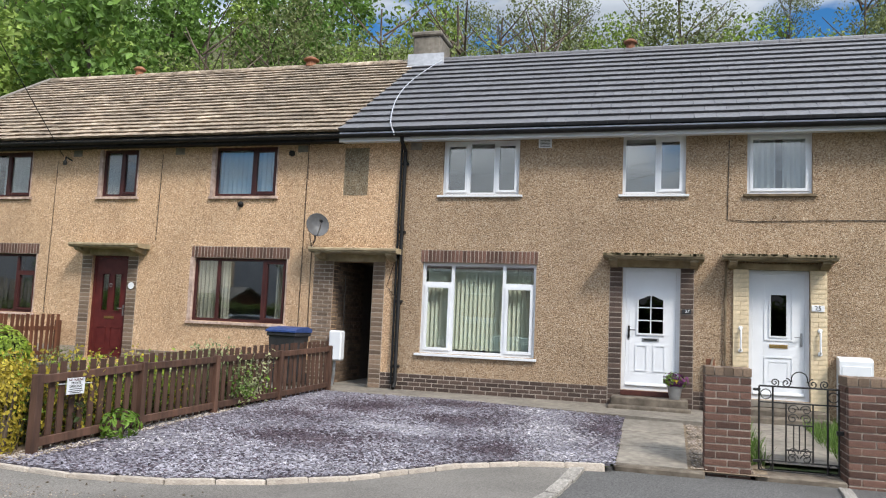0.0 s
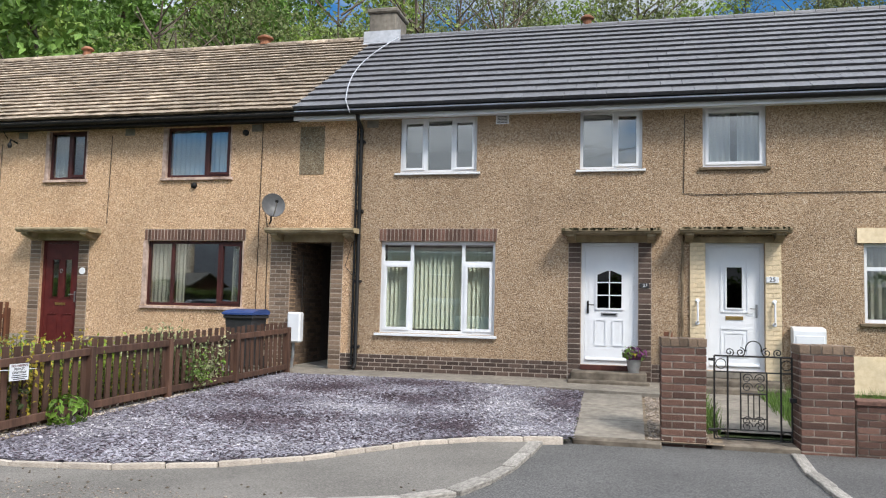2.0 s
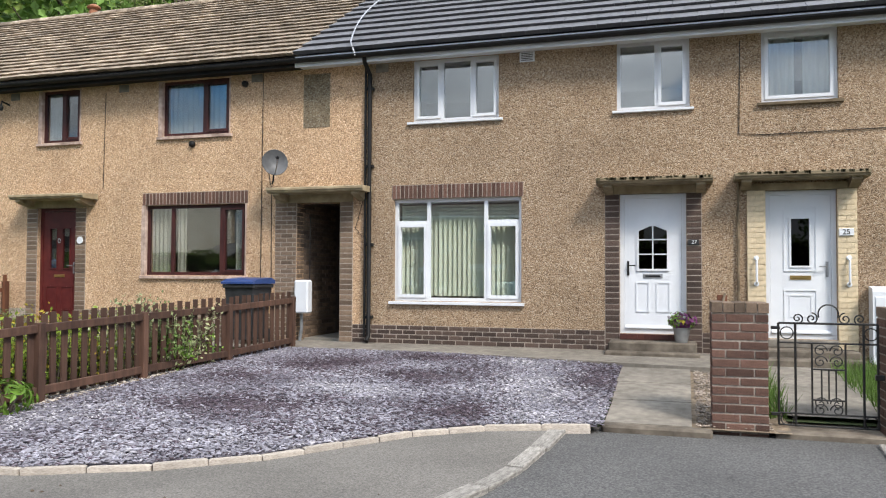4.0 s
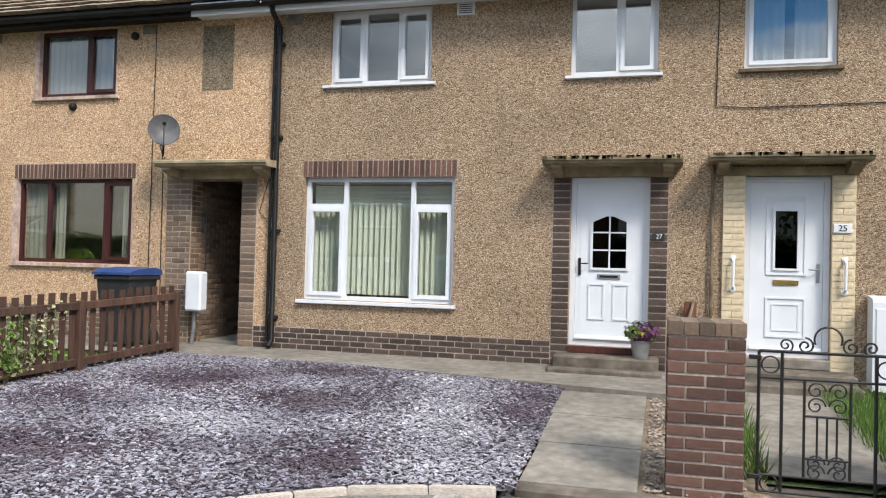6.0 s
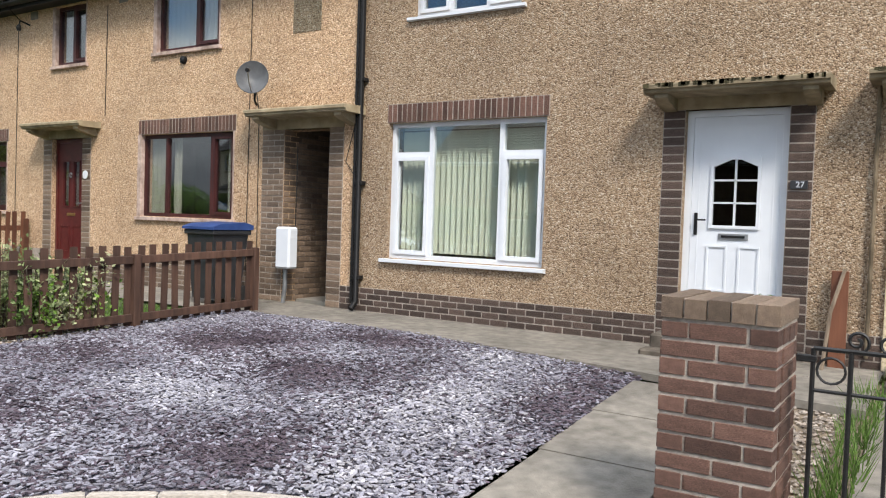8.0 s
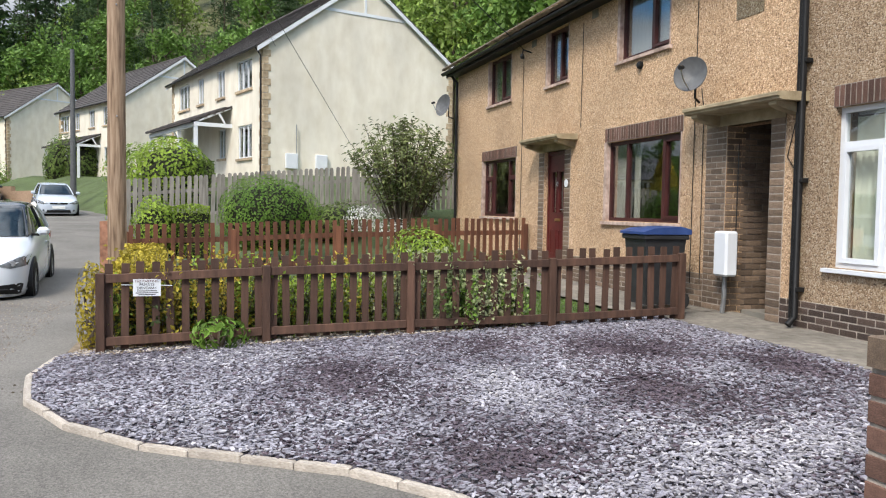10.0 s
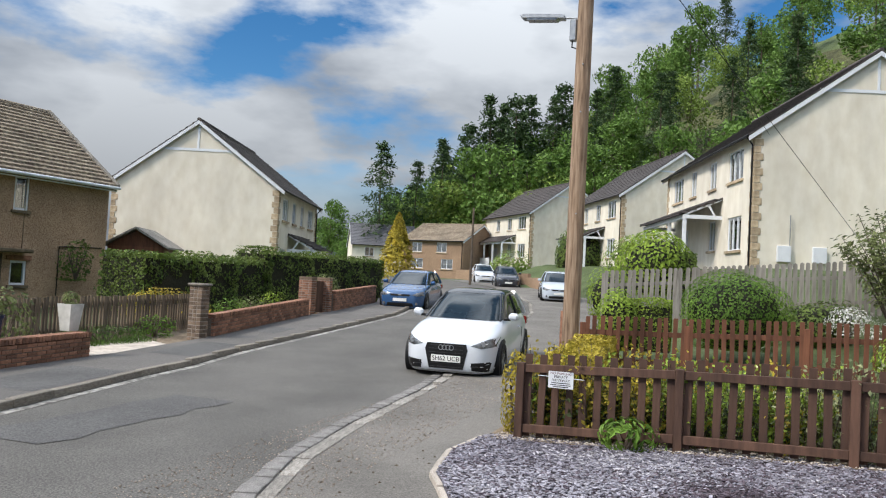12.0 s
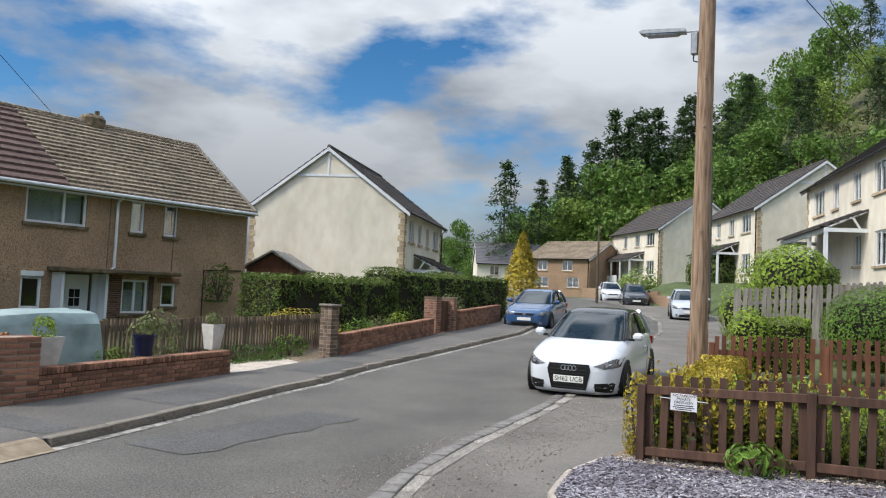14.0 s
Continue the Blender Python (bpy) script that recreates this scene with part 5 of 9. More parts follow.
for cx, cz, s in ((1.61, 0.45, 1), (1.75, 0.45, -1), (1.61, 0.35, 1), (1.75, 0.35, -1), (1.61, -0.03, 1), (1.75, -0.03, -1), (1.61, -0.09, 1), (1.75, -0.09, -1)):
    part("scroll", tube(bmesh.new(), spiral(cx, cz, 0.06, 1.4, 0 if s > 0 else math.pi, GY, s), 0.006, 5), M_IRON, gate)
for cx, cz in ((1.327, 0.61), (2.03, 0.61), (1.327, -0.185), (2.03, -0.185)):
    part("ring", tube(bmesh.new(), [(cx + 0.055 * math.cos(t), GY, cz + 0.055 * math.sin(t)) for t in [2 * math.pi * q / 16 for q in range(17)]], 0.006, 5), M_IRON, gate)
part("crest", tube(bmesh.new(), [(1.68 + 0.085 * math.cos(t), GY, 0.79 + 0.085 * math.sin(t)) for t in [-0.4 + (math.pi + 0.8) * q / 14 for q in range(15)]], 0.007, 5), M_IRON, gate)
for s in (-1, 1):
    part("crest", tube(bmesh.new(), spiral(1.68 + s * 0.14, 0.745, 0.055, 1.5, math.pi / 2, GY, s), 0.007, 5), M_IRON, gate)
    part("crest", tube(bmesh.new(), spiral(1.68 + s * 0.26, 0.745, 0.05, 1.5, -math.pi / 2, GY, -s), 0.007, 5), M_IRON, gate)
part("latch", bx(2.06, 2.15, GY - 0.03, GY + 0.02, 0.20, 0.25, 0.005), M_IRON, gate)
part("hinge", bx(1.19, 1.27, GY - 0.015, GY + 0.015, 0.64, 0.67, 0.004), M_IRON, gate)
part("hinge", bx(1.19, 1.27, GY - 0.015, GY + 0.015, -0.16, -0.13, 0.004), M_IRON, gate)

tb = thing("timber_offcuts", (0.92, -0.25, 0.0), "weathered timber offcuts leaning against the wall", "timber")
part("board", bx(0.86, 1.0, -0.10, -0.06, -0.03, 0.86, 0.006), M_FENCE_RED, tb)
part("stick", tube(bmesh.new(), [(0.84, -0.30, -0.03), (0.88, -0.22, 0.5), (0.97, -0.12, 0.88)], 0.018, 6), M_RUSTIC, tb, "pale stick")

# pipes and boxes on the wall
dp = thing("drainpipe", (-4.58, -0.06, 0), "black downpipe with brackets on the wall", "drainpipe")
part("pipe", tube(bmesh.new(), [(-4.58, -0.36, 4.74), (-4.58, -0.30, 4.60), (-4.58, -0.08, 4.46), (-4.58, -0.075, 0.12), (-4.58, -0.16, 0.03)], 0.037, 12), M_BLACK, dp, smooth=True)
part("soil_pipe", tube(bmesh.new(), [(-4.66, -0.06, 4.62), (-4.66, -0.06, 0.10)], 0.022, 10), M_BLACK, dp, smooth=True)
for z in (4.2, 2.9, 1.6, 0.4):
    part("clip", bx(-4.64, -4.52, -0.10, 0.0, z, z + 0.05, 0.006), M_BLACK, dp)
dp2 = thing("drainpipe", (1.22, -0.06, 0), "thin dark pipe on the wall between doors", "drainpipe")
part("pipe", tube(bmesh.new(), [(1.16, -0.04, 2.5), (1.16, -0.04, 0.1)], 0.018, 8), M_CONC_DARK, dp2)
dp3 = thing("drainpipe", (-16.9, -0.1, 0), "black downpipe at the terrace end", "drainpipe")
part("pipe", tube(bmesh.new(), [(-16.85, -0.34, 4.74), (-16.85, -0.08, 4.5), (-16.85, -0.08, 0.2)], 0.037, 10), M_BLACK, dp3)

cables = thing("wall_cables", (-6, -0.02, 2), "thin dark cables running down the wall", "cable")
for pts in ([(-6.62, -0.012, 4.66), (-6.64, -0.012, 0.3)], [(-6.5, -0.012, 2.9), (-6.44, -0.012, 2.62), (-6.42, -0.012, 0.3)], [(-9.95, -0.012, 4.5), (-9.98, -0.012, 2.7)], [(-12.6, -0.012, 4.4), (-12.65, -0.012, 0.4)],
            [(1.2, -0.012, 4.55), (1.18, -0.012, 3.2), (1.5, -0.012, 3.17), (3.0, -0.012, 3.19), (6.5, -0.012, 3.2)], [(-4.72, -0.012, 2.35), (-4.85, -0.014, 1.9), (-4.72, -0.02, 1.75), (-4.6, -0.02, 1.8)]):
    part("cable", tube(bmesh.new(), pts, 0.006, 5), M_BLACK, cables)
roof_cable = thing("roof_cable", (-5, 0, 5), "pale cable hanging down the new roof", "cable")
pts = []
for q in range(15):
    u = q / 14
    pts.append((-5.15 + 0.35 * u * u - 0.28 * math.sin(u * 3.1), RIDGE_Y - 0.4 + (EAVE_Y - RIDGE_Y + 0.4) * u, RIDGE_Z - 0.25 + (EAVE_Z - RIDGE_Z + 0.25) * u + 0.15))
part("cable", tube(bmesh.new(), pts + [(-4.7, -0.42, 4.7)], 0.012, 6), M_LEAD, roof_cable)
bits = thing("air_brick", (-1.94, 0, 4.57), "white plastic wall vent with slots", "vent")
part("frame", bx(-2.06, -1.82, -0.015, 0.0, 4.49, 4.65, 0.004), M_UPVC, bits)
for q in range(5):
    part("slot", bx(-2.03, -1.85, -0.018, -0.014, 4.512 + q * 0.027, 4.522 + q * 0.027), M_BLACK, bits)
for x in (-4.39, -9.55, -6.75, -12.1):
    v = thing("wall_block", (x, 0, 4.58), "pale plaster vent block under the eaves", "vent", "vent blocks")
    part("block", bx(x - 0.11, x + 0.11, -0.012, 0.0, 4.50, 4.64, 0.003), M_CONCRETE, v)
patch = thing("wall_patch", (-5.6, 0, 4.1), "blocked-up window of darker grey pebbledash", "wall patch", kind="structure")
part("infill", bx(-5.84, -5.34, -0.008, 0.0, 3.64, 4.56), M_DASH_PATCH, patch)


def satellite_dish(name, at, r, yaw, label):
    root = thing(name, (0, 0, 0), label, "satellite dish", "satellite dishes")
    prof = [(0.001, 0.0), (r * 0.35, 0.012), (r * 0.7, 0.045), (r, 0.09), (r + 0.006, 0.085), (r * 0.7, 0.035), (r * 0.35, 0.002), (0.001, -0.012)]
    part("reflector", lathe(bmesh.new(), prof, seg=28, sy=1.08), M_DISH, root, smooth=True)
    bm = tube(bmesh.new(), [(0, -r * 0.95, 0.06), (0, -r * 0.75, 0.28), (0, -r * 0.25, 0.42)], 0.010, 6)
    part("arm", bm, M_METAL, root)
    part("receiver", tube(bmesh.new(), [(0, -r * 0.30, 0.44), (0, -r * 0.12, 0.36)], 0.028, 8), M_BLACK, root)
    part("bracket", tube(bmesh.new(), [(0, 0, -0.01), (0, 0, -0.12), (0, -0.22, -0.18), (0, -0.22, -0.34)], 0.016, 8), M_BLACK, root)
    root.matrix_basis = pose(*at, 76, 0, yaw)
    return root


satellite_dish("satellite_dish", (-6.18, -0.38, 2.98), 0.21, 36, "grey satellite dish on a wall bracket")
satellite_dish("satellite_dish", (-16.65, -0.45, 3.85), 0.26, 24, "grey satellite dish at the terrace corner")

cab = thing("meter_box", (-5.75, -0.1, 0.5), "white rounded electric meter box on the passage wall", "meter box")
part("case", bx(-5.89, -5.63, -0.20, -0.02, 0.47, 1.03, 0.025), M_UPVC, cab)
part("conduit", tube(bmesh.new(), [(-5.80, -0.08, 0.47), (-5.80, -0.08, 0.22), (-5.83, -0.08, 0.0)], 0.03, 10), M_METAL, cab)
part("conduit", tube(bmesh.new(), [(-5.68, -0.025, 2.1), (-5.68, -0.03, 1.04)], 0.007, 6), M_BLACK, cab)
cab = thing("meter_cabinet", (3.08, -0.12, 0.3), "white plastic meter cabinet against the wall", "meter box")
part("case", prism(bmesh.new(), [(-0.28, -0.05), (-0.28, 0.93), (-0.26, 0.97), (-0.03, 1.0), (-0.03, -0.05)], 2.84, 3.32, "x"), M_UPVC, cab)
part("door", bx(2.87, 3.29, -0.292, -0.28, 0.05, 0.86, 0.006), M_UPVC, cab)

# house numbers
num = thing("house_number", (0.55, 0, 1.62), "small dark house number plaque on brick", "house number")
part("plaque", bx(0.47, 0.62, -0.03, -0.019, 1.585, 1.665, 0.003), M_BIN, num)
words("27", 0.075, M_UPVC, pose(0.555, -0.032, 1.625, 90, 0, 0), parent=num)
num = thing("house_number", (2.58, 0, 1.72), "white plaque with black house number", "house number")
part("plaque", bx(2.475, 2.665, -0.055, -0.042, 1.70, 1.80, 0.004), M_UPVC, num)
words("25", 0.10, M_BLACK, pose(2.57, -0.057, 1.75, 90, 0, 0), parent=num)
num = thing("house_number", (-10.5, 0, 1.72), "round white number plaque on brick", "house number")
part("plaque", lathe(bmesh.new(), [(0.001, 0), (0.07, 0), (0.07, 0.01), (0.001, 0.012)], seg=16), M_UPVC, num)
num.children[0].matrix_basis = pose(-10.48, -0.018, 1.75, 90, 0, 0)
for x in (1.40, 2.60):
    rail = thing("grab_rail", (x, -0.1, 1.1), "white grab rail beside the door", "grab rail", "grab rails")
    part("bar", tube(bmesh.new(), [(x, -0.045, 1.02), (x, -0.10, 1.05), (x, -0.10, 1.36), (x, -0.045, 1.39)], 0.016, 10), M_UPVC, rail, smooth=True)
    for z in (1.02, 1.39):
        part("flange", lathe(bmesh.new(), [(0.035, 0), (0.035, 0.012), (0.02, 0.016)], seg=14), M_UPVC, rail).matrix_basis = pose(x, -0.042, z, 90, 0, 0)

# chimney stack on the party wall
ch = thing("chimney", (-5.58, 4.4, 7.5), "pale rendered chimney stack with lead flashing", "chimney")
part("shaft", bx(-5.93, -5.24, 4.0, 4.9, 7.3, 8.30, 0.03), M_CONCRETE, ch)
part("cap", bx(-5.98, -5.19, 3.95, 4.95, 8.30, 8.42, 0.03), M_CONCRETE, ch)
part("chimney_pot", lathe(bmesh.new(), [(0.15, 0), (0.13, 0.1), (0.14, 0.14), (0.001, 0.15)], (-5.6, 4.45, 8.42), 14), M_CONC_DARK, ch)
part("flashing", prism(bmesh.new(), [(3.9, 7.47), (3.99, 7.55), (3.99, 7.85), (3.97, 7.85), (3.96, 7.56), (3.86, 7.48)], -6.05, -5.12, "x"), M_LEAD, ch, "bright lead flashing")
for x, rr, nm in ((-14.2, 0.13, "squat terracotta roof vent pot"), (-0.7, 0.12, "dark terracotta roof vent with a cowl"), (-8.9, 0.16, "pale roof vent on the ridge")):
    v = thing("roof_vent", (x, RIDGE_Y, RIDGE_Z), nm, "roof vent", "roof vents")
    part("pot", lathe(bmesh.new(), [(rr, 0), (rr * 0.8, 0.12), (rr * 0.85, 0.15), (rr * 1.3, 0.17), (rr * 1.3, 0.2), (rr * 0.7, 0.26), (0.001, 0.28)], (x, RIDGE_Y, RIDGE_Z + 0.02), 14), M_TERRA, v)


# ---- fences ----
def picket_fence(name, posts, z_post, pale_h, spacing, material, label, pale_w=0.09, pale_t=0.02, rails=(0.18, 0.72), top="flat", below=0.06, side=-1, rail_h=0.09, post_w=0.10):
    """Posts on a line with two rails and single pales. posts: (x, y, ground z). side: on which side of the rails the pales stand."""
    root = thing(name, posts[0], label, "fence")
    inv = root_inverse(root)
    pm = bmesh.new()
    if top == "point":
        prism(pm, [(-pale_w / 2, 0), (pale_w / 2, 0), (pale_w / 2, pale_h - 0.07), (0, pale_h), (-pale_w / 2, pale_h - 0.07)], -pale_t / 2, pale_t / 2, "y")
    elif top == "round":
        prism(pm, [(-pale_w / 2, 0), (pale_w / 2, 0)] + [(pale_w / 2 * math.cos(t), pale_h - pale_w / 2 + pale_w / 2 * math.sin(t)) for t in [math.pi * q / 6 for q in range(7)]], -pale_t / 2, pale_t / 2, "y")
    else:
        box(pm, -pale_w / 2, pale_w / 2, -pale_t / 2, pale_t / 2, 0, pale_h)
    pale = as_mesh(pm, "pale", material)
    for k, (x, y, z) in enumerate(posts):
        part("post", bx(x - post_w / 2, x + post_w / 2, y - post_w / 2, y + post_w / 2, z - 0.15, z + z_post, 0.006), material, root)
    for (xa, ya, za), (xb, yb, zb) in zip(posts, posts[1:]):
        L = math.hypot(xb - xa, yb - ya)
        ang = math.degrees(math.atan2(yb - ya, xb - xa))
        tilt = math.degrees(math.atan2(zb - za, L))
        for r in rails:
            ob = part("rail", bx(0, L - post_w, -0.022, 0.022, -rail_h / 2, rail_h / 2, 0.004), material, root)
            ob.matrix_parent_inverse = inv
            ob.matrix_basis = pose(xa + (xb - xa) * post_w / 2 / L, ya + (yb - ya) * post_w / 2 / L, za + r, 0, -tilt, ang)
        n = max(1, round(L / spacing))
        for i in range(n):
            u = (i + 0.5) / n
            ob = part("pale", pale, None, root)
            ob.matrix_parent_inverse = inv
            nx, ny = -(yb - ya) / L, (xb - xa) / L
            o = side * (0.022 + pale_t / 2 + 0.001)
            ob.matrix_basis = pose(xa + (xb - xa) * u + nx * o, ya + (yb - ya) * u + ny * o, za + (zb - za) * u + below + rnd.uniform(-0.012, 0.012), 0, rnd.uniform(-1.3, 1.3), ang + rnd.uniform(-1.5, 1.5))
    return root


FRONT_POSTS = [(-5.55, -0.88, -0.03), (-5.67, -2.5, -0.09), (-5.80, -4.14, -0.13), (-5.84, -5.69, -0.17), (-5.88, -7.30, -0.24)]
picket_fence("picket_fence", FRONT_POSTS, 0.80, 0.86, 0.145, M_FENCE, "dark brown stained picket fence beside the slate", rails=(0.11, 0.74), side=-1, pale_w=0.075, below=0.03, rail_h=0.085, post_w=0.085)
picket_fence("picket_fence", [(-12.15, -0.10, 0.05), (-12.12, -2.0, 0.02), (-12.1, -3.9, -0.02), (-12.05, -5.8, -0.10), (-12.0, -7.6, -0.15)], 0.92, 0.98, 0.135, M_FENCE_RED, "reddish-brown picket fence between two gardens", rails=(0.25, 0.75), pale_w=0.075, below=0.06, side=1)

# ---- far houses ----


def house(name, place, L, D, base, eave, rise, wall_mat, roof_mat, wins, label, quoins=True, porch=None, gable_trim=True, win_mat=None, courses=14):
    """A two-storey house: front at y=0 looking to -y, from x=-L to 0. wins: (x0, x1, z0, z1, lights). porch: (x0, x1, z, depth)."""
    win_mat = win_mat or M_UPVC
    root = thing(name, (0, 0, 0), label, "house")
    holes = [w[:4] for w in wins]
    bm = holed_wall(bmesh.new(), -L, 0, 0, 0.25, base, eave, holes)
    part("wall", bm, wall_mat, root)
    for x0, x1 in ((-L, -L + 0.25), (-0.25, 0)):
        part("gable_wall", prism(bmesh.new(), [(0.251, base), (D - 0.251, base), (D - 0.251, eave), (D - 0.02, eave + 0.003), (D / 2, eave + rise * 0.97), (0.02, eave + 0.003), (0.251, eave)], x0, x1, "x"), wall_mat, root)
    part("wall", bx(-L, 0, D - 0.25, D, base, eave), wall_mat, root)
    part("room_lining", bx(-L + 0.3, -0.3, 2.2, 2.3, base, eave), M_ROOM, root)
    part("floor", bx(-L + 0.3, -0.3, 0.26, D - 0.3, (base + eave) / 2 - 0.1, (base + eave) / 2 + 0.1), M_ROOM, root)
    # roof in courses
    over = 0.3
    run, up = D / 2 + over, rise * (D / 2 + over) / (D / 2)
    sl, ang = math.hypot(run, up), math.atan2(up, run)
    z0 = eave + rise - up
    roof = part("roof", prism(bmesh.new(), [(-over, z0 - 0.03), (D / 2, eave + rise - 0.03), (D + over, z0 - 0.03), (D / 2, eave + rise - 0.10)], -L - 0.13, 0.13, "x"), roof_mat, root)
    g = sl / courses
    for side in (0, 1):
        for k in range(courses):
            d0, d1 = k * g, (k + 1) * g + 0.05
            t = 0.035
            def P(d, h):
                yy, zz = -over + d * math.cos(ang) - h * math.sin(ang), z0 + d * math.sin(ang) + h * math.cos(ang)
                return (yy if side == 0 else D - yy, zz)
            d1 = min(d1, sl)
            course = prism(bmesh.new(), [P(d0, 0.0), P(d0, t + 0.02), P(d1, 0.02), P(d1, 0.0)], -L - 0.15, 0.15, "x")
            part("tile_course", course, roof_mat, roof)
    for side in (0, 1):
        o = [(-over, z0 - 0.02), (D / 2, eave + rise - 0.02), (D / 2, eave + rise - 0.2), (-over, z0 - 0.20)]
        if side:
            o = [(D - a, b) for a, b in o]
        for x in (0.13, -L - 0.16):
            part("bargeboard", prism(bmesh.new(), o, x, x + 0.03, "x"), win_mat, roof, "white bargeboard")
    part("ridge", tube(bmesh.new(), [(-L - 0.15, D / 2, eave + rise + 0.02), (0.15, D / 2, eave + rise + 0.02)], 0.10, 8), roof_mat, roof)
    part("gutter", tube(bmesh.new(), [(-L - 0.1, -over - 0.02, z0 + 0.0), (0.1, -over - 0.02, z0 + 0.0)], 0.055, 6), M_BLACK, root)
    part("drainpipe", tube(bmesh.new(), [(-0.12, -over, z0), (-0.12, -0.07, z0 - 0.3), (-0.12, -0.07, base)], 0.035, 6), M_BLACK, root)
    if gable_trim:
        zt = eave + rise * 0.52
        half = (D / 2) * 0.48
        for x in (0.0, -L - 0.025):
            part("gable_board", bx(x, x + 0.025, D / 2 - half, D / 2 + half, zt - 0.06, zt + 0.06), win_mat, root, "white gable board")
            part("gable_post", bx(x, x + 0.025, D / 2 - 0.05, D / 2 + 0.05, zt + 0.06, eave + rise * 0.95), win_mat, root, "white gable post")
    for (x0, x1, za, zb, n) in wins:
        bm = bmesh.new()
        frame_bars(bm, x0, x1, za, zb, 0.06, 0.05, 0.12)
        wdw = part("window", bm, win_mat, root)
        for i in range(1, n):
            xx = x0 + (x1 - x0) * i / n
            part("mullion", bx(xx - 0.035, xx + 0.035, 0.045, 0.115, za + 0.06, zb - 0.06), win_mat, wdw)
        p = part("pane", bx(x0 + 0.05, x1 - 0.05, 0.08, 0.086, za + 0.05, zb - 0.05), M_GLASS, wdw)
        p.visible_shadow = False
        part("sill", bx(x0 - 0.08, x1 + 0.08, -0.08, 0.04, za - 0.10, za - 0.002), M_QUOIN, wdw)
    if quoins:
        unit_a = as_mesh(bx(-0.26, 0.02, -0.025, 0.30, 0.01, 0.27, 0.008), "quoin", M_QUOIN)
        unit_b = as_mesh(bx(-0.42, 0.02, -0.025, 0.20, 0.01, 0.27, 0.008), "quoin", M_QUOIN)
        for k in range(int((eave - base) / 0.28)):
            for x, sx in ((0, 1), (-L, -1)):
                part("quoin", unit_a if k % 2 else unit_b, None, root).matrix_basis = Matrix.Translation((x, 0, base + k * 0.28)) @ Matrix.Diagonal((sx, 1, 1, 1))
                part("quoin", unit_a if k % 2 else unit_b, None, root).matrix_basis = Matrix.Translation((x, D, base + k * 0.28)) @ Matrix.Diagonal((sx, -1, 1, 1))
    if porch:
        px0, px1, pz, pd = porch
        prs = prism(bmesh.new(), [(0.0, pz + 0.75), (-pd - 0.2, pz), (-pd - 0.2, pz - 0.06), (0.0, pz + 0.66)], px0, px1, "x")
        strips = []
        for q in range(5):
            yy = -pd - 0.2 + (pd + 0.2) * q / 5
            zz = pz + 0.75 * q / 5
            strips.append(bx(px0 - 0.03, px1 + 0.03, yy, yy + (pd + 0.2) / 5, zz + 0.02, zz + 0.07))
        proot = part("porch", prs, roof_mat, root)
        for course in strips:
            part("tile_course", course, roof_mat, proot)
        for xx in (px1 - 0.06, px0 + 0.02):   # open timber end
            bm = bmesh.new()
            box(bm, xx, xx + 0.05, -pd, 0, pz - 0.20, pz - 0.04)
            prism(bm, [(-pd, pz - 0.04), (-pd + 0.14, pz - 0.04), (0.0, pz + 0.62), (0.0, pz + 0.75)], xx, xx + 0.05, "x")
            prism(bm, [(-0.35, pz - 0.04), (-0.27, pz - 0.04), (-0.55, pz + 0.44), (-0.63, pz + 0.40)], xx, xx + 0.05, "x")
            part("truss", bm, win_mat, proot, "white timber truss")
        part("beam", bx(px0, px1, -pd - 0.03, -pd + 0.09, pz - 0.22, pz - 0.04), win_mat, proot)
        for i in range(4):
            xx = px1 - 0.1 - (px1 - px0 - 0.2) * i / 3
            part("porch_post", bx(xx - 0.07, xx + 0.07, -pd, -pd + 0.14, base - 0.2, pz - 0.22), win_mat, proot)
        part("balustrade", bx(px0 + 0.1, px0 + (px1 - px0) * 0.55, -pd + 0.02, -pd + 0.09, base + 0.15, base + 1.0), win_mat, proot, "white panelled balustrade")
        part("porch_floor", bx(px0, px1, -pd, -0.01, base - 0.2, base + 0.12), M_CONCRETE, proot)
        part("front_door", bx(px0 + 1.6, px0 + 2.5, -0.03, 0.04, base + 0.13, base + 2.15), win_mat, proot)
    root.matrix_basis = place
    return root


ROW_WINS = [(-3.0, -1.25, 6.0, 7.25, 3), (-5.6, -4.6, 6.0, 7.2, 2), (-8.5, -7.6, 6.0, 7.2, 2), (-11.7, -9.9, 6.0, 7.2, 3), (-2.9, -1.25, 3.2, 4.55, 3), (-5.4, -4.5, 3.3, 4.6, 2)]
house("cream_house", pose(-29, -4.08, 0, 0, 0, 16.9), 13.0, 8.9, 2.3, 7.62, 3.2, M_CREAM, M_DARK_TILE, ROW_WINS, "cream rendered house with stone quoins and porch", porch=(-11.2, -3.6, 4.75, 1.6))
lift = lambda d: [(a, b, c + d, e + d, n) for a, b, c, e, n in ROW_WINS]
house("cream_house", pose(-52.0, -11.4, 0, 0, 0, 26), 12.0, 8.6, 2.6, 8.1, 3.1, M_CREAM, M_DARK_TILE, [w for w in lift(0.45) if w[0] > -11.9], "cream rendered house farther up the road", porch=(-10.5, -3.4, 5.2, 1.5))
house("cream_house", pose(-70.9, -21.9, 0, 0, 0, 38), 11.6, 8.6, 3.0, 8.5, 3.1, M_CREAM, M_DARK_TILE, [w for w in lift(0.85) if w[0] > -11.5], "cream rendered house at the road bend", porch=(-10.5, -3.4, 5.6, 1.5))
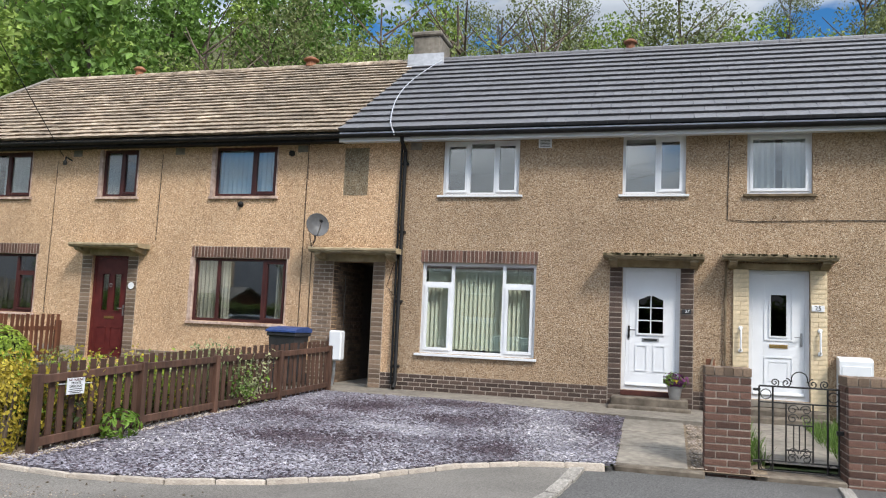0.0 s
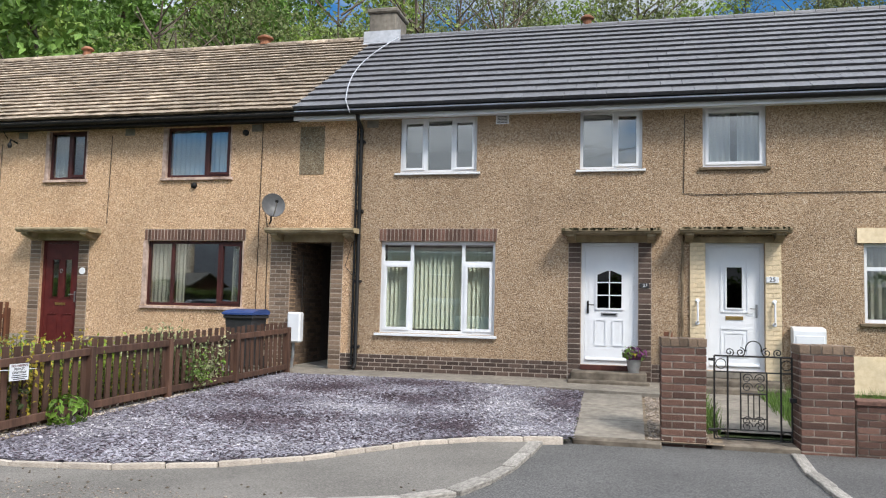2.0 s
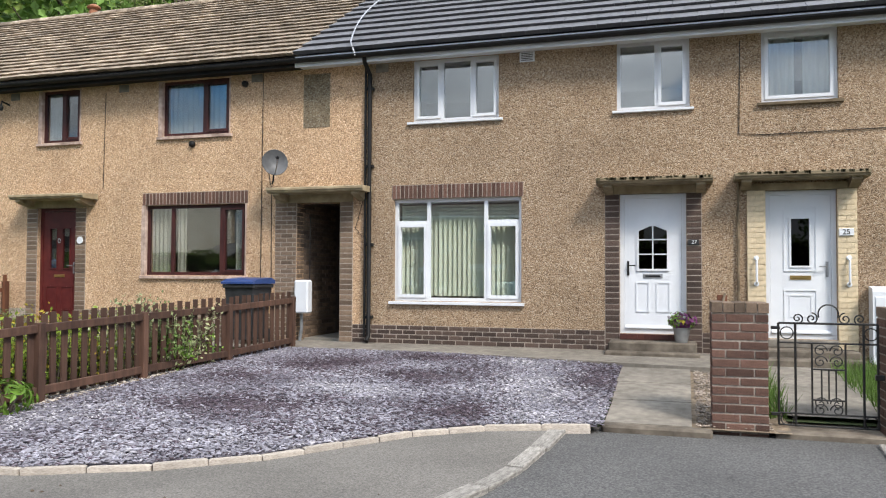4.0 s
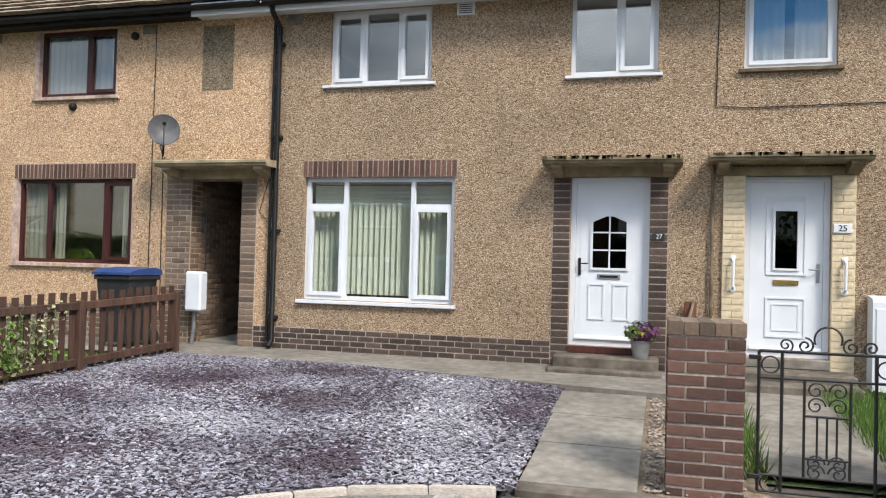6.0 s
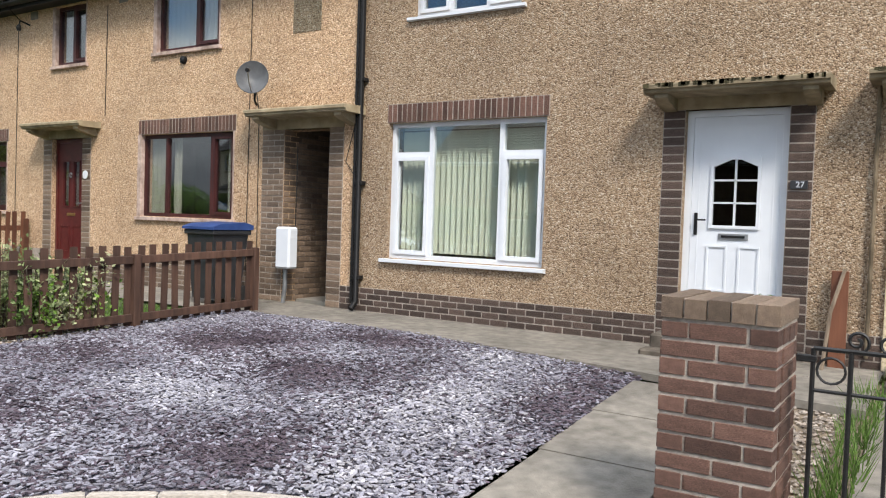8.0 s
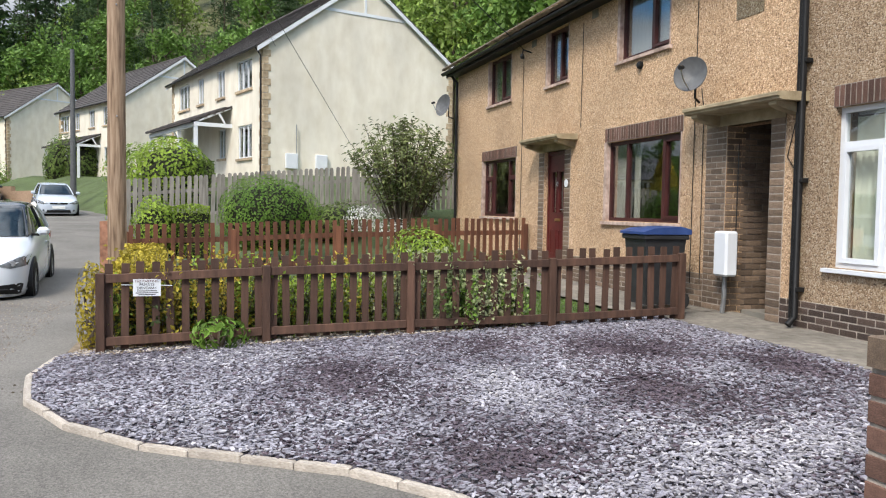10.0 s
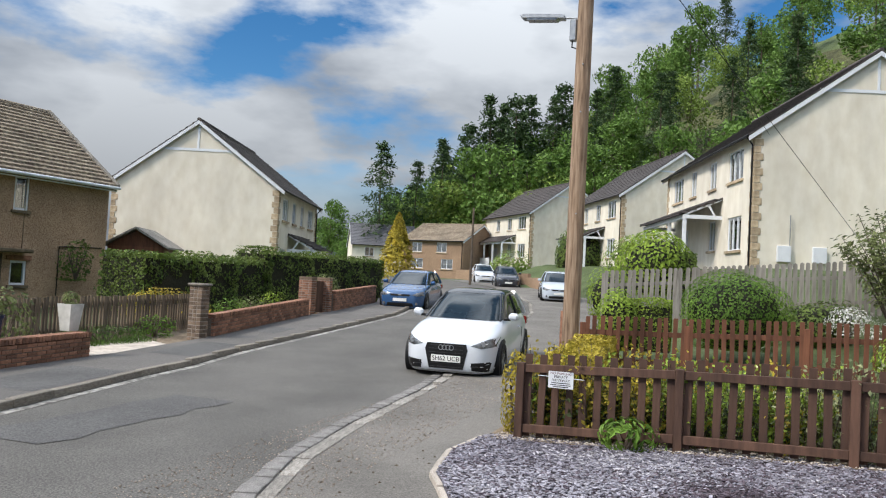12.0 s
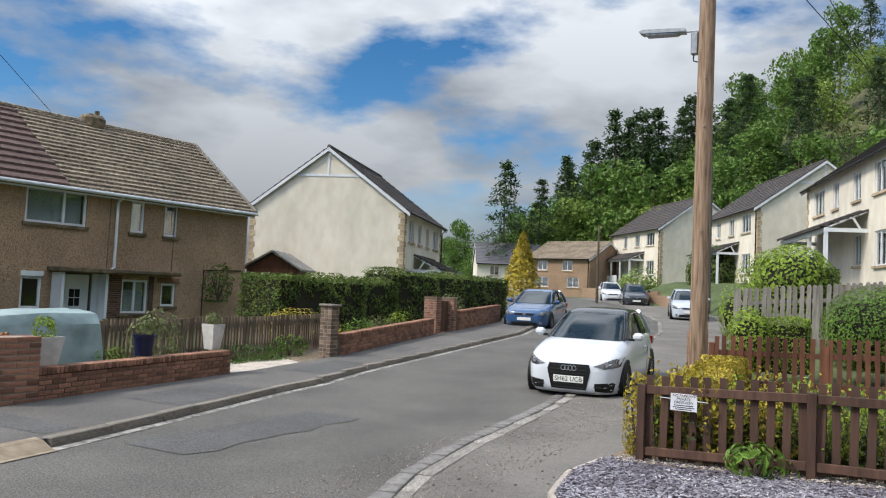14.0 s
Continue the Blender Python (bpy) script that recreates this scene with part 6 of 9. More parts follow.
# house across the road with its gable to the walk
ax = Vector((-0.95, -0.30)).normalized()
house("cream_house", pose(-30.2 + ax.x * 9.6, -25.0 + ax.y * 9.6, 0, 0, 0, 180 + 17.5), 9.6, 8.0, 0.2, 5.45, 2.95, M_CREAM, M_DARK_TILE,
      [(-8.6, -7.4, 3.9, 5.0, 3), (-6.4, -5.6, 3.9, 5.0, 2), (-4.4, -3.6, 3.9, 5.0, 2), (-2.4, -1.0, 3.9, 5.0, 3), (-8.7, -7.5, 1.2, 2.5, 3)], "cream gabled house behind a tall hedge", porch=(-7.2, -3.0, 2.6, 1.4))
house("brick_house", pose(-73.6, -29.4, 0, 0, 0, 78), 7.5, 8.0, 0.6, 5.6, 1.9, M_FARBRICK, M_LH_TILE, [(-3.2, -2.0, 4.3, 5.3, 2), (-6.2, -5.0, 4.3, 5.3, 2), (-2.6, -1.2, 2.6, 3.6, 2), (-6.4, -4.8, 2.6, 3.6, 2)], "brown brick terrace house at the road end", quoins=False, gable_trim=False)
house("white_house", pose(-77.5, -36.0, 0, 0, 0, 120), 7.0, 6.0, 0.6, 5.0, 2.2, M_CREAM, M_SLATE_ROOF, [(-3.0, -2.0, 3.6, 4.6, 2), (-5.6, -4.6, 3.6, 4.6, 2)], "small white house with a blue-grey roof", quoins=False, gable_trim=False)
for x0 in (0.9, 2.2):
    b = thing("meter_box", (0, 0, 0), "white meter box on a cream gable", "meter box", "gable meter boxes")
    part("case", bx(0.01, 0.14, x0, x0 + 0.5, 2.75, 3.35, 0.01), M_UPVC, b)
    b.matrix_basis = pose(-29, -4.08, 0, 0, 0, 16.9)
ae = thing("gable_aerial", (0, 0, 0), "thin grey aerial pole on a gable", "aerial")
part("mast", tube(bmesh.new(), [(0.1, 1.35, 2.7), (0.1, 1.35, 4.5)], 0.02, 6), M_METAL, ae)
ae.matrix_basis = pose(-29, -4.08, 0, 0, 0, 16.9)

# old pebbledashed pair across the road
LH = pose(-21.48, -27.055, 0, 0, 0, -7.0) @ Matrix.Diagonal((1, 1, 1, 1))
M_NET = mat("net_curtain", [(0.3, (0.55, 0.58, 0.58)), (0.7, (0.72, 0.75, 0.75))], scale=14, rough=0.9, bump=0.1, bump_scale=60, stretch=(1, 1, 0.1), big=0.2)
lh = thing("old_house", (0, 0, 0), "brown pebbledash house with a mossy tiled roof", "house")
LW = [("w", 6.8, 8.8, 3.02, 4.13, (7.55,), True), ("w", 10.95, 12.3, 2.94, 4.15, (11.6,), True), ("w", 4.65, 5.17, 3.0, 4.1, (), True), ("w", 3.28, 3.83, 2.98, 4.13, (), True),
      ("w", 10.92, 12.6, 0.0, 1.4, (), True), ("w", 8.12, 8.78, 0.33, 1.33, (), True), ("w", 4.33, 5.34, 0.2, 1.36, (4.83,), False), ("w", 3.19, 3.79, 0.46, 1.28, (), False)]
flip = lambda bm: bmesh.ops.scale(bm, vec=(1, -1, 1), verts=bm.verts) or bm
bm = holed_wall(bmesh.new(), 0, 20, 0, 0.28, -0.9, 4.3, [w[1:5] for w in LW] + [(6.45, 7.5, -0.5, 1.5)])
part("wall", flip(bm), M_DASH_OLD, lh)
bm = bmesh.new()
prism(bm, [(-0.28, -0.9), (-7.6, -0.9), (-7.6, 4.3), (-3.8, 7.05), (-0.28, 4.45)], 0, 0.28, "x")
box(bm, 0, 20, -7.88, -7.6, -0.9, 4.3)
part("gable_wall", bm, M_DASH_OLD, lh)
part("room_lining", bx(0.3, 19.7, -3.0, -2.9, -0.8, 4.2), M_ROOM, lh)
part("floor", bx(0.3, 19.7, -7.5, -0.3, 1.75, 1.95), M_ROOM, lh)
roof = part("roof", prism(bmesh.new(), [(0.30, 4.17), (-3.8, 7.13), (-3.8, 7.05), (0.30, 4.09)], -0.09, 20.1, "x"), M_LH_TILE, lh)
for k in range(18):
    d0, d1 = k / 18, min((k + 1.15) / 18, 1.0)
    P = lambda d, h: (0.35 - 4.15 * d, 4.2 + 3.0 * d + h)
    part("tile_course", prism(bmesh.new(), [P(d0, 0), P(d0, 0.115), P(d1, 0.03), P(d1, 0)], -0.1, 7.6, "x"), M_LH_TILE, roof)
plum_courses = []
for k in range(12):
    d0, d1 = k / 12, min((k + 1.12) / 12, 1.0)
    P = lambda d, h: (0.35 - 4.15 * d, 4.2 + 3.0 * d + h)
    plum_courses.append(prism(bmesh.new(), [P(d0, 0), P(d0, 0.12), P(d1, 0.03), P(d1, 0)], 7.61, 20.2, "x"))
M_PLUM = mat("plum_tile", [(0.3, (0.085, 0.050, 0.042)), (0.7, (0.14, 0.088, 0.075))], scale=6, rough=0.8, bump=0.3, bump_scale=30, island=0.1, big=0.2)
for course in plum_courses:
    part("tile_course", course, M_PLUM, roof, "newer plum-brown roof tiles")
part("back_slope", prism(bmesh.new(), [(-3.8, 7.2), (-3.8, 7.1), (-8.0, 4.15), (-8.0, 4.25)], -0.1, 20.2, "x"), M_LH_TILE, roof)
part("ridge", tube(bmesh.new(), [(-0.12, -3.8, 7.22), (20.2, -3.8, 7.22)], 0.12, 8), M_LH_TILE, roof)
part("verge", prism(bmesh.new(), [(0.38, 4.24), (-3.8, 7.27), (-3.8, 7.36), (0.38, 4.32)], -0.16, 0.02, "x"), M_CONCRETE, roof, "pale mortar verge")
part("gutter", tube(bmesh.new(), [(-0.15, 0.40, 4.18), (20, 0.40, 4.18)], 0.06, 8), M_UPVC, lh, "white gutter")
part("fascia", bx(-0.1, 20, 0.26, 0.29, 4.05, 4.2), M_UPVC, lh)
part("drainpipe", tube(bmesh.new(), [(5.75, 0.36, 4.15), (5.75, 0.10, 3.95), (5.75, 0.10, 1.75), (6.2, 0.10, 1.35), (6.2, 0.10, -0.6)], 0.05, 8), M_UPVC, lh, "white downpipe")
for _, x0, x1, z0, z1, mull, _s in LW:
    bm = bmesh.new()
    frame_bars(bm, x0, x1, z0, z1, 0.075, -0.12, -0.04)
    for s in mull:
        box(bm, s - 0.04, s + 0.04, -0.12, -0.04, z0 + 0.07, z1 - 0.07)
    w = part("window", bm, M_UPVC, lh)
    p = part("pane", bx(x0 + 0.06, x1 - 0.06, -0.09, -0.084, z0 + 0.06, z1 - 0.06), M_GLASS, w)
    p.visible_shadow = False
    part("sill", bx(x0 - 0.08, x1 + 0.08, -0.05, 0.07, z0 - 0.10, z0 - 0.005), M_CONC_DARK, w)
for x0, x1 in ((6.9, 8.7), (4.4, 5.3), (11.0, 12.2)):
    part("curtain", bx(x0, x0 + 0.3, -0.3, -0.25, 3.1 if x0 != 4.4 else 0.3, 4.1 if x0 != 4.4 else 1.3), M_CURTAIN, lh)
for x0, x1, z0, z1 in ((6.9, 8.7, 3.08, 4.08), (4.7, 5.12, 3.05, 4.05), (4.4, 5.28, 0.25, 1.0), (11.0, 12.5, 0.06, 1.3)):
    part("net_curtain", bx(x0, x1, -0.215, -0.205, z0, z1), M_NET, lh, "pale net curtain")
dr = part("front_door", bx(6.5, 7.45, -0.14, -0.08, -0.5, 1.45), M_UPVC, lh, "white front door")
for q in range(2):
    for z0, z1 in ((0.42, 0.68), (0.71, 0.97)):
        part("door_light", bx(6.80 + q * 0.19, 6.97 + q * 0.19, -0.078, -0.07, z0, z1), M_BLACK, dr, "dark glazed light")
part("flue", lathe(bmesh.new(), [(.19, 0), (.19, .10), (.12, .16), (.001, .17)], seg=16), M_TERRA, lh, "rusty round flue cowl").matrix_basis = pose(10.15, 0.0, 0.95, -90, 0, 0)
part("flue_hood", bx(9.85, 10.45, 0.0, 0.12, 1.25, 1.30), M_CONC_DARK, lh)
for x_ in (3.0, 5.55):
    part("seam", tube(bmesh.new(), [(x_ + 0.4, 0.012, 4.1), (x_ + 0.42, 0.012, 1.7)], 0.012, 4), M_CONC_DARK, lh)
part("porch_side", bx(7.72, 7.82, 0.02, 0.62, -0.5, 1.5), M_UPVC, lh, "white porch side panel")
part("porch_side", bx(6.12, 6.22, 0.02, 0.45, -0.5, 1.5), M_UPVC, lh, "white porch side panel")
part("brick_surround", bx(4.12, 4.30, 0.0, 0.05, -0.5, 1.5), M_BRICK_DARK, lh)
part("brick_lintel", bx(3.05, 3.95, 0.0, 0.05, 1.30, 1.46), M_BRICK_RED, lh)
part("door_frame", bx(6.2, 6.45, -0.10, 0.02, -0.5, 1.5), M_UPVC, lh)
part("door_frame", bx(7.5, 7.8, -0.10, 0.02, -0.5, 1.5), M_UPVC, lh)
part("canopy", bx(5.95, 8.0, 0.0, 0.8, 1.52, 1.68, 0.03), M_CONC_DARK, lh)
part("canopy", bx(3.3, 5.9, 0.0, 0.5, 1.55, 1.68, 0.03), M_CONC_DARK, lh)
part("blind_box", bx(10.85, 12.7, 0.002, 0.06, 1.42, 1.68), M_UPVC, lh, "white board over the window")
part("blind_box", bx(8.1, 8.8, 0.002, 0.05, 1.34, 1.5), M_UPVC, lh)
brick_panel(lh, U_BROWN, 5.34, 5.9, -0.5, 1.5, 0.0, m=Matrix.Rotation(math.pi, 4, "Z") @ Matrix.Translation((-11.24, 0, 0)))
part("trellis_cable", tube(bmesh.new(), [(2.0, 0.03, 0.1), (2.0, 0.03, 1.85), (0.2, 0.03, 1.9)], 0.02, 5), M_BLACK, lh)
part("chimney", bx(4.15, 5.0, -4.35, -3.5, 6.8, 7.60, 0.17), M_CONC_DARK, lh)
part("chimney_pot", tube(bmesh.new(), [(4.4, -3.9, 7.55), (4.4, -3.9, 7.78)], 0.09, 10), M_CONC_DARK, lh)
lh.matrix_basis = LH
shed = thing("garden_shed", (-25, -27.8, 0), "small red-brown timber shed with a felt roof", "shed")
part("wall", bx(-26.5, -23.6, -28.9, -26.7, -0.2, 2.0), M_FENCE_RED, shed)
part("gable", prism(bmesh.new(), [(-28.9, 2.0), (-26.7, 2.0), (-27.8, 2.65)], -26.5, -23.6, "x"), M_FENCE_RED, shed)
part("roof", prism(bmesh.new(), [(-29.1, 1.95), (-27.8, 2.70), (-26.5, 1.95), (-26.5, 2.03), (-27.8, 2.80), (-29.1, 2.03)], -26.7, -23.4, "x"), M_FENCE_GREY, shed)
shed.matrix_basis = pose(-25.0, -28.2, 0.1, 0, 0, 26)


# ---- vehicles ----
def paint(name, c):
    return mat(name, [(0.3, c), (0.7, tuple(v * 1.05 for v in c))], scale=2, rough=0.25, bump=0, big=0.05, coat=0.8, spec=0.5)


P_WHITE, P_BLUE, P_SILVER, P_DARK = paint("white_paint", (0.64, 0.675, 0.72)), paint("blue_paint", (0.030, 0.085, 0.20)), paint("silver_paint", (0.48, 0.53, 0.60)), paint("dark_paint", (0.025, 0.028, 0.038))
P_BLACK = paint("black_paint", (0.008, 0.008, 0.009))
M_TYRE = mat("tyre_rubber", [(0.3, (0.012, 0.012, 0.012)), (0.7, (0.025, 0.025, 0.025))], scale=20, rough=0.85, bump=0.3, bump_scale=60, big=0.2)
M_LAMP = mat("lamp_lens", [(0.3, (0.035, 0.038, 0.042)), (0.7, (0.22, 0.235, 0.25))], scale=9, rough=0.12, bump=0, big=0, coat=1.0)
M_PLATE = mat("plate_white", [(0.3, (0.74, 0.74, 0.70)), (0.7, (0.80, 0.80, 0.77))], scale=6, rough=0.4, bump=0, big=0.05)


def between(table, v):
    """Smoothly read a small table of (place, value)."""
    for (a, p), (b, q) in zip(table, table[1:]):
        if v <= b:
            u = max(0.0, min(1.0, (v - a) / (b - a)))
            return p + (q - p) * u
    return table[-1][1]


NOSE = [(.12, 1.88), (.18, 1.945), (.30, 1.965), (.48, 1.975), (.60, 1.96), (.68, 1.90), (.74, 1.78), (.80, 1.56), (.86, 1.26), (.91, .96), (.95, .72)]
TAIL = [(.12, -1.80), (.20, -1.92), (.40, -1.965), (.62, -1.97), (.80, -1.95), (.92, -1.90), (.95, -1.88)]
GIRTH = [(.12, .80), (.20, .845), (.34, .865), (.55, .87), (.70, .858), (.80, .835), (.88, .80), (.93, .765), (.95, .75)]
SCREEN = [(.93, .90), (1.05, .66), (1.20, .36), (1.32, .10), (1.37, -.06), (1.405, -.26), (1.42, -.5)]
HATCH = [(.93, -1.88), (1.05, -1.79), (1.20, -1.66), (1.32, -1.48), (1.37, -1.30), (1.405, -1.0), (1.42, -.7)]
CABIN = [(.93, .755), (1.05, .715), (1.20, .655), (1.32, .60), (1.37, .565), (1.405, .47), (1.42, .30)]


def hull(bm, levels, fore, aft, girth, power, k, n=52, cap=True):
    """Stack rounded outlines, one for each height, into a closed shell."""
    rings = []
    for z in levels:
        xf, xr, w = between(fore, z), between(aft, z), between(girth, z)
        mid, ring = (xf + xr) / 2, []
        for i in range(n):
            t = 2 * math.pi * (i + 0.5) / n
            c, d = math.cos(t), math.sin(t)
            ring.append(bm.verts.new(((mid + (xf - xr) / 2 * math.copysign(abs(c) ** (2 / power), c)) * k[0], w * math.copysign(abs(d) ** (2 / power), d) * k[1], z * k[2])))
        rings.append(ring)
    faces = []
    for a, b in zip(rings, rings[1:]):
        faces.append([bm.faces.new((a[i], a[(i + 1) % n], b[(i + 1) % n], b[i])) for i in range(n)])
    if cap:
        bm.faces.new(rings[0][::-1])
        bm.faces.new(rings[-1])
    return faces


def car(name, place, length, width, height, body_paint, roof_paint, label, plate="", sporty=False):
    """A hatchback, nose to +x: hull of stacked outlines, glazed cabin with pillars, wheels, lamps, grille, plate, mirrors."""
    root = thing(name, (0, 0, 0), label, "car", "parked cars")
    k = kx, ky, kz = length / 3.95, width / 1.74, height / 1.42
    POWER = 5.0
    def skin(y, z):
        """How far forward the nose reaches at a side distance and height."""
        xf, xr, w = between(NOSE, z), between(TAIL, z), between(GIRTH, z)
        return (xf + xr) / 2 + (xf - xr) / 2 * max(0.0, 1 - (min(abs(y), w * .998) / w) ** POWER) ** (1 / POWER)
    def plate_on(name_, outline, material, proud, label_="", depth=.05, cuts=3):
        """A lamp, vent or grille of the given (y, z) outline lying on the nose."""
        b2 = bmesh.new()
        pts = []
        for (ya, za), (yb, zb) in zip(outline, outline[1:] + outline[:1]):
            pts += [(ya + (yb - ya) * q / cuts, za + (zb - za) * q / cuts) for q in range(cuts)]
        cy, cz = sum(p[0] for p in pts) / len(pts), sum(p[1] for p in pts) / len(pts)
        loops = []
        for f in (1.0, .66, .33):
            loops.append([b2.verts.new(((skin(cy + (y - cy) * f, cz + (z - cz) * f) + proud) * kx, (cy + (y - cy) * f) * ky, (cz + (z - cz) * f) * kz)) for y, z in pts])
        back = [b2.verts.new((v.co.x - depth, v.co.y, v.co.z)) for v in loops[0]]
        m = len(pts)
        for a, b in ((back, loops[0]), (loops[0], loops[1]), (loops[1], loops[2])):
            for i in range(m):
                b2.faces.new((a[i], a[(i + 1) % m], b[(i + 1) % m], b[i]))
        b2.faces.new(loops[2])
        return part(name_, b2, material, root, label_, smooth=True)
    bm = bmesh.new()
    hull(bm, [.12, .15, .20, .26, .32, .40, .48, .55, .61, .65, .69, .72, .75, .78, .81, .84, .87, .90, .93, .95], NOSE, TAIL, GIRTH, POWER, k)
    part("body", bm, body_paint, root, smooth=True)
    # glass all round the cabin, divided by the way each face looks
    bm = bmesh.new()
    hull(bm, [.93, .98, 1.05, 1.12, 1.20, 1.26, 1.32, 1.35], SCREEN, HATCH, CABIN, 6.0, k, cap=False)
    bmesh.ops.recalc_face_normals(bm, faces=bm.faces)
    groups = {}
    for f in bm.faces:
        c = f.calc_center_median()
        u = c.x / kx
        f0, r0 = between(SCREEN, c.z / kz), between(HATCH, c.z / kz)
        key = "windscreen" if u > f0 - .13 else "rear_window" if u < r0 + .13 else "side_window_near" if c.y > 0 else "side_window_off"
        groups.setdefault(key, []).append([v.co.copy() for v in f.verts])
    bm.free()
    for key, quads in groups.items():
        b2 = bmesh.new()
        for q in quads:
            b2.faces.new([b2.verts.new(p) for p in q])
        bmesh.ops.remove_doubles(b2, verts=b2.verts, dist=.0005)
        part("side_window" if key.startswith("side") else key, b2, M_CARLIGHTGLASS, root, smooth=True)
    bm = bmesh.new()
    hull(bm, [1.335, 1.35, 1.365, 1.38, 1.395, 1.408, 1.42], SCREEN, HATCH, [(z, w + .006) for z, w in CABIN], 6.0, k)
    part("roof", bm, roof_paint, root, smooth=True)
    def rail(s, x_of, zs, r, material):
        return tube(bmesh.new(), [(x_of(z) * kx, s * (between(CABIN, z) * y_of(z)) * ky, z * kz) for z in zs], r, 6)
    for s in (-1, 1):
        y_of = lambda z: .935
        part("windscreen_pillar", rail(s, lambda z: between(SCREEN, z) - .07, (.93, 1.05, 1.2, 1.34), .024, roof_paint), roof_paint, root, smooth=True)
        part("rear_pillar", rail(s, lambda z: between(HATCH, z) + .10, (.93, 1.05, 1.2, 1.34), .06, body_paint), body_paint, root, smooth=True)
        y_of = lambda z: 1.0
        part("centre_pillar", rail(s, lambda z: -.62, (.93, 1.05, 1.2, 1.34), .03, M_BLACK), M_BLACK, root)
        m_ = part("door_mirror", bx(.56 * kx, .70 * kx, s * .92 * ky - .095, s * .92 * ky + .095, .93 * kz, 1.06 * kz, .045), body_paint, root, smooth=True)
        part("mirror_arm", bx(.60 * kx, .66 * kx, s * .80 * ky - .06, s * .80 * ky + .06, .92 * kz, .96 * kz), M_BLACK, m_)
        part("door_handle", bx(-.50 * kx, -.30 * kx, s * .862 * ky - .012, s * .862 * ky + .016, .74 * kz, .77 * kz, .006), body_paint, root)
        part("door_seam", bx(-.66 * kx, -.655 * kx, s * .868 * ky - .004, s * .868 * ky + .004, .22 * kz, .74 * kz), M_BLACK, root)
        part("tail_light", bx(-1.96 * kx, -1.78 * kx, s * .70 * ky - .08, s * .70 * ky + .08, .70 * kz, .86 * kz, .02), M_TAIL, root)
        lamp_ = [(s * .42, .575), (s * .60, .535), (s * .80, .560), (s * .825, .70), (s * .70, .685)]
        head = plate_on("headlight", lamp_ if s > 0 else lamp_[::-1], M_LAMP, .006, "clear headlight", cuts=4)
        eye_ = part("lamp_bowl", lathe(bmesh.new(), [(.045, 0), (.05, .012), (.03, .016), (.001, .010)], seg=12), M_METAL, head)
        eye_.matrix_basis = pose((skin(.62, .61) + .004) * kx, s * .62 * ky, .61 * kz, 0, 90, 0)
        if sporty:
            gap_ = [(s * .45, .175), (s * .76, .145), (s * .805, .325), (s * .44, .30)]
            vent = plate_on("air_intake", gap_ if s > 0 else gap_[::-1], M_BLACK, .006, cuts=4)
            part("intake_bar", bx((skin(.5, .25)) * kx, (skin(.5, .25) + .014) * kx, s * .50 * ky - .07, s * .50 * ky + .07, .235 * kz, .25 * kz), M_BIN, vent)
        else:
            part("fog_lamp", lathe(bmesh.new(), [(.05, 0), (.05, .02), (.001, .025)], seg=12), M_LAMP, root).matrix_basis = pose(skin(.6, .27) * kx, s * .60 * ky, .27 * kz, 0, 90, 0)
    if sporty:
        grille = plate_on("grille", [(-.30, .185), (.30, .185), (.375, .50), (.345, .595), (-.345, .595), (-.375, .50)], M_BLACK, .010, "black grille", cuts=4)
        for q in range(7):
            z = .21 + q * .058
            part("grille_bar", bx((skin(0, z) + .004) * kx, (skin(0, z) + .016) * kx, -.30 * ky, .30 * ky, z * kz, (z + .008) * kz), M_BIN, grille)
        plate_on("splitter", [(-.62, .128), (.62, .128), (.56, .150), (-.56, .150)], M_METAL, .01, "grey lower lip", cuts=6)
        pz = .35
        for q in range(4):
            part("badge_ring", tube(bmesh.new(), [((skin(0, .53) + .02) * kx, -.093 + q * .062 + .04 * math.cos(t), .53 * kz + .04 * math.sin(t)) for t in [2 * math.pi * w_ / 14 for w_ in range(15)]], .006, 5), M_METAL, grille, "chrome ring")
    else:
        grille = plate_on("grille", [(-.34, .53), (.34, .53), (.38, .60), (-.38, .60)], M_BLACK, .008, "slim dark grille", cuts=4)
        plate_on("lower_grille", [(-.50, .17), (.50, .17), (.46, .29), (-.46, .29)], M_BLACK, .008, "dark lower grille", cuts=4)
        part("badge", bx((skin(0, .57) + .006) * kx, (skin(0, .57) + .02) * kx, -.06, .06, .55 * kz, .585 * kz, .008), M_METAL, grille, "chrome badge")
        pz = .40
    px_ = (skin(0, pz) + .012) * kx
    pl = part("number_plate", bx(px_, px_ + .012, -.26, .26, pz * kz - .057, pz * kz + .057, .004), M_PLATE, root, "white number plate")
    if plate:
        words(plate, .108, M_BLACK, pose(px_ + .014, 0, pz * kz, 90, 0, 90), parent=pl, name="plate_lettering")
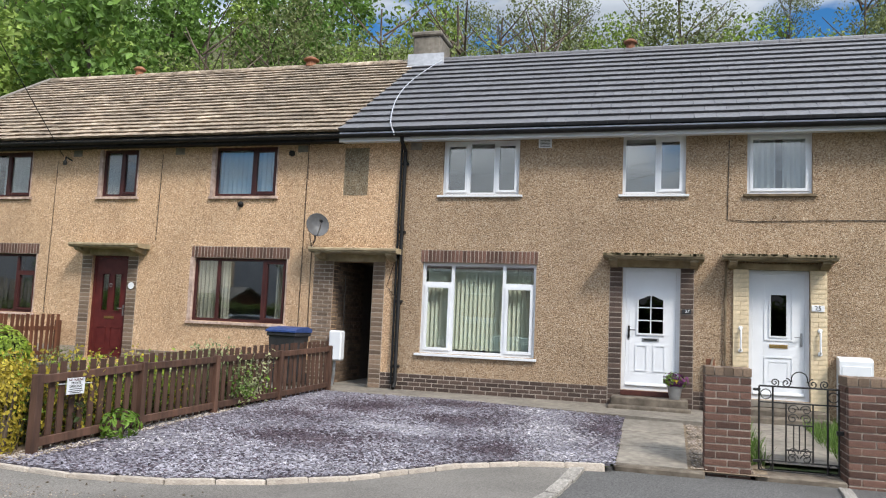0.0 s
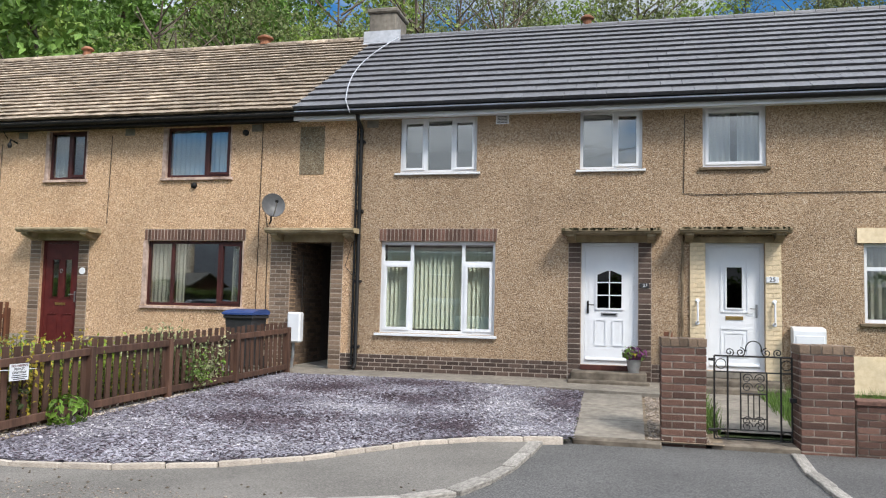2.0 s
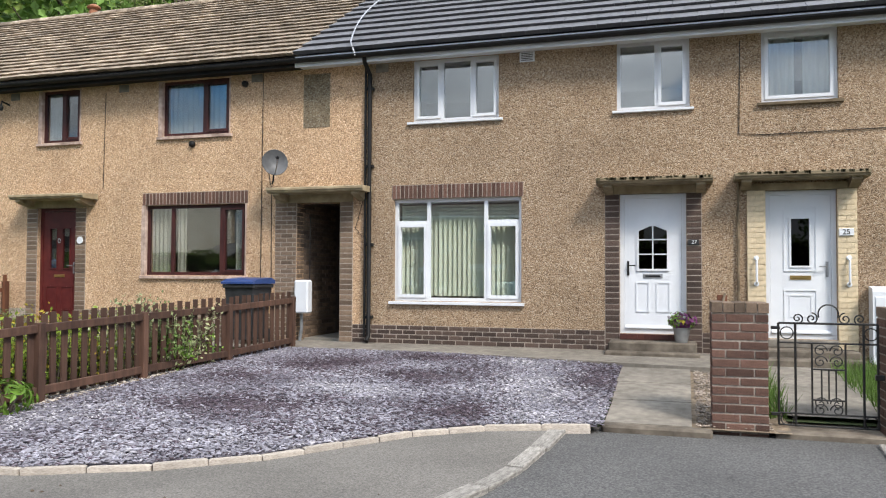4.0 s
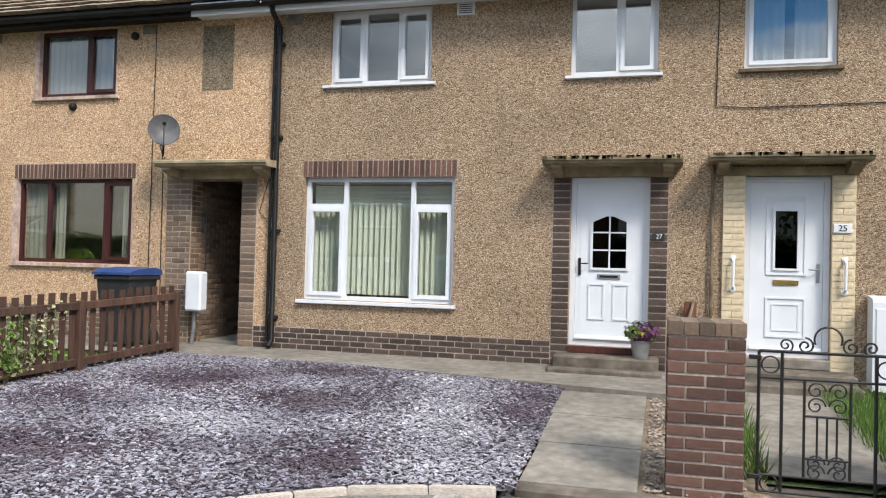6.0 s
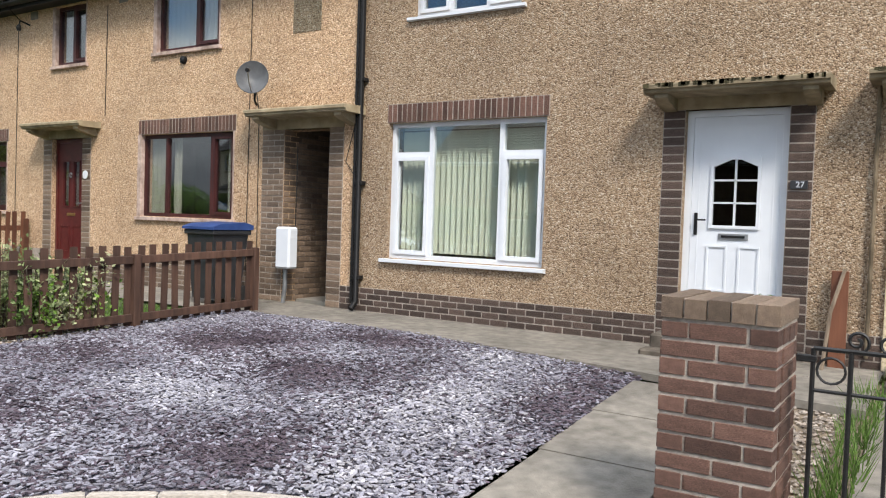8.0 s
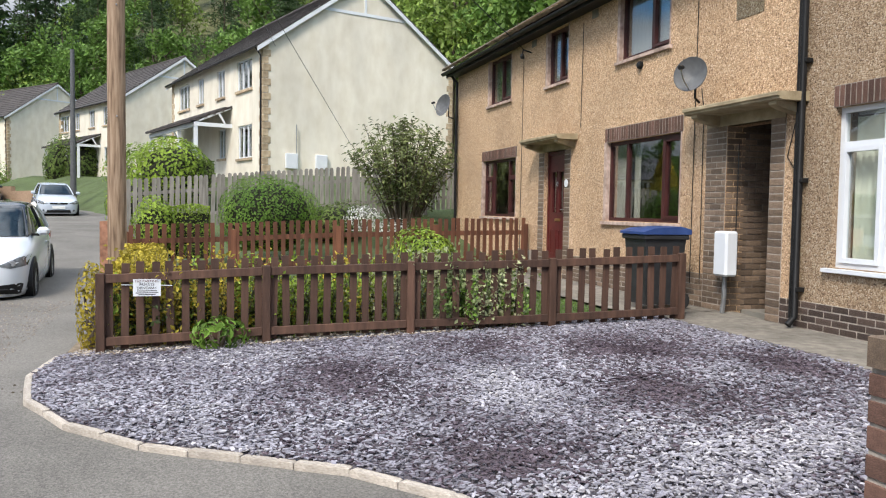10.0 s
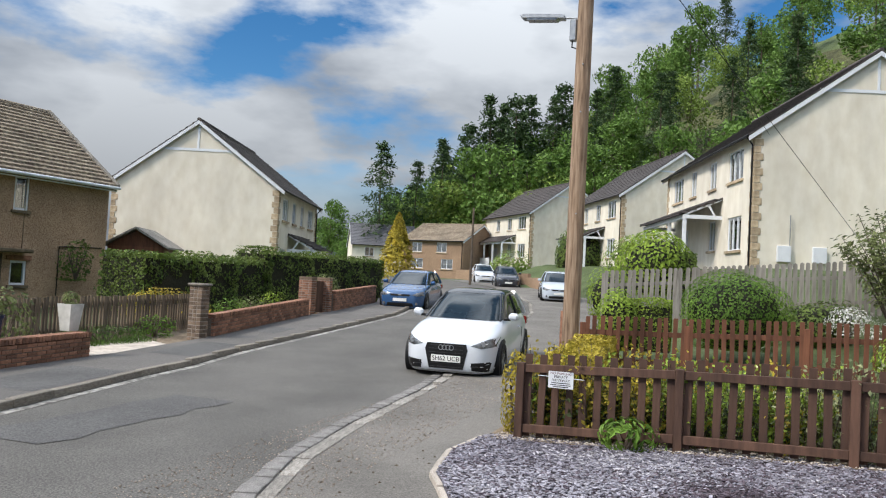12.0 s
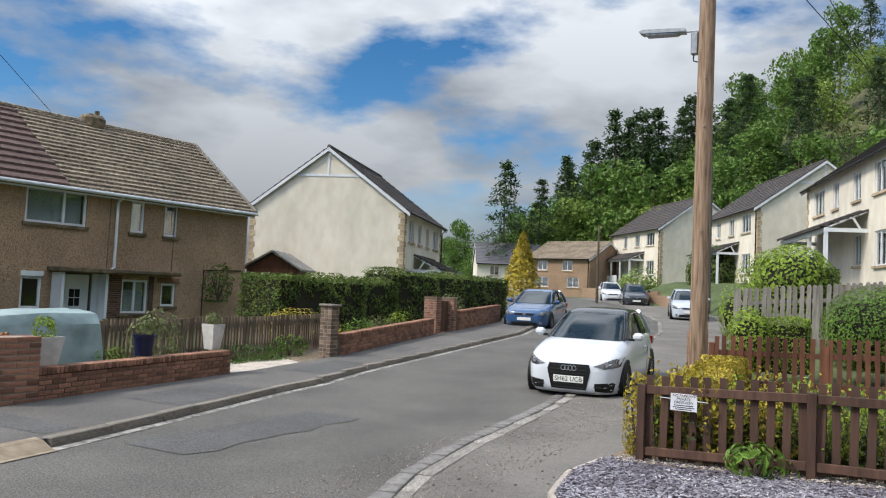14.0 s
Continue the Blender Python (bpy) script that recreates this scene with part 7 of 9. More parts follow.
    for wx in (1.22 * kx, -1.25 * kx):
        for s in (-1, 1):
            cy = s * .775 * ky
            arch = part("wheel_arch", lathe(bmesh.new(), [(.355, -.09), (.355, .083), (.30, .085), (.001, .085)], seg=28), M_BLACK, root, "dark wheel arch")
            arch.matrix_basis = pose(wx, cy, .335, -90 * s, 0, 0)
            wheel = part("wheel", lathe(bmesh.new(), [(.20, -.10), (.29, -.10), (.312, -.07), (.312, .07), (.29, .10), (.20, .10), (.20, .085)], seg=28), M_TYRE, root, smooth=True)
            wheel.matrix_basis = pose(wx, cy, .312, -90 * s, 0, 0)
            b2 = lathe(bmesh.new(), [(.20, .05), (.20, .088), (.185, .09), (.175, .055), (.06, .06), (.05, .085), (.001, .088)], seg=24)
            for q in range(5):
                a = 2 * math.pi * q / 5
                ca, sa = math.cos(a), math.sin(a)
                v = [b2.verts.new((ca * r - sa * t, sa * r + ca * t, z)) for z in (.06, .086) for r, t in ((.04, -.03), (.18, -.022), (.18, .022), (.04, .03))]
                for f in ((0, 1, 2, 3), (4, 7, 6, 5), (0, 4, 5, 1), (1, 5, 6, 2), (2, 6, 7, 3), (3, 7, 4, 0)):
                    b2.faces.new([v[i] for i in f])
            part("rim", b2, M_METAL, wheel)
    root.matrix_basis = place
    return root


M_CARLIGHTGLASS = mat("dark_car_glass", [(0.3, (0.012, 0.019, 0.025)), (0.7, (0.022, 0.034, 0.042))], scale=2, rough=0.03, bump=0, big=0, spec=0.35)
M_TAIL = mat("red_lamp_lens", [(0.3, (0.25, 0.01, 0.01)), (0.7, (0.35, 0.02, 0.02))], scale=4, rough=0.15, bump=0, big=0)
car("car", pose(-12.5, -9.83, road_z(-12) - 0.03, 0, 2.0, 4.0), 3.95, 1.74, 1.50, P_WHITE, P_BLACK, "white three-door hatchback with a black roof", "SH62 UCB", sporty=True)
car("car", pose(-26.9, -16.66, road_z(-26.5) - 0.05, 0, 2.0, 8), 4.2, 1.80, 1.48, P_BLUE, P_BLUE, "blue hatchback parked at the far kerb")
car("car", pose(-37.5, -12.9, road_z(-37) + 0.02, 0, 2.0, 14), 4.2, 1.74, 1.46, P_SILVER, P_SILVER, "silver hatchback parked beyond the pole")
car("car", pose(-52, -19.3, road_z(-52) - 0.15, 0, 1.0, 20), 4.0, 1.74, 1.60, P_DARK, P_DARK, "dark grey car parked at the bend")
car("car", pose(-58, -22.7, road_z(-56) - 0.05, 0, 1.0, 22), 4.0, 1.72, 1.58, P_WHITE, P_WHITE, "small white van-like car at the bend")

# ---- telegraph pole and lamp ----
lx, ly = -10.75, -7.615
pole = thing("telegraph_pole", (lx, ly, -0.3), "tall brown wooden telegraph pole by the hedge", "telegraph pole")
part("shaft", tube(bmesh.new(), [(lx, ly, -0.4), (lx, ly, 4.0), (lx + 0.01, ly + 0.01, 10.6)], 0.145, 18, taper=0.12), M_POLE, pole, smooth=True)
for z in (2.6, 4.3, 5.1):
    part("pole_step", tube(bmesh.new(), [(lx + 0.12, ly + 0.02, z), (lx + 0.17, ly + 0.02, z)], 0.012, 6), M_METAL, pole)
lamp = thing("street_lamp", (lx, ly - 0.1, 6.0), "grey street lamp head bracketed to the pole", "street lamp")
part("bracket", tube(bmesh.new(), [(lx, ly - 0.12, 5.6), (lx, ly - 0.15, 5.93), (lx, ly - 0.40, 5.95)], 0.02, 8), M_METAL, lamp)
part("control_box", bx(lx - 0.06, lx + 0.06, ly - 0.245, ly - 0.135, 5.54, 5.90, 0.012), M_METAL, lamp)
part("lamp_head", prism(bmesh.new(), [(ly - 0.34, 5.925), (ly - 0.34, 5.975), (ly - 0.58, 6.0), (ly - 1.03, 6.03), (ly - 1.11, 6.005), (ly - 1.06, 5.965)], lx - 0.10, lx + 0.10, "x"), M_METAL, lamp)
part("lens", prism(bmesh.new(), [(ly - 0.44, 5.93), (ly - 1.0, 5.962), (ly - 0.98, 5.925), (ly - 0.48, 5.90)], lx - 0.09, lx + 0.09, "x"), M_LAMP, lamp)
part("cable", tube(bmesh.new(), [(lx, ly - 0.20, 5.54), (lx + 0.02, ly - 0.20, 5.43), (lx, ly - 0.13, 5.41)], 0.012, 5), M_BLACK, lamp)
wires = thing("overhead_wires", (lx, ly, 9.5), "thin dark overhead telephone wires", "wire")
WIRE_A, WIRE_B = ((1.18, -14.53, 7.22), (-12.95, -30.30, 7.10), 0.0), ((2.29, -14.26, 7.95), (-15.06, -30.60, 7.13), 0.0)
def sag(a, b, drop, n=12):
    a, b = Vector(a), Vector(b)
    return [tuple(a.lerp(b, i / n) - Vector((0, 0, drop * 4 * (i / n) * (1 - i / n)))) for i in range(n + 1)]
for a, b, d in (((lx, ly, 10.3), (-29.2, -3.6, 7.5), 0.5), ((lx, ly, 8.26), (-31.20, -0.00, 3.58), 0.0), ((lx, ly, 10.2), (-12.4, -0.1, 4.5), 0.2), WIRE_A, WIRE_B):
    part("wire", tube(bmesh.new(), sag(a, b, d), 0.009, 4), M_BLACK, wires)
farpole = thing("far_pole", (-52, -22, 1), "slim dark lamp post near the bend", "lamp post")
part("shaft", tube(bmesh.new(), [(-50.2, -21.4, 1.2), (-50.2, -21.4, 6.6)], 0.10, 8, taper=0.07), M_BARK, farpole)
farpole = thing("far_pole", (-43.1, -12.9, 1.0), "slim dark grey lamp post by the far kerb", "lamp post")
part("shaft", tube(bmesh.new(), [(-43.1, -12.9, 0.7), (-43.1, -12.9, 3.0), (-43.1, -12.9, 9.3)], 0.19, 10, taper=0.11), M_DISH, farpole)


# ---- plants ----
def bush(name, at, radii, leaf, count, size, label, category="bush", seed=1, flat=0.75, lumps=7, stems=5, aspect=0.6, group="", dense=False):
    root = thing(name, at, label, category, group)
    x, y, z = at
    c = (0, 0, radii[2] * flat)
    me = leaves(blob_points(count, c, radii, seed, lumps=lumps, flat=flat), size, leaf, "foliage", seed, aspect=aspect)
    part("foliage", me, None, root).matrix_parent_inverse = Matrix.Identity(4)
    # solid near-black core, so gaps between the leaves read as shade
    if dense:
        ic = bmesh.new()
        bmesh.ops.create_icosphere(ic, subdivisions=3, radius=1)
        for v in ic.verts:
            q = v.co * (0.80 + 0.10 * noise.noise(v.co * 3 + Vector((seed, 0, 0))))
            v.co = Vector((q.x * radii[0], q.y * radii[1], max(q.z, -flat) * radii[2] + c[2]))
        part("core", ic, M_CORE_SHADE, root, "near-black solid core standing for shade inside the bush").matrix_parent_inverse = Matrix.Identity(4)
    bm = bmesh.new()
    r = random.Random(seed)
    for k in range(stems):
        a = r.uniform(0, 6.28)
        tube(bm, [(0, 0, -0.05), (math.cos(a) * radii[0] * .3, math.sin(a) * radii[1] * .3, radii[2] * .6), (math.cos(a) * radii[0] * .6, math.sin(a) * radii[1] * .6, radii[2] * 1.2)], 0.02 + radii[2] * 0.012, 5, taper=0.008)
    part("branchwork", bm, M_BARK, root).matrix_parent_inverse = Matrix.Identity(4)
    return root


def hedge(name, line, half, z0, z1, leaf, density, size, label, seed=1, rough=0.12, category="hedge"):
    """A clipped hedge along a line: leaves over an uneven box, round a near-black core that stands for the shade
    inside.
    """
    root = thing(name, (*line[0], z0), label, category)
    r = np.random.default_rng(seed)
    pts, nor = [], []
    core = bmesh.new()
    for (xa, ya), (xb, yb) in zip(line, line[1:]):
        L = math.hypot(xb - xa, yb - ya)
        ux, uy = (xb - xa) / L, (yb - ya) / L
        n = int(L * density)
        u = r.random(n) * L
        k = r.random(n)
        H = z1 - z0
        per = 2 * H + 2 * half
        s = k * per
        side = np.where(s < H, -1, np.where(s < H + 2 * half, 0, 1))
        off = np.where(side == -1, -half, np.where(side == 0, s - H - half, half))
        zz = np.where(side == -1, s, np.where(side == 0, H, per - s))
        wob = np.array([noise.noise(Vector((xa + ux * a, ya + uy * a, b * 1.5)) * 1.7) for a, b in zip(u, zz)]) * rough * 2.2 - r.random(n) ** 2 * 0.16
        nx, ny, nz = np.where(side != 0, side, 0), 0, np.where(side == 0, 1, 0.15)
        off2 = off + nx * wob
        zz2 = zz + np.where(side == 0, wob, 0)
        pts.append(np.stack([xa + ux * u - uy * off2, ya + uy * u + ux * off2, z0 + zz2], 1))
        nor.append(np.stack([-uy * nx, ux * nx, nz], 1))
        for e, (ex, ey) in ((0, (xa, ya)), (1, (xb, yb))):
            m = int(half * 2 * density * 0.5)
            q = r.random((m, 2))
            o = (q[:, 0] - .5) * 2 * half
            pts.append(np.stack([ex - uy * o, ey + ux * o, z0 + q[:, 1] * H], 1))
            nor.append(np.tile([ux * (2 * e - 1), uy * (2 * e - 1), 0.1], (m, 1)))
        c = [(xa - uy * (half - .1), ya + ux * (half - .1)), (xb - uy * (half - .1), yb + ux * (half - .1)), (xb + uy * (half - .1), yb - ux * (half - .1)), (xa + uy * (half - .1), ya - ux * (half - .1))]
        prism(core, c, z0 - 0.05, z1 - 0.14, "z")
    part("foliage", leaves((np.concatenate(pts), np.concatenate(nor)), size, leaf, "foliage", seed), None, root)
    part("core", core, M_CORE_SHADE, root, "near-black solid core standing for shade inside the hedge")
    return root


# near-black for the foliage cores: inner shade put into the colour
M_CORE_SHADE = mat("core_shade", [(0.3, (0.012, 0.014, 0.006)), (0.7, (0.035, 0.035, 0.018))], scale=20, rough=0.95, bump=0.8, bump_scale=40, bump_dist=0.03)

# garden of the neighbour
lawn29 = columns("lawn", steps_to(-11.9, -6.0, 0.6), lambda x: -7.3, lambda x: -1.2, 10, M_LAWN, lambda x, y: -0.05 + 0.03 * (y + 1.2), "short green lawn behind the fence", "lawn")
soil_edge = columns("soil_border", steps_to(-6.9, -5.72, 0.2), lambda x: -7.62, lambda x: -2.6, 10, M_SOIL, lambda x, y: slate_z(x, y) + 0.012, "bare soil and gravel under the fence", "soil")
path29 = columns("pavement_neighbour", steps_to(-12.0, -6.0, 0.6), lambda x: -1.25, lambda x: 0.0, 3, M_CONCRETE, lambda x, y: 0.0 + 0.01 * y, "concrete path along the neighbour's wall", "pavement")


def straggle(name, x0, x1, y0, y1, z0, z1, leaf, count, size, label, seed, category="shrub", spikes=0):
    """A loose shrub grown through the fence: clumps of leaves on arching stems."""
    root = thing(name, ((x0 + x1) / 2, (y0 + y1) / 2, z0), label, category)
    r = np.random.default_rng(seed)
    bm = bmesh.new()
    pts, nor = [], []
    n = max(6, int(count / 45))
    for k in range(n):
        bxx, by = r.uniform(x0, x1), r.uniform(y0, y1)
        tx, ty, tz = bxx + r.normal(0, .12), by + r.normal(0, .16), z0 + (z1 - z0) * r.uniform(0.45, 1.05)
        mid = ((bxx + tx) / 2, (by + ty) / 2, (z0 + tz) / 2 + 0.1)
        tube(bm, [(bxx, by, z0 - 0.03), mid, (tx, ty, tz)], 0.007, 4, taper=0.003)
        m = int(count / n)
        u = r.random(m) ** 0.7
        p = np.stack([bxx + (tx - bxx) * u, by + (ty - by) * u, z0 + (tz - z0) * u], 1) + r.normal(0, 0.055, (m, 3))
        pts.append(p)
        nor.append(r.normal(0, 1, (m, 3)) + np.array([0.5, 0, 0.5]))
    part("foliage", leaves((np.concatenate(pts), np.concatenate(nor)), size, leaf, "foliage", seed), None, root)
    part("branchwork", bm, M_BARK, root)
    return root


straggle("golden_shrub", -6.9, -5.98, -7.25, -5.9, -0.22, 0.72, L_YELLOW, 5200, 0.055, "golden-leaved privet hedge behind the fence", 11)
straggle("golden_shrub", -6.8, -5.98, -7.25, -6.0, -0.22, 0.62, L_LIME, 1800, 0.05, "green and yellow privet behind the fence", 12)
straggle("golden_shrub", -6.75, -6.0, -5.9, -4.2, -0.18, 0.66, L_LIME, 4800, 0.05, "yellow-green privet hedge behind the fence", 13)
straggle("golden_shrub", -6.75, -6.0, -5.9, -4.0, -0.18, 0.80, L_YELLOW, 1300, 0.05, "golden privet tips above the fence", 14)
straggle("variegated_shrub", -6.4, -5.93, -4.6, -3.4, -0.14, 0.80, L_VARIEG, 3000, 0.05, "cream and green variegated shrub through the fence", 15)
straggle("variegated_shrub", -6.3, -5.74, -3.7, -2.75, -0.10, 0.62, L_VARIEG, 2800, 0.055, "cream and green variegated shrub leaning on pales", 16)
straggle("variegated_shrub", -6.3, -5.80, -3.6, -2.7, -0.10, 0.50, L_BUSH, 1800, 0.05, "fresh green shrub behind the pales", 17)
# dark leaf mass added as backing, so gaps in the privet look shaded
straggle("undergrowth", -6.9, -6.15, -7.2, -4.3, -0.22, 0.42, L_SHADE, 5200, 0.06, "dark green leafy backing added as shade behind the fence", 25)
bush("golden_shrub", (-6.15, -7.42, -0.25), (0.18, 0.15, 0.52), L_YELLOW, 800, 0.045, "golden privet at the footway corner", "shrub", 18, lumps=10)
hedge("privet_hedge", [(-6.4, -7.0), (-11.8, -7.25)], 0.28, -0.2, 0.55, L_YELLOW, 2000, 0.055, "golden privet hedge along the footway", 19, rough=0.1)
bush("leafy_weed", (-5.74, -6.18, -0.2), (0.19, 0.27, 0.19), L_BUSH, 210, 0.10, "broad-leaved green plant at the fence foot", "plant", 21, flat=0.7, aspect=0.4)
bush("ball_shrub", (-11.3, -2.35, -0.05), (0.52, 0.55, 0.50), L_LIME, 3200, 0.075, "rounded yellow-green variegated shrub", "bush", 22, dense=True)
bush("grey_shrub", (-11.3, -0.9, 0.0), (0.3, 0.45, 0.28), L_OLIVE, 500, 0.05, "small silvery shrub by the house path", "bush", 23)

# garden beyond the red fence
bush("round_bush", (-14.6, -4.98, 0.33), (1.05, 1.12, 0.90), L_BUSH, 11000, 0.06, "large clipped round green bush", "bush", 31, lumps=4, dense=True)
bush("lime_bush", (-14.4, -7.25, 0.15), (0.50, 0.45, 0.66), L_LIME, 2600, 0.07, "bright lime-green rounded garden bush", "bush", 32, dense=True)
hedge("box_hedge", [(-14.6, -7.2), (-14.6, -6.2)], 0.35, 0.2, 1.22, L_LIME, 2600, 0.05, "clipped bright green box hedge", 33, rough=0.05)
ts = thing("tall_shrub", (-17.9, -1.2, 0.5), "tall loose olive-green shrub with bare stems", "shrub")
sr = np.random.default_rng(34)
tp_, tn_ = [], []
limb = bmesh.new()
for k in range(64):
    a_, e_ = sr.uniform(0, 6.28), sr.uniform(0.12, 1.0)
    reach = np.array([math.cos(a_) * 1.7 * e_, math.sin(a_) * 1.7 * e_, 2.95 - 0.9 * e_ ** 2 + sr.normal(0, .16)])
    foot = np.array([math.cos(a_) * .2, math.sin(a_) * .2, 0.0])
    bow = np.array([0, 0, 0.25])
    path_ = [foot + (reach - foot) * u_ + bow * math.sin(u_ * 3.1) for u_ in (0, .35, .7, 1)]
    tube(limb, [tuple(p_ + np.array([-17.9, -1.2, 0.5])) for p_ in path_], 0.022, 5, taper=0.006)
    m_ = 95
    u_ = 0.30 + 0.72 * sr.random(m_)
    p_ = foot + (reach - foot) * u_[:, None] + bow * np.sin(u_ * 3.1)[:, None] + sr.normal(0, .10, (m_, 3))
    tp_.append(p_ + np.array([-17.9, -1.2, 0.5]))
    tn_.append(np.tile(reach / 2.5, (m_, 1)) + np.array([0, 0, .2]))
part("foliage", leaves((np.concatenate(tp_), np.concatenate(tn_)), 0.14, L_OLIVE, "foliage", 34, jitter=0.5, aspect=0.4), None, ts)
part("branchwork", limb, M_BARK, ts)
bush("dark_shrub", (-16.6, -3.3, 0.4), (0.7, 0.8, 0.55), L_HEDGE, 2600, 0.08, "dark green low garden shrub", "bush", 35, dense=True)
bush("white_flowers", (-15.4, -2.75, 0.72), (0.40, 0.42, 0.34), L_WHITE, 520, 0.06, "white blossoming low shrub", "shrub", 36)
bush("white_flowers", (-15.2, -2.1, 0.55), (0.3, 0.4, 0.24), L_WHITE, 300, 0.05, "small white flowering shrub", "shrub", 37)
bush("low_shrub", (-15.5, -1.2, 0.3), (0.5, 0.6, 0.4), L_HEDGE, 900, 0.07, "low green shrub by the terrace end", "bush", 38)
picket_fence("grey_fence", [(-20.0, -8.3, 0.45), (-20.0, -6.3, 0.62), (-20.0, -4.2, 0.80), (-20.0, -2.1, 0.98), (-20.0, 0.0, 1.15), (-20.0, 2.2, 1.3)], 1.38, 1.42, 0.155, M_FENCE_GREY, "weathered grey round-topped picket fence", rails=(0.4, 1.05), top="round", pale_w=0.105, side=-1, below=0.04)
pr = thing("brick_post", (-12.0, -7.9, -0.3), "small red brick post by the road", "brick pillar")
part("core", bx(-12.2, -11.9, -8.0, -7.7, -0.35, 0.95), M_BRICK_RED, pr)
brick_panel(pr, U_RED, -12.2, -11.9, -0.30, 0.95, -8.0)
# shrubs before the cream houses
bush("light_shrub", (-26.5, -7.3, 1.3), (1.5, 1.3, 1.25), L_LIME, 4200, 0.13, "light green spreading shrub in a garden", "shrub", 41, lumps=10, dense=True)
hedge("dark_hedge", [(-25.5, -6.4), (-29.5, -7.6)], 0.5, 1.6, 2.75, L_HEDGE, 900, 0.11, "dark clipped hedge before the porch", 42)
bush("lime_bush", (-21.6, -8.3, 0.6), (0.8, 0.7, 0.75), L_LIME, 1600, 0.09, "lime-green rounded bush by the fence", "bush", 43, dense=True)
bush("dark_bush", (-57.5, -15.6, 2.3), (1.5, 1.4, 1.9), L_HEDGE, 2600, 0.2, "tall dark green clipped bush", "bush", 44, lumps=3, dense=True)
bush("dark_bush", (-56.3, -14.2, 2.3), (1.4, 1.3, 1.9), L_HEDGE, 2400, 0.2, "dark clipped rounded bush", "bush", 45, lumps=3, dense=True)
bush("light_shrub", (-47, -10, 2.0), (1.6, 1.5, 1.6), L_FRESH, 2000, 0.2, "fresh green garden shrub", "shrub", 46, lumps=9)
bush("low_shrub", (-66, -22.5, 2.0), (1.8, 2.0, 1.2), L_FRESH, 1500, 0.22, "green shrub before a brick house", "shrub", 47)

# gold conifer: a cone of upright sprays
gc = thing("golden_conifer", (-49.0, -26.5, 1.2), "tall narrow golden-yellow conifer tree", "conifer")
r = np.random.default_rng(3)
n = 5200
u = r.random(n) ** 0.75
a = r.random(n) * 2 * np.pi
rad = (1 - u) ** 0.8 * 1.45 * (0.72 + 0.38 * r.random(n)) * (1 + 0.15 * np.sin(a * 5 + u * 20))
pts = np.stack([-49.0 + rad * np.cos(a), -26.5 + rad * np.sin(a), 1.3 + u * 4.7], 1)
part("foliage", leaves((pts, np.stack([np.cos(a), np.sin(a), np.full(n, 0.9)], 1)), 0.22, L_YELLOW, "foliage", 3), None, gc)
part("trunk", tube(bmesh.new(), [(-49, -26.5, 1.0), (-49, -26.5, 4.8)], 0.12, 8, taper=0.03), M_BARK, gc)


# ---- woods on the hill ----
def crown_mesh(seed, h, r, leaf, count, size, low=0.25):
    rr = random.Random(seed)
    blobs = []
    for k in range(9):
        t = rr.uniform(low + 0.12, 0.92)
        a = rr.uniform(0, 6.28)
        d = r * rr.uniform(0.15, 0.62) * (1.1 - 0.55 * abs(t - 0.55))
        s = r * rr.uniform(0.36, 0.60)
        blobs.append(blob_points(count // 9, (math.cos(a) * d, math.sin(a) * d, h * t), (s, s, s * 0.85), seed * 31 + k, lumps=5, shell=0.5))
    return leaves(join_points(blobs), size, leaf, "crown", seed, jitter=0.7)


def pine_mesh(seed, h, count):
    r = np.random.default_rng(seed)
    pts, nor = [], []
    tiers = 11
    for k in range(tiers):
        z = h * (0.38 + 0.60 * k / (tiers - 1))
        reach = 3.3 * (1 - 0.86 * k / (tiers - 1)) * r.uniform(0.75, 1.15)
        for b in range(6):
            a = r.uniform(0, 6.28)
            m = count // (tiers * 6)
            q = r.random(m) ** 0.6
            p = np.stack([np.cos(a) * reach * q, np.sin(a) * reach * q, z - 0.35 * q * reach + 0.1 * r.random(m)], 1) + r.normal(0, 0.22, (m, 3))
            pts.append(p)
            nor.append(np.tile([np.cos(a) * .3, np.sin(a) * .3, 1.0], (m, 1)))
    return leaves((np.concatenate(pts), np.concatenate(nor)), 0.42, L_PINE, "crown", seed, jitter=0.6, aspect=0.35)


def trunk_mesh(seed, h, r0, limbs):
    rr = random.Random(seed)
    bm = tube(bmesh.new(), [(0, 0, -0.6), (rr.uniform(-.15, .15), rr.uniform(-.15, .15), h * 0.35), (rr.uniform(-.3, .3), rr.uniform(-.3, .3), h * 0.9)], r0, 7, taper=r0 * 0.25)
    for k in range(limbs):
        z = h * rr.uniform(0.3, 0.8)
        a = rr.uniform(0, 6.28)
        l = h * rr.uniform(0.10, 0.19)
        tube(bm, [(0, 0, z), (math.cos(a) * l * .5, math.sin(a) * l * .5, z + l * .4), (math.cos(a) * l, math.sin(a) * l, z + l * .9)], r0 * 0.35, 4, taper=0.02)
    return as_mesh(bm, "trunk", M_BARK)


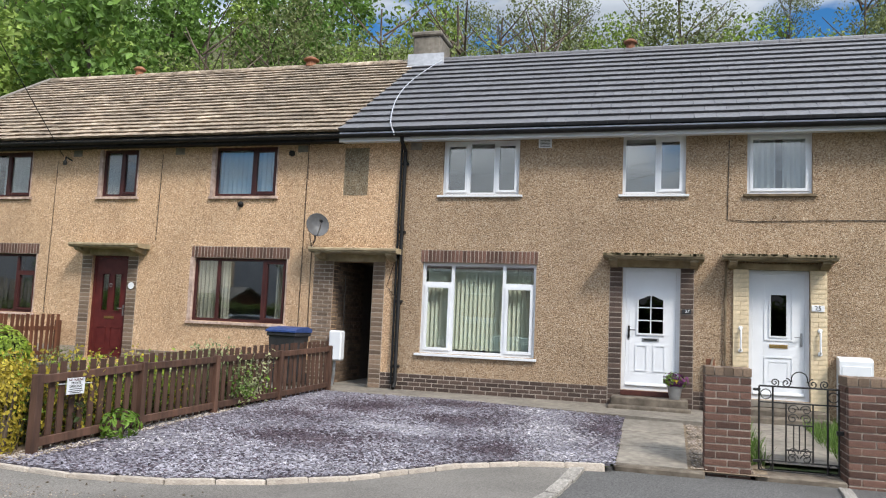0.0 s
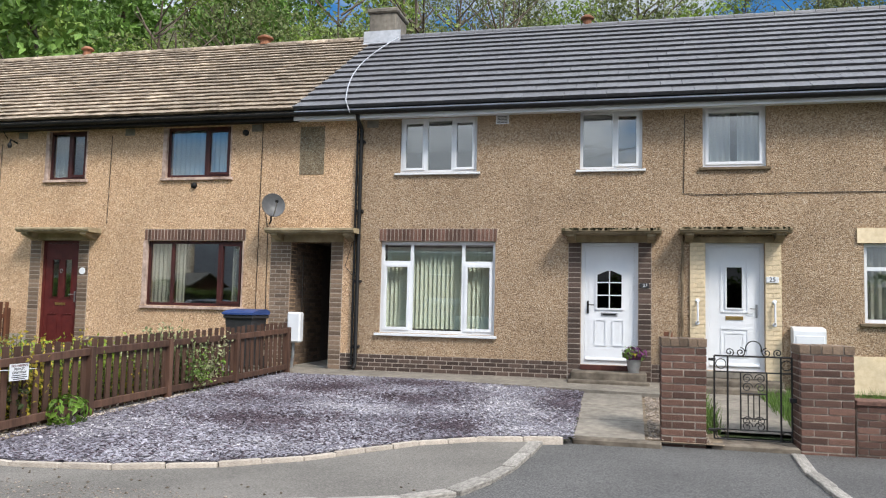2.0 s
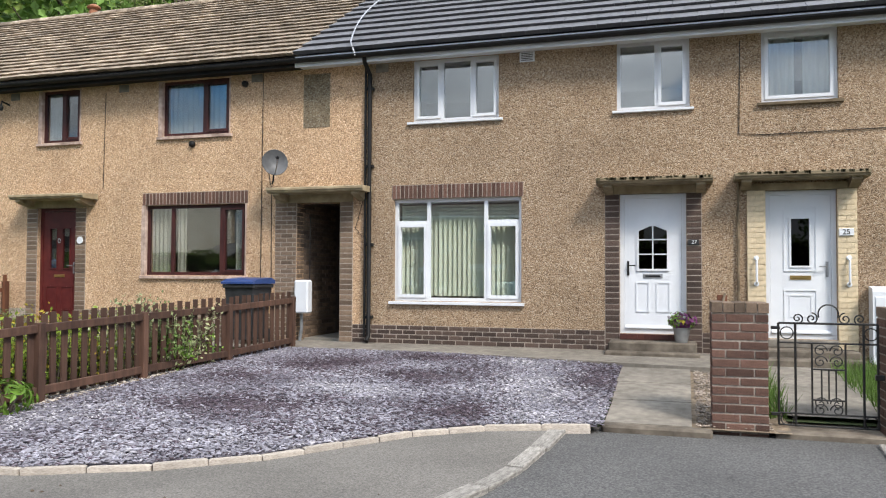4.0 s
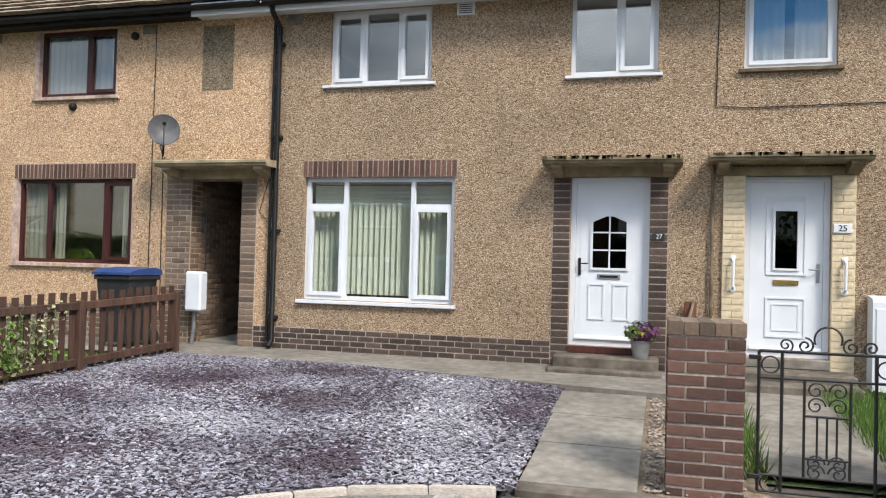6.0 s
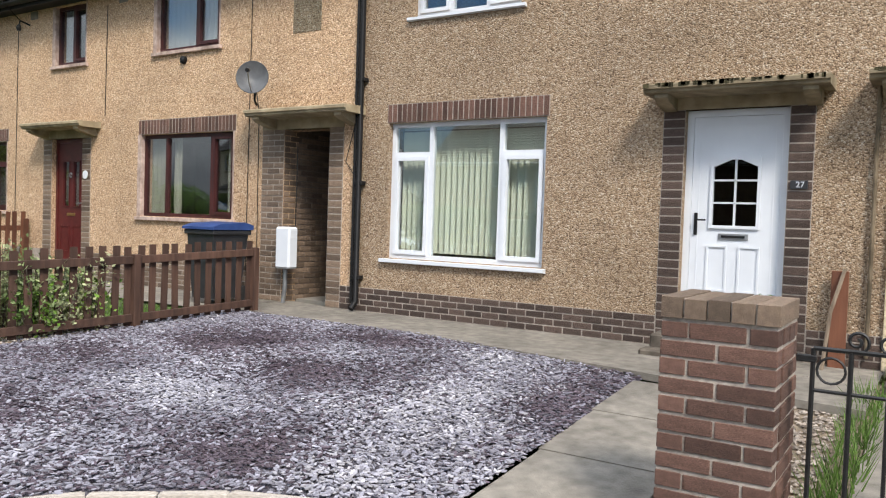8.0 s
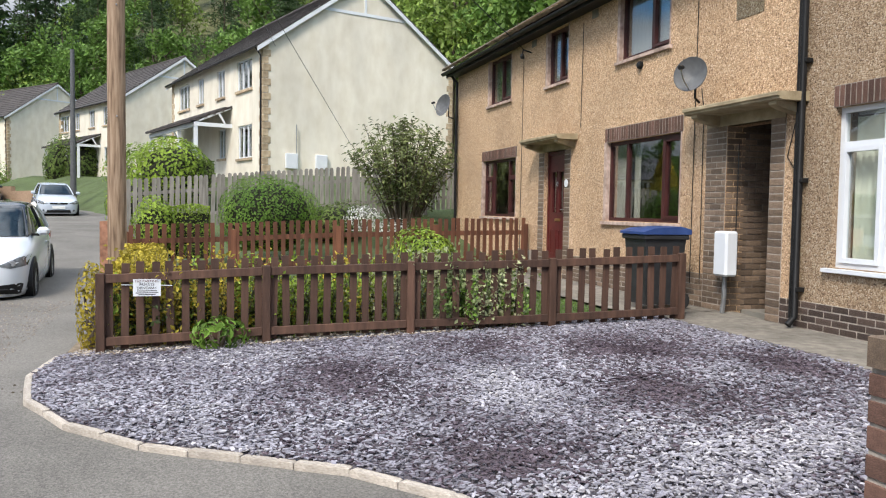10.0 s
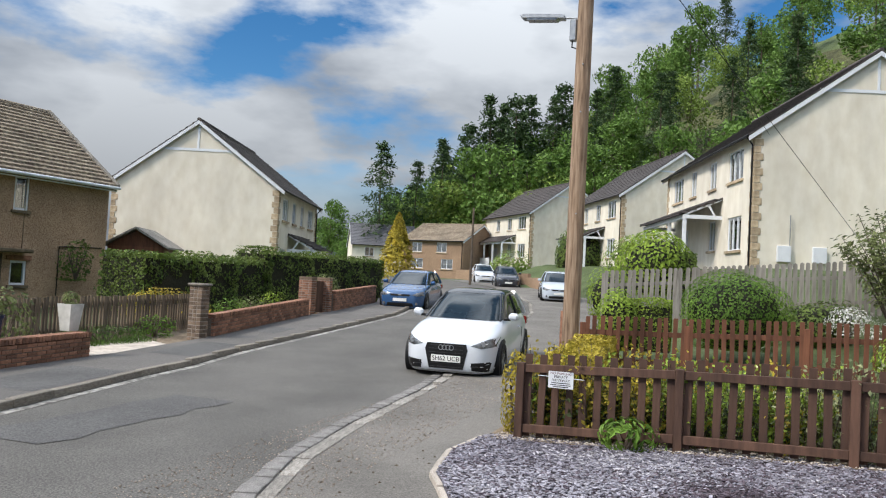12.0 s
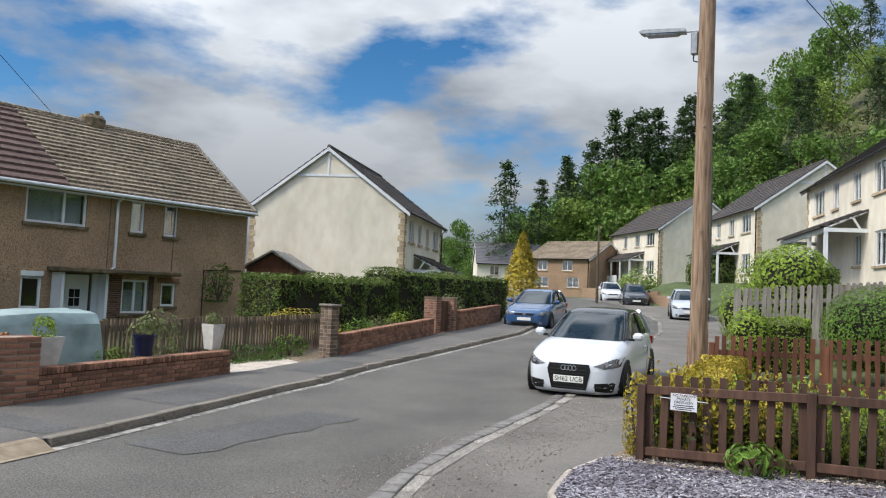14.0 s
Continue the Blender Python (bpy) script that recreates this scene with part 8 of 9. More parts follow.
KINDS = [(crown_mesh(1, 11, 4.0, L_FOREST, 2700, 0.40), trunk_mesh(1, 11, 0.22, 6), "dense dark green broadleaf tree"),
         (crown_mesh(2, 12, 3.6, L_FOREST, 2700, 0.40), trunk_mesh(2, 12, 0.22, 6), "tall green broadleaf tree"),
         (crown_mesh(3, 10, 3.9, L_FRESH, 2500, 0.38), trunk_mesh(3, 10, 0.20, 6), "fresh spring-green broadleaf tree"),
         (crown_mesh(4, 12, 3.2, L_FRESH, 1500, 0.34, 0.15), trunk_mesh(4, 12, 0.16, 14), "thin spring-green tree with bare limbs"),
         (crown_mesh(5, 9, 3.4, L_OLIVE, 1700, 0.34, 0.1), trunk_mesh(5, 9, 0.14, 16), "half-bare olive-green scrub tree"),
         (pine_mesh(6, 15, 2400), trunk_mesh(6, 15, 0.20, 0), "tall dark Scots pine"),
         (pine_mesh(7, 13, 2200), trunk_mesh(7, 13, 0.18, 0), "dark spreading pine on the hill"),
         (crown_mesh(8, 10, 3.9, L_FRESH, 5600, 0.21), trunk_mesh(8, 10, 0.18, 18), "fresh spring-green tree in small leaf"),
         (crown_mesh(9, 12, 3.3, L_OLIVE, 4400, 0.18, 0.12), trunk_mesh(9, 12, 0.14, 30), "thin tree just coming into olive leaf"),
         (crown_mesh(10, 9, 3.4, L_OLIVE, 3600, 0.18, 0.1), trunk_mesh(10, 9, 0.12, 34), "half-bare olive-green scrub tree")]


def tree(kind, x, y, scale, turn, z=None):
    crown, trunk, label = KINDS[kind]
    root = thing("tree", (0, 0, 0), label, "tree", "trees on the hill")
    part("crown", crown, None, root)
    part("trunk", trunk, None, root)
    root.matrix_basis = pose(x, y, ground_z(x, y) - 0.2 if z is None else z, 0, 0, turn) @ Matrix.Diagonal((scale, scale, scale * rnd.uniform(0.9, 1.15), 1))
    return root


tr = random.Random(21)
spots = []
for row, (d, gap) in enumerate(((2.5, 4.6), (7.0, 4.8), (12.0, 5.2), (18.0, 6.0), (26.0, 7.5), (36.0, 9.0), (48.0, 10.0))):
    x = 20.0 if d < 30 else 10.0
    while x > -165:
        xx, yy = x + tr.uniform(-1.3, 1.3), forest_edge(x) + d * (1.0 if x > -62 else 1.5) + tr.uniform(-1.6, 1.6)
        spots.append((xx, yy, d))
        x -= gap * (1.0 if x > -62 else 0.72)
for xx, yy, d in spots:
    if d > 30 and xx > -45 and tr.random() < 0.55:
        continue
    far = xx < -62
    q = tr.random()
    if far:
        kind = 5 if q < 0.22 else 6 if q < 0.36 else 2 if q < 0.50 else 0 if q < 0.78 else 1
    elif xx > -22:
        kind = 8 if q < 0.42 else 9 if q < 0.66 else 7
    else:
        kind = 2 if q < 0.35 else 1 if q < 0.6 else 0 if q < 0.9 else 3
    tree(kind, xx, yy, tr.uniform(0.85, 1.2) * (0.94 if far else 1.0), tr.uniform(0, 360))
for xx, yy, s in ((-82, -42, 0.7), (-88, -50, 0.8), (-95, -44, 0.8), (-90, -58, 0.7), (-100, -66, 0.8), (-84, -34, 0.6)):
    tree(0, xx, yy, s, tr.uniform(0, 360))
# the shoulder of the hill, falling towards the bend in the road
for depth, tall in ((0.0, 0.96), (7.0, 1.0), (-6.0, 0.82)):
    for k in range(-5, 9 if depth >= 0 else -1):
        f = (k + tr.uniform(-0.25, 0.25)) / 8
        top = (19.2 - 12.0 * f if f > -0.05 else 19.0 + 8.0 * f) * tall * tr.uniform(0.90, 1.05)
        tree((0, 1, 2, 0, 2)[(k + int(abs(depth))) % 5], -87.5 + 3.0 * f - depth * 0.92, -30.5 - 16.5 * f - depth * 0.36, top / 12.5, tr.uniform(0, 360))
for k, (xx, yy, top) in enumerate(((-78.3, -40.8, 14.6), (-81.6, -38.0, 13.4), (-87.3, -37.0, 16.8), (-90.2, -34.6, 18.3), (-92.8, -32.8, 21.3), (-95.2, -31.7, 22.6), (-92.7, -29.4, 21.5), (-96.1, -28.4, 22.9), (-96.7, -25.3, 18.9), (-94.9, -23.9, 19.8), (-98.6, -20.2, 14.0), (-95.9, -17.8, 15.5))):
    tree(5 if k % 3 else 6, xx, yy, top / (15.2 if k % 3 else 13.2), tr.uniform(0, 360))
for k in range(7):
    f = -0.18 + 0.09 * k
    tree((1, 5, 0, 2, 6, 0, 5)[k], -96.5 + 3.0 * f, -33.5 - 17.0 * f, (25.0 - 15.0 * f) / (17.5 if k in (1, 4, 6) else 16.5) * tr.uniform(0.94, 1.05), tr.uniform(0, 360))
for xx, yy, s in ((-94, -57, 0.72), (-97, -61, 0.75), (-88, -52, 0.72), (-104, -66, 0.8)):
    tree(1, xx, yy, s, tr.uniform(0, 360))
tree(3, -66.0, -14.2, 0.5, 40)
tree(3, -45.5, -35.0, 0.5, 10)
under = columns("hill_scrub", steps_to(-165, 30, 5), lambda x: forest_edge(x) - 1.5, lambda x: forest_edge(x) + 55, 12, M_LITTER, lambda x, y: ground_z(x, y) + 0.05, "dark leaf litter under the trees", "woodland floor")
# scrub stems and blossom just behind the terrace
for k in range(9):
    x = -19 + k * 4.1
    bush("scrub", (x, 11.8 + (k % 3) * 0.8, ground_z(x, 12)), (2.3, 1.8, 2.4), L_OLIVE if k % 2 else L_FRESH, 3800, 0.14, "tangled half-bare scrub behind the roofs", "scrub", 60 + k, lumps=12, stems=26, aspect=0.4, group="scrub behind the roofs")
bush("blossom_tree", (-9.6, 14.2, ground_z(-9.6, 14.2) + 3.4), (1.5, 1.2, 2.2), L_WHITE, 420, 0.20, "white blossom on a bare tree", "tree", 71, lumps=14, stems=12)

# ---- across the road: walls, fences, garden things ----
def street_wall(name, a, b, z0a, z0b, za, zb, label, unit, thick=0.22, coping=True):
    """A garden wall between two points in single bricks, seen from the road."""
    L = math.hypot(b[0] - a[0], b[1] - a[1])
    ang = math.degrees(math.atan2(b[1] - a[1], b[0] - a[0]))
    root = thing(name, (0, 0, 0), label, "garden wall", kind="structure")
    part("core", bx(0.01, L - 0.01, 0.012, thick - 0.012, -0.2, za - z0a - 0.01), M_MORTAR_DARK, root)
    h = za - z0a
    flipm = Matrix.Translation((L, thick, 0)) @ Matrix.Rotation(math.pi, 4, "Z")
    brick_panel(root, unit, 0, L, 0.0, h, 0.0, m=flipm, proud=0.0, depth=0.06)
    brick_panel(root, unit, 0, thick, 0.0, h, 0.0, m=Matrix.Translation((0, thick, 0)) @ Matrix.Rotation(radians(-90), 4, "Z"), proud=0.0, depth=0.05)
    if coping:
        brick_panel(root, unit, 0, L, h, h + 0.10, 0.0, m=flipm, proud=0.012, depth=thick + 0.02, soldier=True)
    root.matrix_basis = pose(a[0], a[1], z0a, 0, -math.degrees(math.atan2(z0b - z0a, L)), ang)
    return root


def rel(a, b, s):
    return (a[0] + (b[0] - a[0]) * s, a[1] + (b[1] - a[1]) * s)


W1a, W1b = (-8.55, -15.72), (-4.1, -14.96)
street_wall("wall_street_1", W1a, W1b, -0.26, -0.26, 0.08, 0.08, "old red brick garden wall with a worn top", U_RED)
pillar("brick_pier", -4.22, -3.55, -15.12, -14.72, -0.28, 0.60, "old red brick pier at the wall end", U_RED, cap=False, courses=11)
pillar("brick_pier", -12.24, -11.95, -16.06, -15.74, -0.2, 0.98, "old brown brick gate pier with a stone cap", U_TAN, cap=False, courses=14)
slab_thing("pier_cap", -12.28, -11.91, -16.10, -15.70, 0.98, 1.04, "worn stone cap on a pier", "cap stone", material=M_KERB)
W2a, W2b = (-19.0, -17.2), (-12.4, -15.95)
street_wall("wall_street_2", W2a, W2b, 0.05, -0.20, 0.52, 0.30, "red brick garden wall stepping up the road", U_RED)
for px, pw in ((-19.42, 0.34), (-20.62, 0.22)):
    pillar("brick_pier", px - pw, px, -17.6, -17.15, 0.05, 1.28, "red brick gate pier", U_RED, cap=True, courses=15)
gt = thing("timber_gate", (-19.9, -17.35, 0.1), "narrow dark timber gate between brick piers", "gate")
part("gate_frame", bx(-20.6, -19.85, -17.40, -17.35, 0.15, 1.15), M_FENCE, gt)
W3a, W3b = (-26.6, -18.35), (-21.1, -17.4)
street_wall("wall_street_3", W3a, W3b, 0.28, 0.08, 0.95, 0.8, "red brick garden wall under the hedge", U_RED)
hedge("tall_hedge", [(-14.6, -20.2), (-17, -20.4), (-21.7, -20.7)], 0.7, 0.0, 1.70, L_HEDGE, 1500, 0.10, "long level clipped olive-green hedge", 81, rough=0.14)
hedge("tall_hedge", [(-21.5, -20.7), (-29.4, -19.7)], 0.7, 0.3, 2.12, L_HEDGE, 1400, 0.10, "tall dense green hedge along the wall", 82, rough=0.14)
bush("gold_shrub", (-14.2, -18.6, -0.1), (1.2, 0.8, 0.55), L_YELLOW, 1300, 0.08, "golden spreading shrub in the border", "shrub", 83, lumps=10)
bush("border_plant", (-15.9, -17.6, 0.0), (0.6, 0.5, 0.35), L_BUSH, 600, 0.06, "low green border plant in soil", "plant", 84)
bush("border_plant", (-17.3, -17.9, 0.05), (0.5, 0.5, 0.35), L_OLIVE, 500, 0.06, "grey-green border plant in soil", "plant", 85)
bush("border_plant", (-18.4, -17.9, 0.1), (0.5, 0.4, 0.4), L_LIME, 500, 0.06, "bright green border plant in soil", "plant", 86)
bush("grass_clump", (-22.2, -18.0, 0.4), (0.6, 0.5, 0.5), L_OLIVE, 700, 0.16, "pale ornamental grass clump behind the wall", "plant", 87, aspect=0.15)
border = columns("soil_garden", steps_to(-19.5, -8.6, 1.0), lambda x: -20.2, lambda x: along(STREET_WALL, x) - 0.25, 4, M_SOIL, lambda x, y: road_z(x) + 0.02 - 0.02 * (along(STREET_WALL, x) - y), "dry soil border behind the walls", "soil")
drive2 = columns("gravel_drive", steps_to(-11.8, -8.6, 0.4), lambda x: -17.2, lambda x: along(STREET_WALL, x) + 0.02, 4, M_EDGING, lambda x, y: -0.235 + 0.0 * y, "pale sandy gravel drive entrance", "driveway")
picket_fence("rustic_fence", [(-7.0, -17.15, -0.28), (-9.0, -17.3, -0.28), (-11.0, -17.45, -0.26), (-13.0, -17.6, -0.24), (-14.1, -17.7, -0.22)], 0.92, 0.92, 0.10, M_RUSTIC, "rustic grey-brown half-round pale fence", rails=(0.3, 0.82), pale_w=0.058, pale_t=0.03, side=-1, below=0.02, rail_h=0.07)
picket_fence("orange_fence", [(-4.6, -16.05, -0.30), (-3.2, -15.95, -0.30), (-1.6, -15.85, -0.30)], 0.84, 0.84, 0.072, M_FENCE_ORANGE, "orange-stained wooden paling fence", rails=(0.15, 0.6), pale_w=0.052, pale_t=0.035, top="round", side=1, post_w=0.05, below=0.02)
bush("weed_clump", (-2.6, -15.55, -0.30), (1.0, 0.22, 0.16), L_GRASS, 700, 0.09, "weeds along the foot of the orange fence", "weeds", 98, aspect=0.3)
bush("weed_clump", (-3.75, -15.1, -0.28), (0.30, 0.28, 0.30), L_BUSH, 420, 0.08, "leafy green weeds against the pier", "weeds", 88, aspect=0.5)
bush("weed_clump", (-10.4, -16.9, -0.24), (1.3, 0.3, 0.20), L_GRASS, 900, 0.12, "long grass and weeds under the fence", "weeds", 89, aspect=0.15)
bush("weed_clump", (-12.2, -17.1, -0.24), (0.5, 0.4, 0.28), L_BUSH, 500, 0.08, "leafy weeds behind the pier", "weeds", 90, aspect=0.4)


def planter(name, at, top, bottom, h, material, label, square, leaf, seed):
    root = thing(name, at, label, "planter")
    x, y, z = at
    if square:
        bm = bmesh.new()
        a = [(-bottom, -bottom), (bottom, -bottom), (bottom, bottom), (-bottom, bottom)]
        rows = [[bm.verts.new((x + px * s, y + py * s, z + zz)) for px, py in a] for s, zz in ((1, 0), (top / bottom, h), (top / bottom * .86, h), (top / bottom * .8, h - .08))]
        for p, q in zip(rows, rows[1:]):
            for k in range(4):
                bm.faces.new((p[k], p[(k + 1) % 4], q[(k + 1) % 4], q[k]))
        bm.faces.new(rows[0][::-1])
        bm.faces.new(rows[-1])
    else:
        bm = lathe(bmesh.new(), [(bottom, 0), (top, h * .85), (top * 1.1, h * .86), (top * 1.1, h), (top * .9, h), (top * .85, h - .06)], at, 20)
    part("pot", bm, material, root)
    part("soil", lathe(bmesh.new(), [(top * .8, h - .07), (top * .8, h - .05), (.001, h - .045)], at, 12), M_SOIL, root)
    p, q = blob_points(220, (x, y, z + h + top * .55), (top * 0.9, top * 0.9, top * 0.9), seed, flat=.6)
    part("plant", leaves((p, q), 0.06, leaf, "plant", seed, aspect=0.45), None, root)
    return root


M_STONEPOT = mat("pale_stone_pot", [(0.3, (0.52, 0.50, 0.46)), (0.7, (0.68, 0.66, 0.62))], scale=8, rough=0.85, bump=0.2, bump_scale=40, big=0.25, big_scale=3)
M_NAVY = mat("navy_glazed_pot", [(0.3, (0.008, 0.010, 0.035)), (0.7, (0.015, 0.018, 0.055))], scale=5, rough=0.2, bump=0.05, big=0.1)
M_TARP = mat("teal_tarpaulin", [(0.3, (0.20, 0.28, 0.28)), (0.7, (0.33, 0.43, 0.43))], scale=3, rough=0.55, bump=0.4, bump_scale=6, bump_dist=0.05, big=0.25, big_scale=1.2)
planter("planter", (-4.55, -15.15, 0.14), 0.19, 0.13, 0.42, M_STONEPOT, "tall pale square planter on the wall", True, L_LIME, 91)
planter("planter", (-6.55, -15.48, 0.18), 0.17, 0.14, 0.34, M_NAVY, "round navy glazed pot on the wall", False, L_OLIVE, 92)
planter("planter", (-8.38, -15.79, 0.18), 0.15, 0.10, 0.46, M_STONEPOT, "tall pale square planter at the wall end", True, L_OLIVE, 93)
# covered trailer under a tarpaulin
tp = thing("covered_trailer", (-6.0, -17.2, -0.3), "long low shape under a teal tarpaulin", "tarpaulin")
bm = bmesh.new()
rows = []
for k, (x, h, w) in enumerate(((-6.58, -0.25, 0.66), (-6.50, 0.80, 0.66), (-6.40, 0.82, 0.66), (-5.6, 0.81, 0.68), (-4.6, 0.75, 0.70), (-3.6, 0.68, 0.70), (-2.7, 0.56, 0.70), (-2.5, 0.2, 0.72))):
    ring = []
    for q in range(13):
        t = -1 + 2 * q / 12
        fold = 0.05 * math.sin(q * 2.3 + k * 1.7)
        if abs(t) < 0.6:
            ring.append((x, -17.1 + t / 0.6 * w * 0.92, h + 0.03 * math.cos(t * 4) + fold * 0.3))
        else:
            f = (abs(t) - 0.6) / 0.4
            ring.append((x, -17.1 + math.copysign(w * (0.94 + 0.16 * f) + fold, t), h * (1 - f) - 0.32 * f))
    rows.append([bm.verts.new(p) for p in ring])
for p, q in zip(rows, rows[1:]):
    for k in range(12):
        bm.faces.new((p[k], p[k + 1], q[k + 1], q[k]))
bm.faces.new(rows[0])
bm.faces.new(rows[-1][::-1])
part("cover", bm, M_TARP, tp, smooth=True)
bush("gold_shrub", (-6.6, -16.3, -0.25), (0.28, 0.28, 0.3), L_LIME, 400, 0.05, "small yellow-green ball shrub by the wall", "shrub", 94)
bush("rose_bush", (-7.6, -16.4, -0.25), (0.45, 0.45, 0.6), L_OLIVE, 420, 0.09, "leggy shrub behind the low wall", "shrub", 95, lumps=12)
bush("climber", (-19.9, -26.85, 0.7), (0.7, 0.25, 0.8), L_HEDGE, 380, 0.13, "sparse climber on the house wall", "climber", 96, lumps=14, stems=10)

# walls closing the street behind the walk
back_hedge = hedge("garden_hedge", [(-1.5, -23.0), (26, -24.5)], 1.2, -0.5, 2.6, L_HEDGE, 260, 0.25, "tall hedge behind the drive", 97, rough=0.3)
for k, (xx, yy) in enumerate(((2, -27), (8, -29), (15, -27), (22, -30), (28, -24))):
    tree(k % 3, xx, yy, 0.62, k * 70, z=-0.6)

# ---- bin, pot, sign, blinds, curtains ----
bn = thing("wheelie_bin", (-6.55, -0.62, 0.0), "charcoal wheelie bin with a blue lid", "wheelie bin")
x0, x1, y0, y1 = -6.74, -6.22, -0.96, -0.36
bm = bmesh.new()
lo = [bm.verts.new(p) for p in ((x0 + .06, y0 + .06, .06), (x1 - .06, y0 + .06, .06), (x1 - .06, y1 - .08, .06), (x0 + .06, y1 - .08, .06))]
hi = [bm.verts.new(p) for p in ((x0, y0, .94), (x1, y0, .94), (x1, y1, .94), (x0, y1, .94))]
for k in range(4):
    bm.faces.new((lo[k], lo[(k + 1) % 4], hi[(k + 1) % 4], hi[k]))
bm.faces.new(lo[::-1])
bm.faces.new(hi)
part("bin_body", bm, M_BIN, bn)
part("rim", bx(x0 - .03, x1 + .03, y0 - .03, y1 + .03, .90, .965, .012), M_BIN, bn)
part("lid", prism(bmesh.new(), [(y0 - .05, .968), (y0 - .05, 1.0), (y0 + .1, 1.045), (y1 - .1, 1.07), (y1 + .05, 1.03), (y1 + .05, .968)], x0 - .04, x1 + .04, "x"), M_BINBLUE, bn, "blue lid")
part("handle", tube(bmesh.new(), [(x0 + .05, y1 + .07, .98), (x1 - .05, y1 + .07, .98)], .018, 8), M_BIN, bn)
for x in (x0 + .03, x1 - .03):
    part("wheel", tube(bmesh.new(), [(x - .03, y1 - .04, .11), (x + .03, y1 - .04, .11)], .11, 16), M_TYRE, bn)

fp = thing("flower_pot", (0.37, -0.28, 0.17), "galvanised pot of purple pansies on the step", "flower pot")
part("pot", lathe(bmesh.new(), [(.085, 0), (.12, .20), (.128, .20), (.128, .215), (.11, .215), (.10, .18)], (0.37, -0.28, 0.172), 20), M_METAL, fp, smooth=True)
p, q = blob_points(260, (0.37, -0.28, 0.45), (0.17, 0.15, 0.12), 5, flat=.7)
part("leaves", leaves((p, q), 0.055, L_BUSH, "leaves", 5), None, fp)
p, q = blob_points(150, (0.36, -0.30, 0.47), (0.18, 0.16, 0.12), 6, flat=.6)
part("bloom", leaves((p, q), 0.06, L_PURPLE, "bloom", 6, aspect=0.95), None, fp, "purple flowers")
p, q = blob_points(8, (0.38, -0.31, 0.48), (0.17, 0.16, 0.11), 7, flat=.5)
part("bloom", leaves((p, q), 0.055, L_YELLOW, "bloom", 7, aspect=0.95), None, fp, "yellow flowers")

sg = thing("fence_sign", (-5.80, -6.86, 0.43), "small white notice tied to the fence", "sign")
part("board", bx(-5.795, -5.788, -6.99, -6.73, 0.335, 0.505), M_UPVC, sg)
for text_, z, size_ in (("NO PARKING", 0.484, 0.036), ("PRIVATE", 0.450, 0.038), ("DRIVEWAY", 0.415, 0.038)):
    words(text_, size_, M_DOOR_RED if size_ < 0.037 else M_BLACK, pose(-5.7875, -6.86, z, 90, 0, 90), parent=sg)
for z, w in ((0.388, .19), (0.368, .21), (0.350, .16)):
    part("text_bar", bx(-5.788, -5.7865, -6.86 - w / 2, -6.86 + w / 2, z - .004, z + .004), M_BLACK, sg)
part("tie", tube(bmesh.new(), [(-5.80, -7.10, 0.45), (-5.79, -6.62, 0.44)], 0.004, 5), M_UPVC, sg)

# vertical blind in the big window: a headrail and single slats
vb = thing("vertical_blind", (-3.1, 0.26, 0.8), "pale green vertical blind, half closed", "blind")
part("headrail", bx(-4.1, -2.1, 0.23, 0.27, 2.30, 2.34), M_UPVC, vb)
slat = as_mesh(bx(-0.044, 0.044, -0.001, 0.001, -0.76, 0.74), "slat", M_BLIND)
inv = root_inverse(vb)
for k in range(25):
    ob = part("slat", slat, None, vb)
    ob.matrix_parent_inverse = inv
    ob.matrix_basis = pose(-4.07 + k * 0.0815, 0.25, 1.54, 0, 0, 40 + rnd.uniform(-4, 4))


def curtain(x0, x1, z0, z1, y=0.185, label="cream curtain drawn to the side", material=None, waves=5):
    root = thing("curtain", ((x0 + x1) / 2, y, z0), label, "curtain", "window curtains")
    bm = bmesh.new()
    n = waves * 8
    rows = [[bm.verts.new((x0 + (x1 - x0) * i / n, y + 0.022 * math.sin(i / n * waves * 2 * math.pi), z)) for i in range(n + 1)] for z in (z0, z1)]
    for i in range(n):
        bm.faces.new((rows[0][i], rows[0][i + 1], rows[1][i + 1], rows[1][i]))
    bmesh.ops.solidify(bm, geom=bm.faces[:], thickness=0.004)
    part("cloth", bm, material or M_CURTAIN, root, smooth=True)
    return root


curtain(-9.0, -8.55, 1.12, 2.34)
curtain(-7.25, -6.98, 1.12, 2.34, waves=3)
curtain(-8.46, -8.28, 1.12, 2.34, waves=2)
M_NETWHITE = mat("white_net", [(0.3, (0.78, 0.80, 0.80)), (0.7, (0.88, 0.89, 0.89))], scale=14, rough=0.9, bump=0.1, bump_scale=60, stretch=(1, 1, 0.1), big=0.1)
curtain(-11.42, -11.06, 3.66, 4.6, label="pale curtain behind the small window", material=M_NETWHITE)
curtain(-8.66, -7.36, 3.67, 4.6, label="white net curtain across the upstairs window", material=M_NETWHITE, waves=12)
curtain(-14.2, -13.36, 3.67, 4.6, label="white net curtain across the upstairs window", material=M_NETWHITE, waves=8)
curtain(-14.62, -14.35, 3.66, 4.6)
curtain(1.55, 1.95, 3.70, 4.64, label="white net curtain drawn aside", material=M_NETWHITE, waves=4)
curtain(2.06, 2.45, 3.70, 4.64, label="white net curtain drawn aside", material=M_NETWHITE, waves=4)
curtain(4.0, 5.6, 1.12, 2.3, label="white net curtain across the window", waves=14)
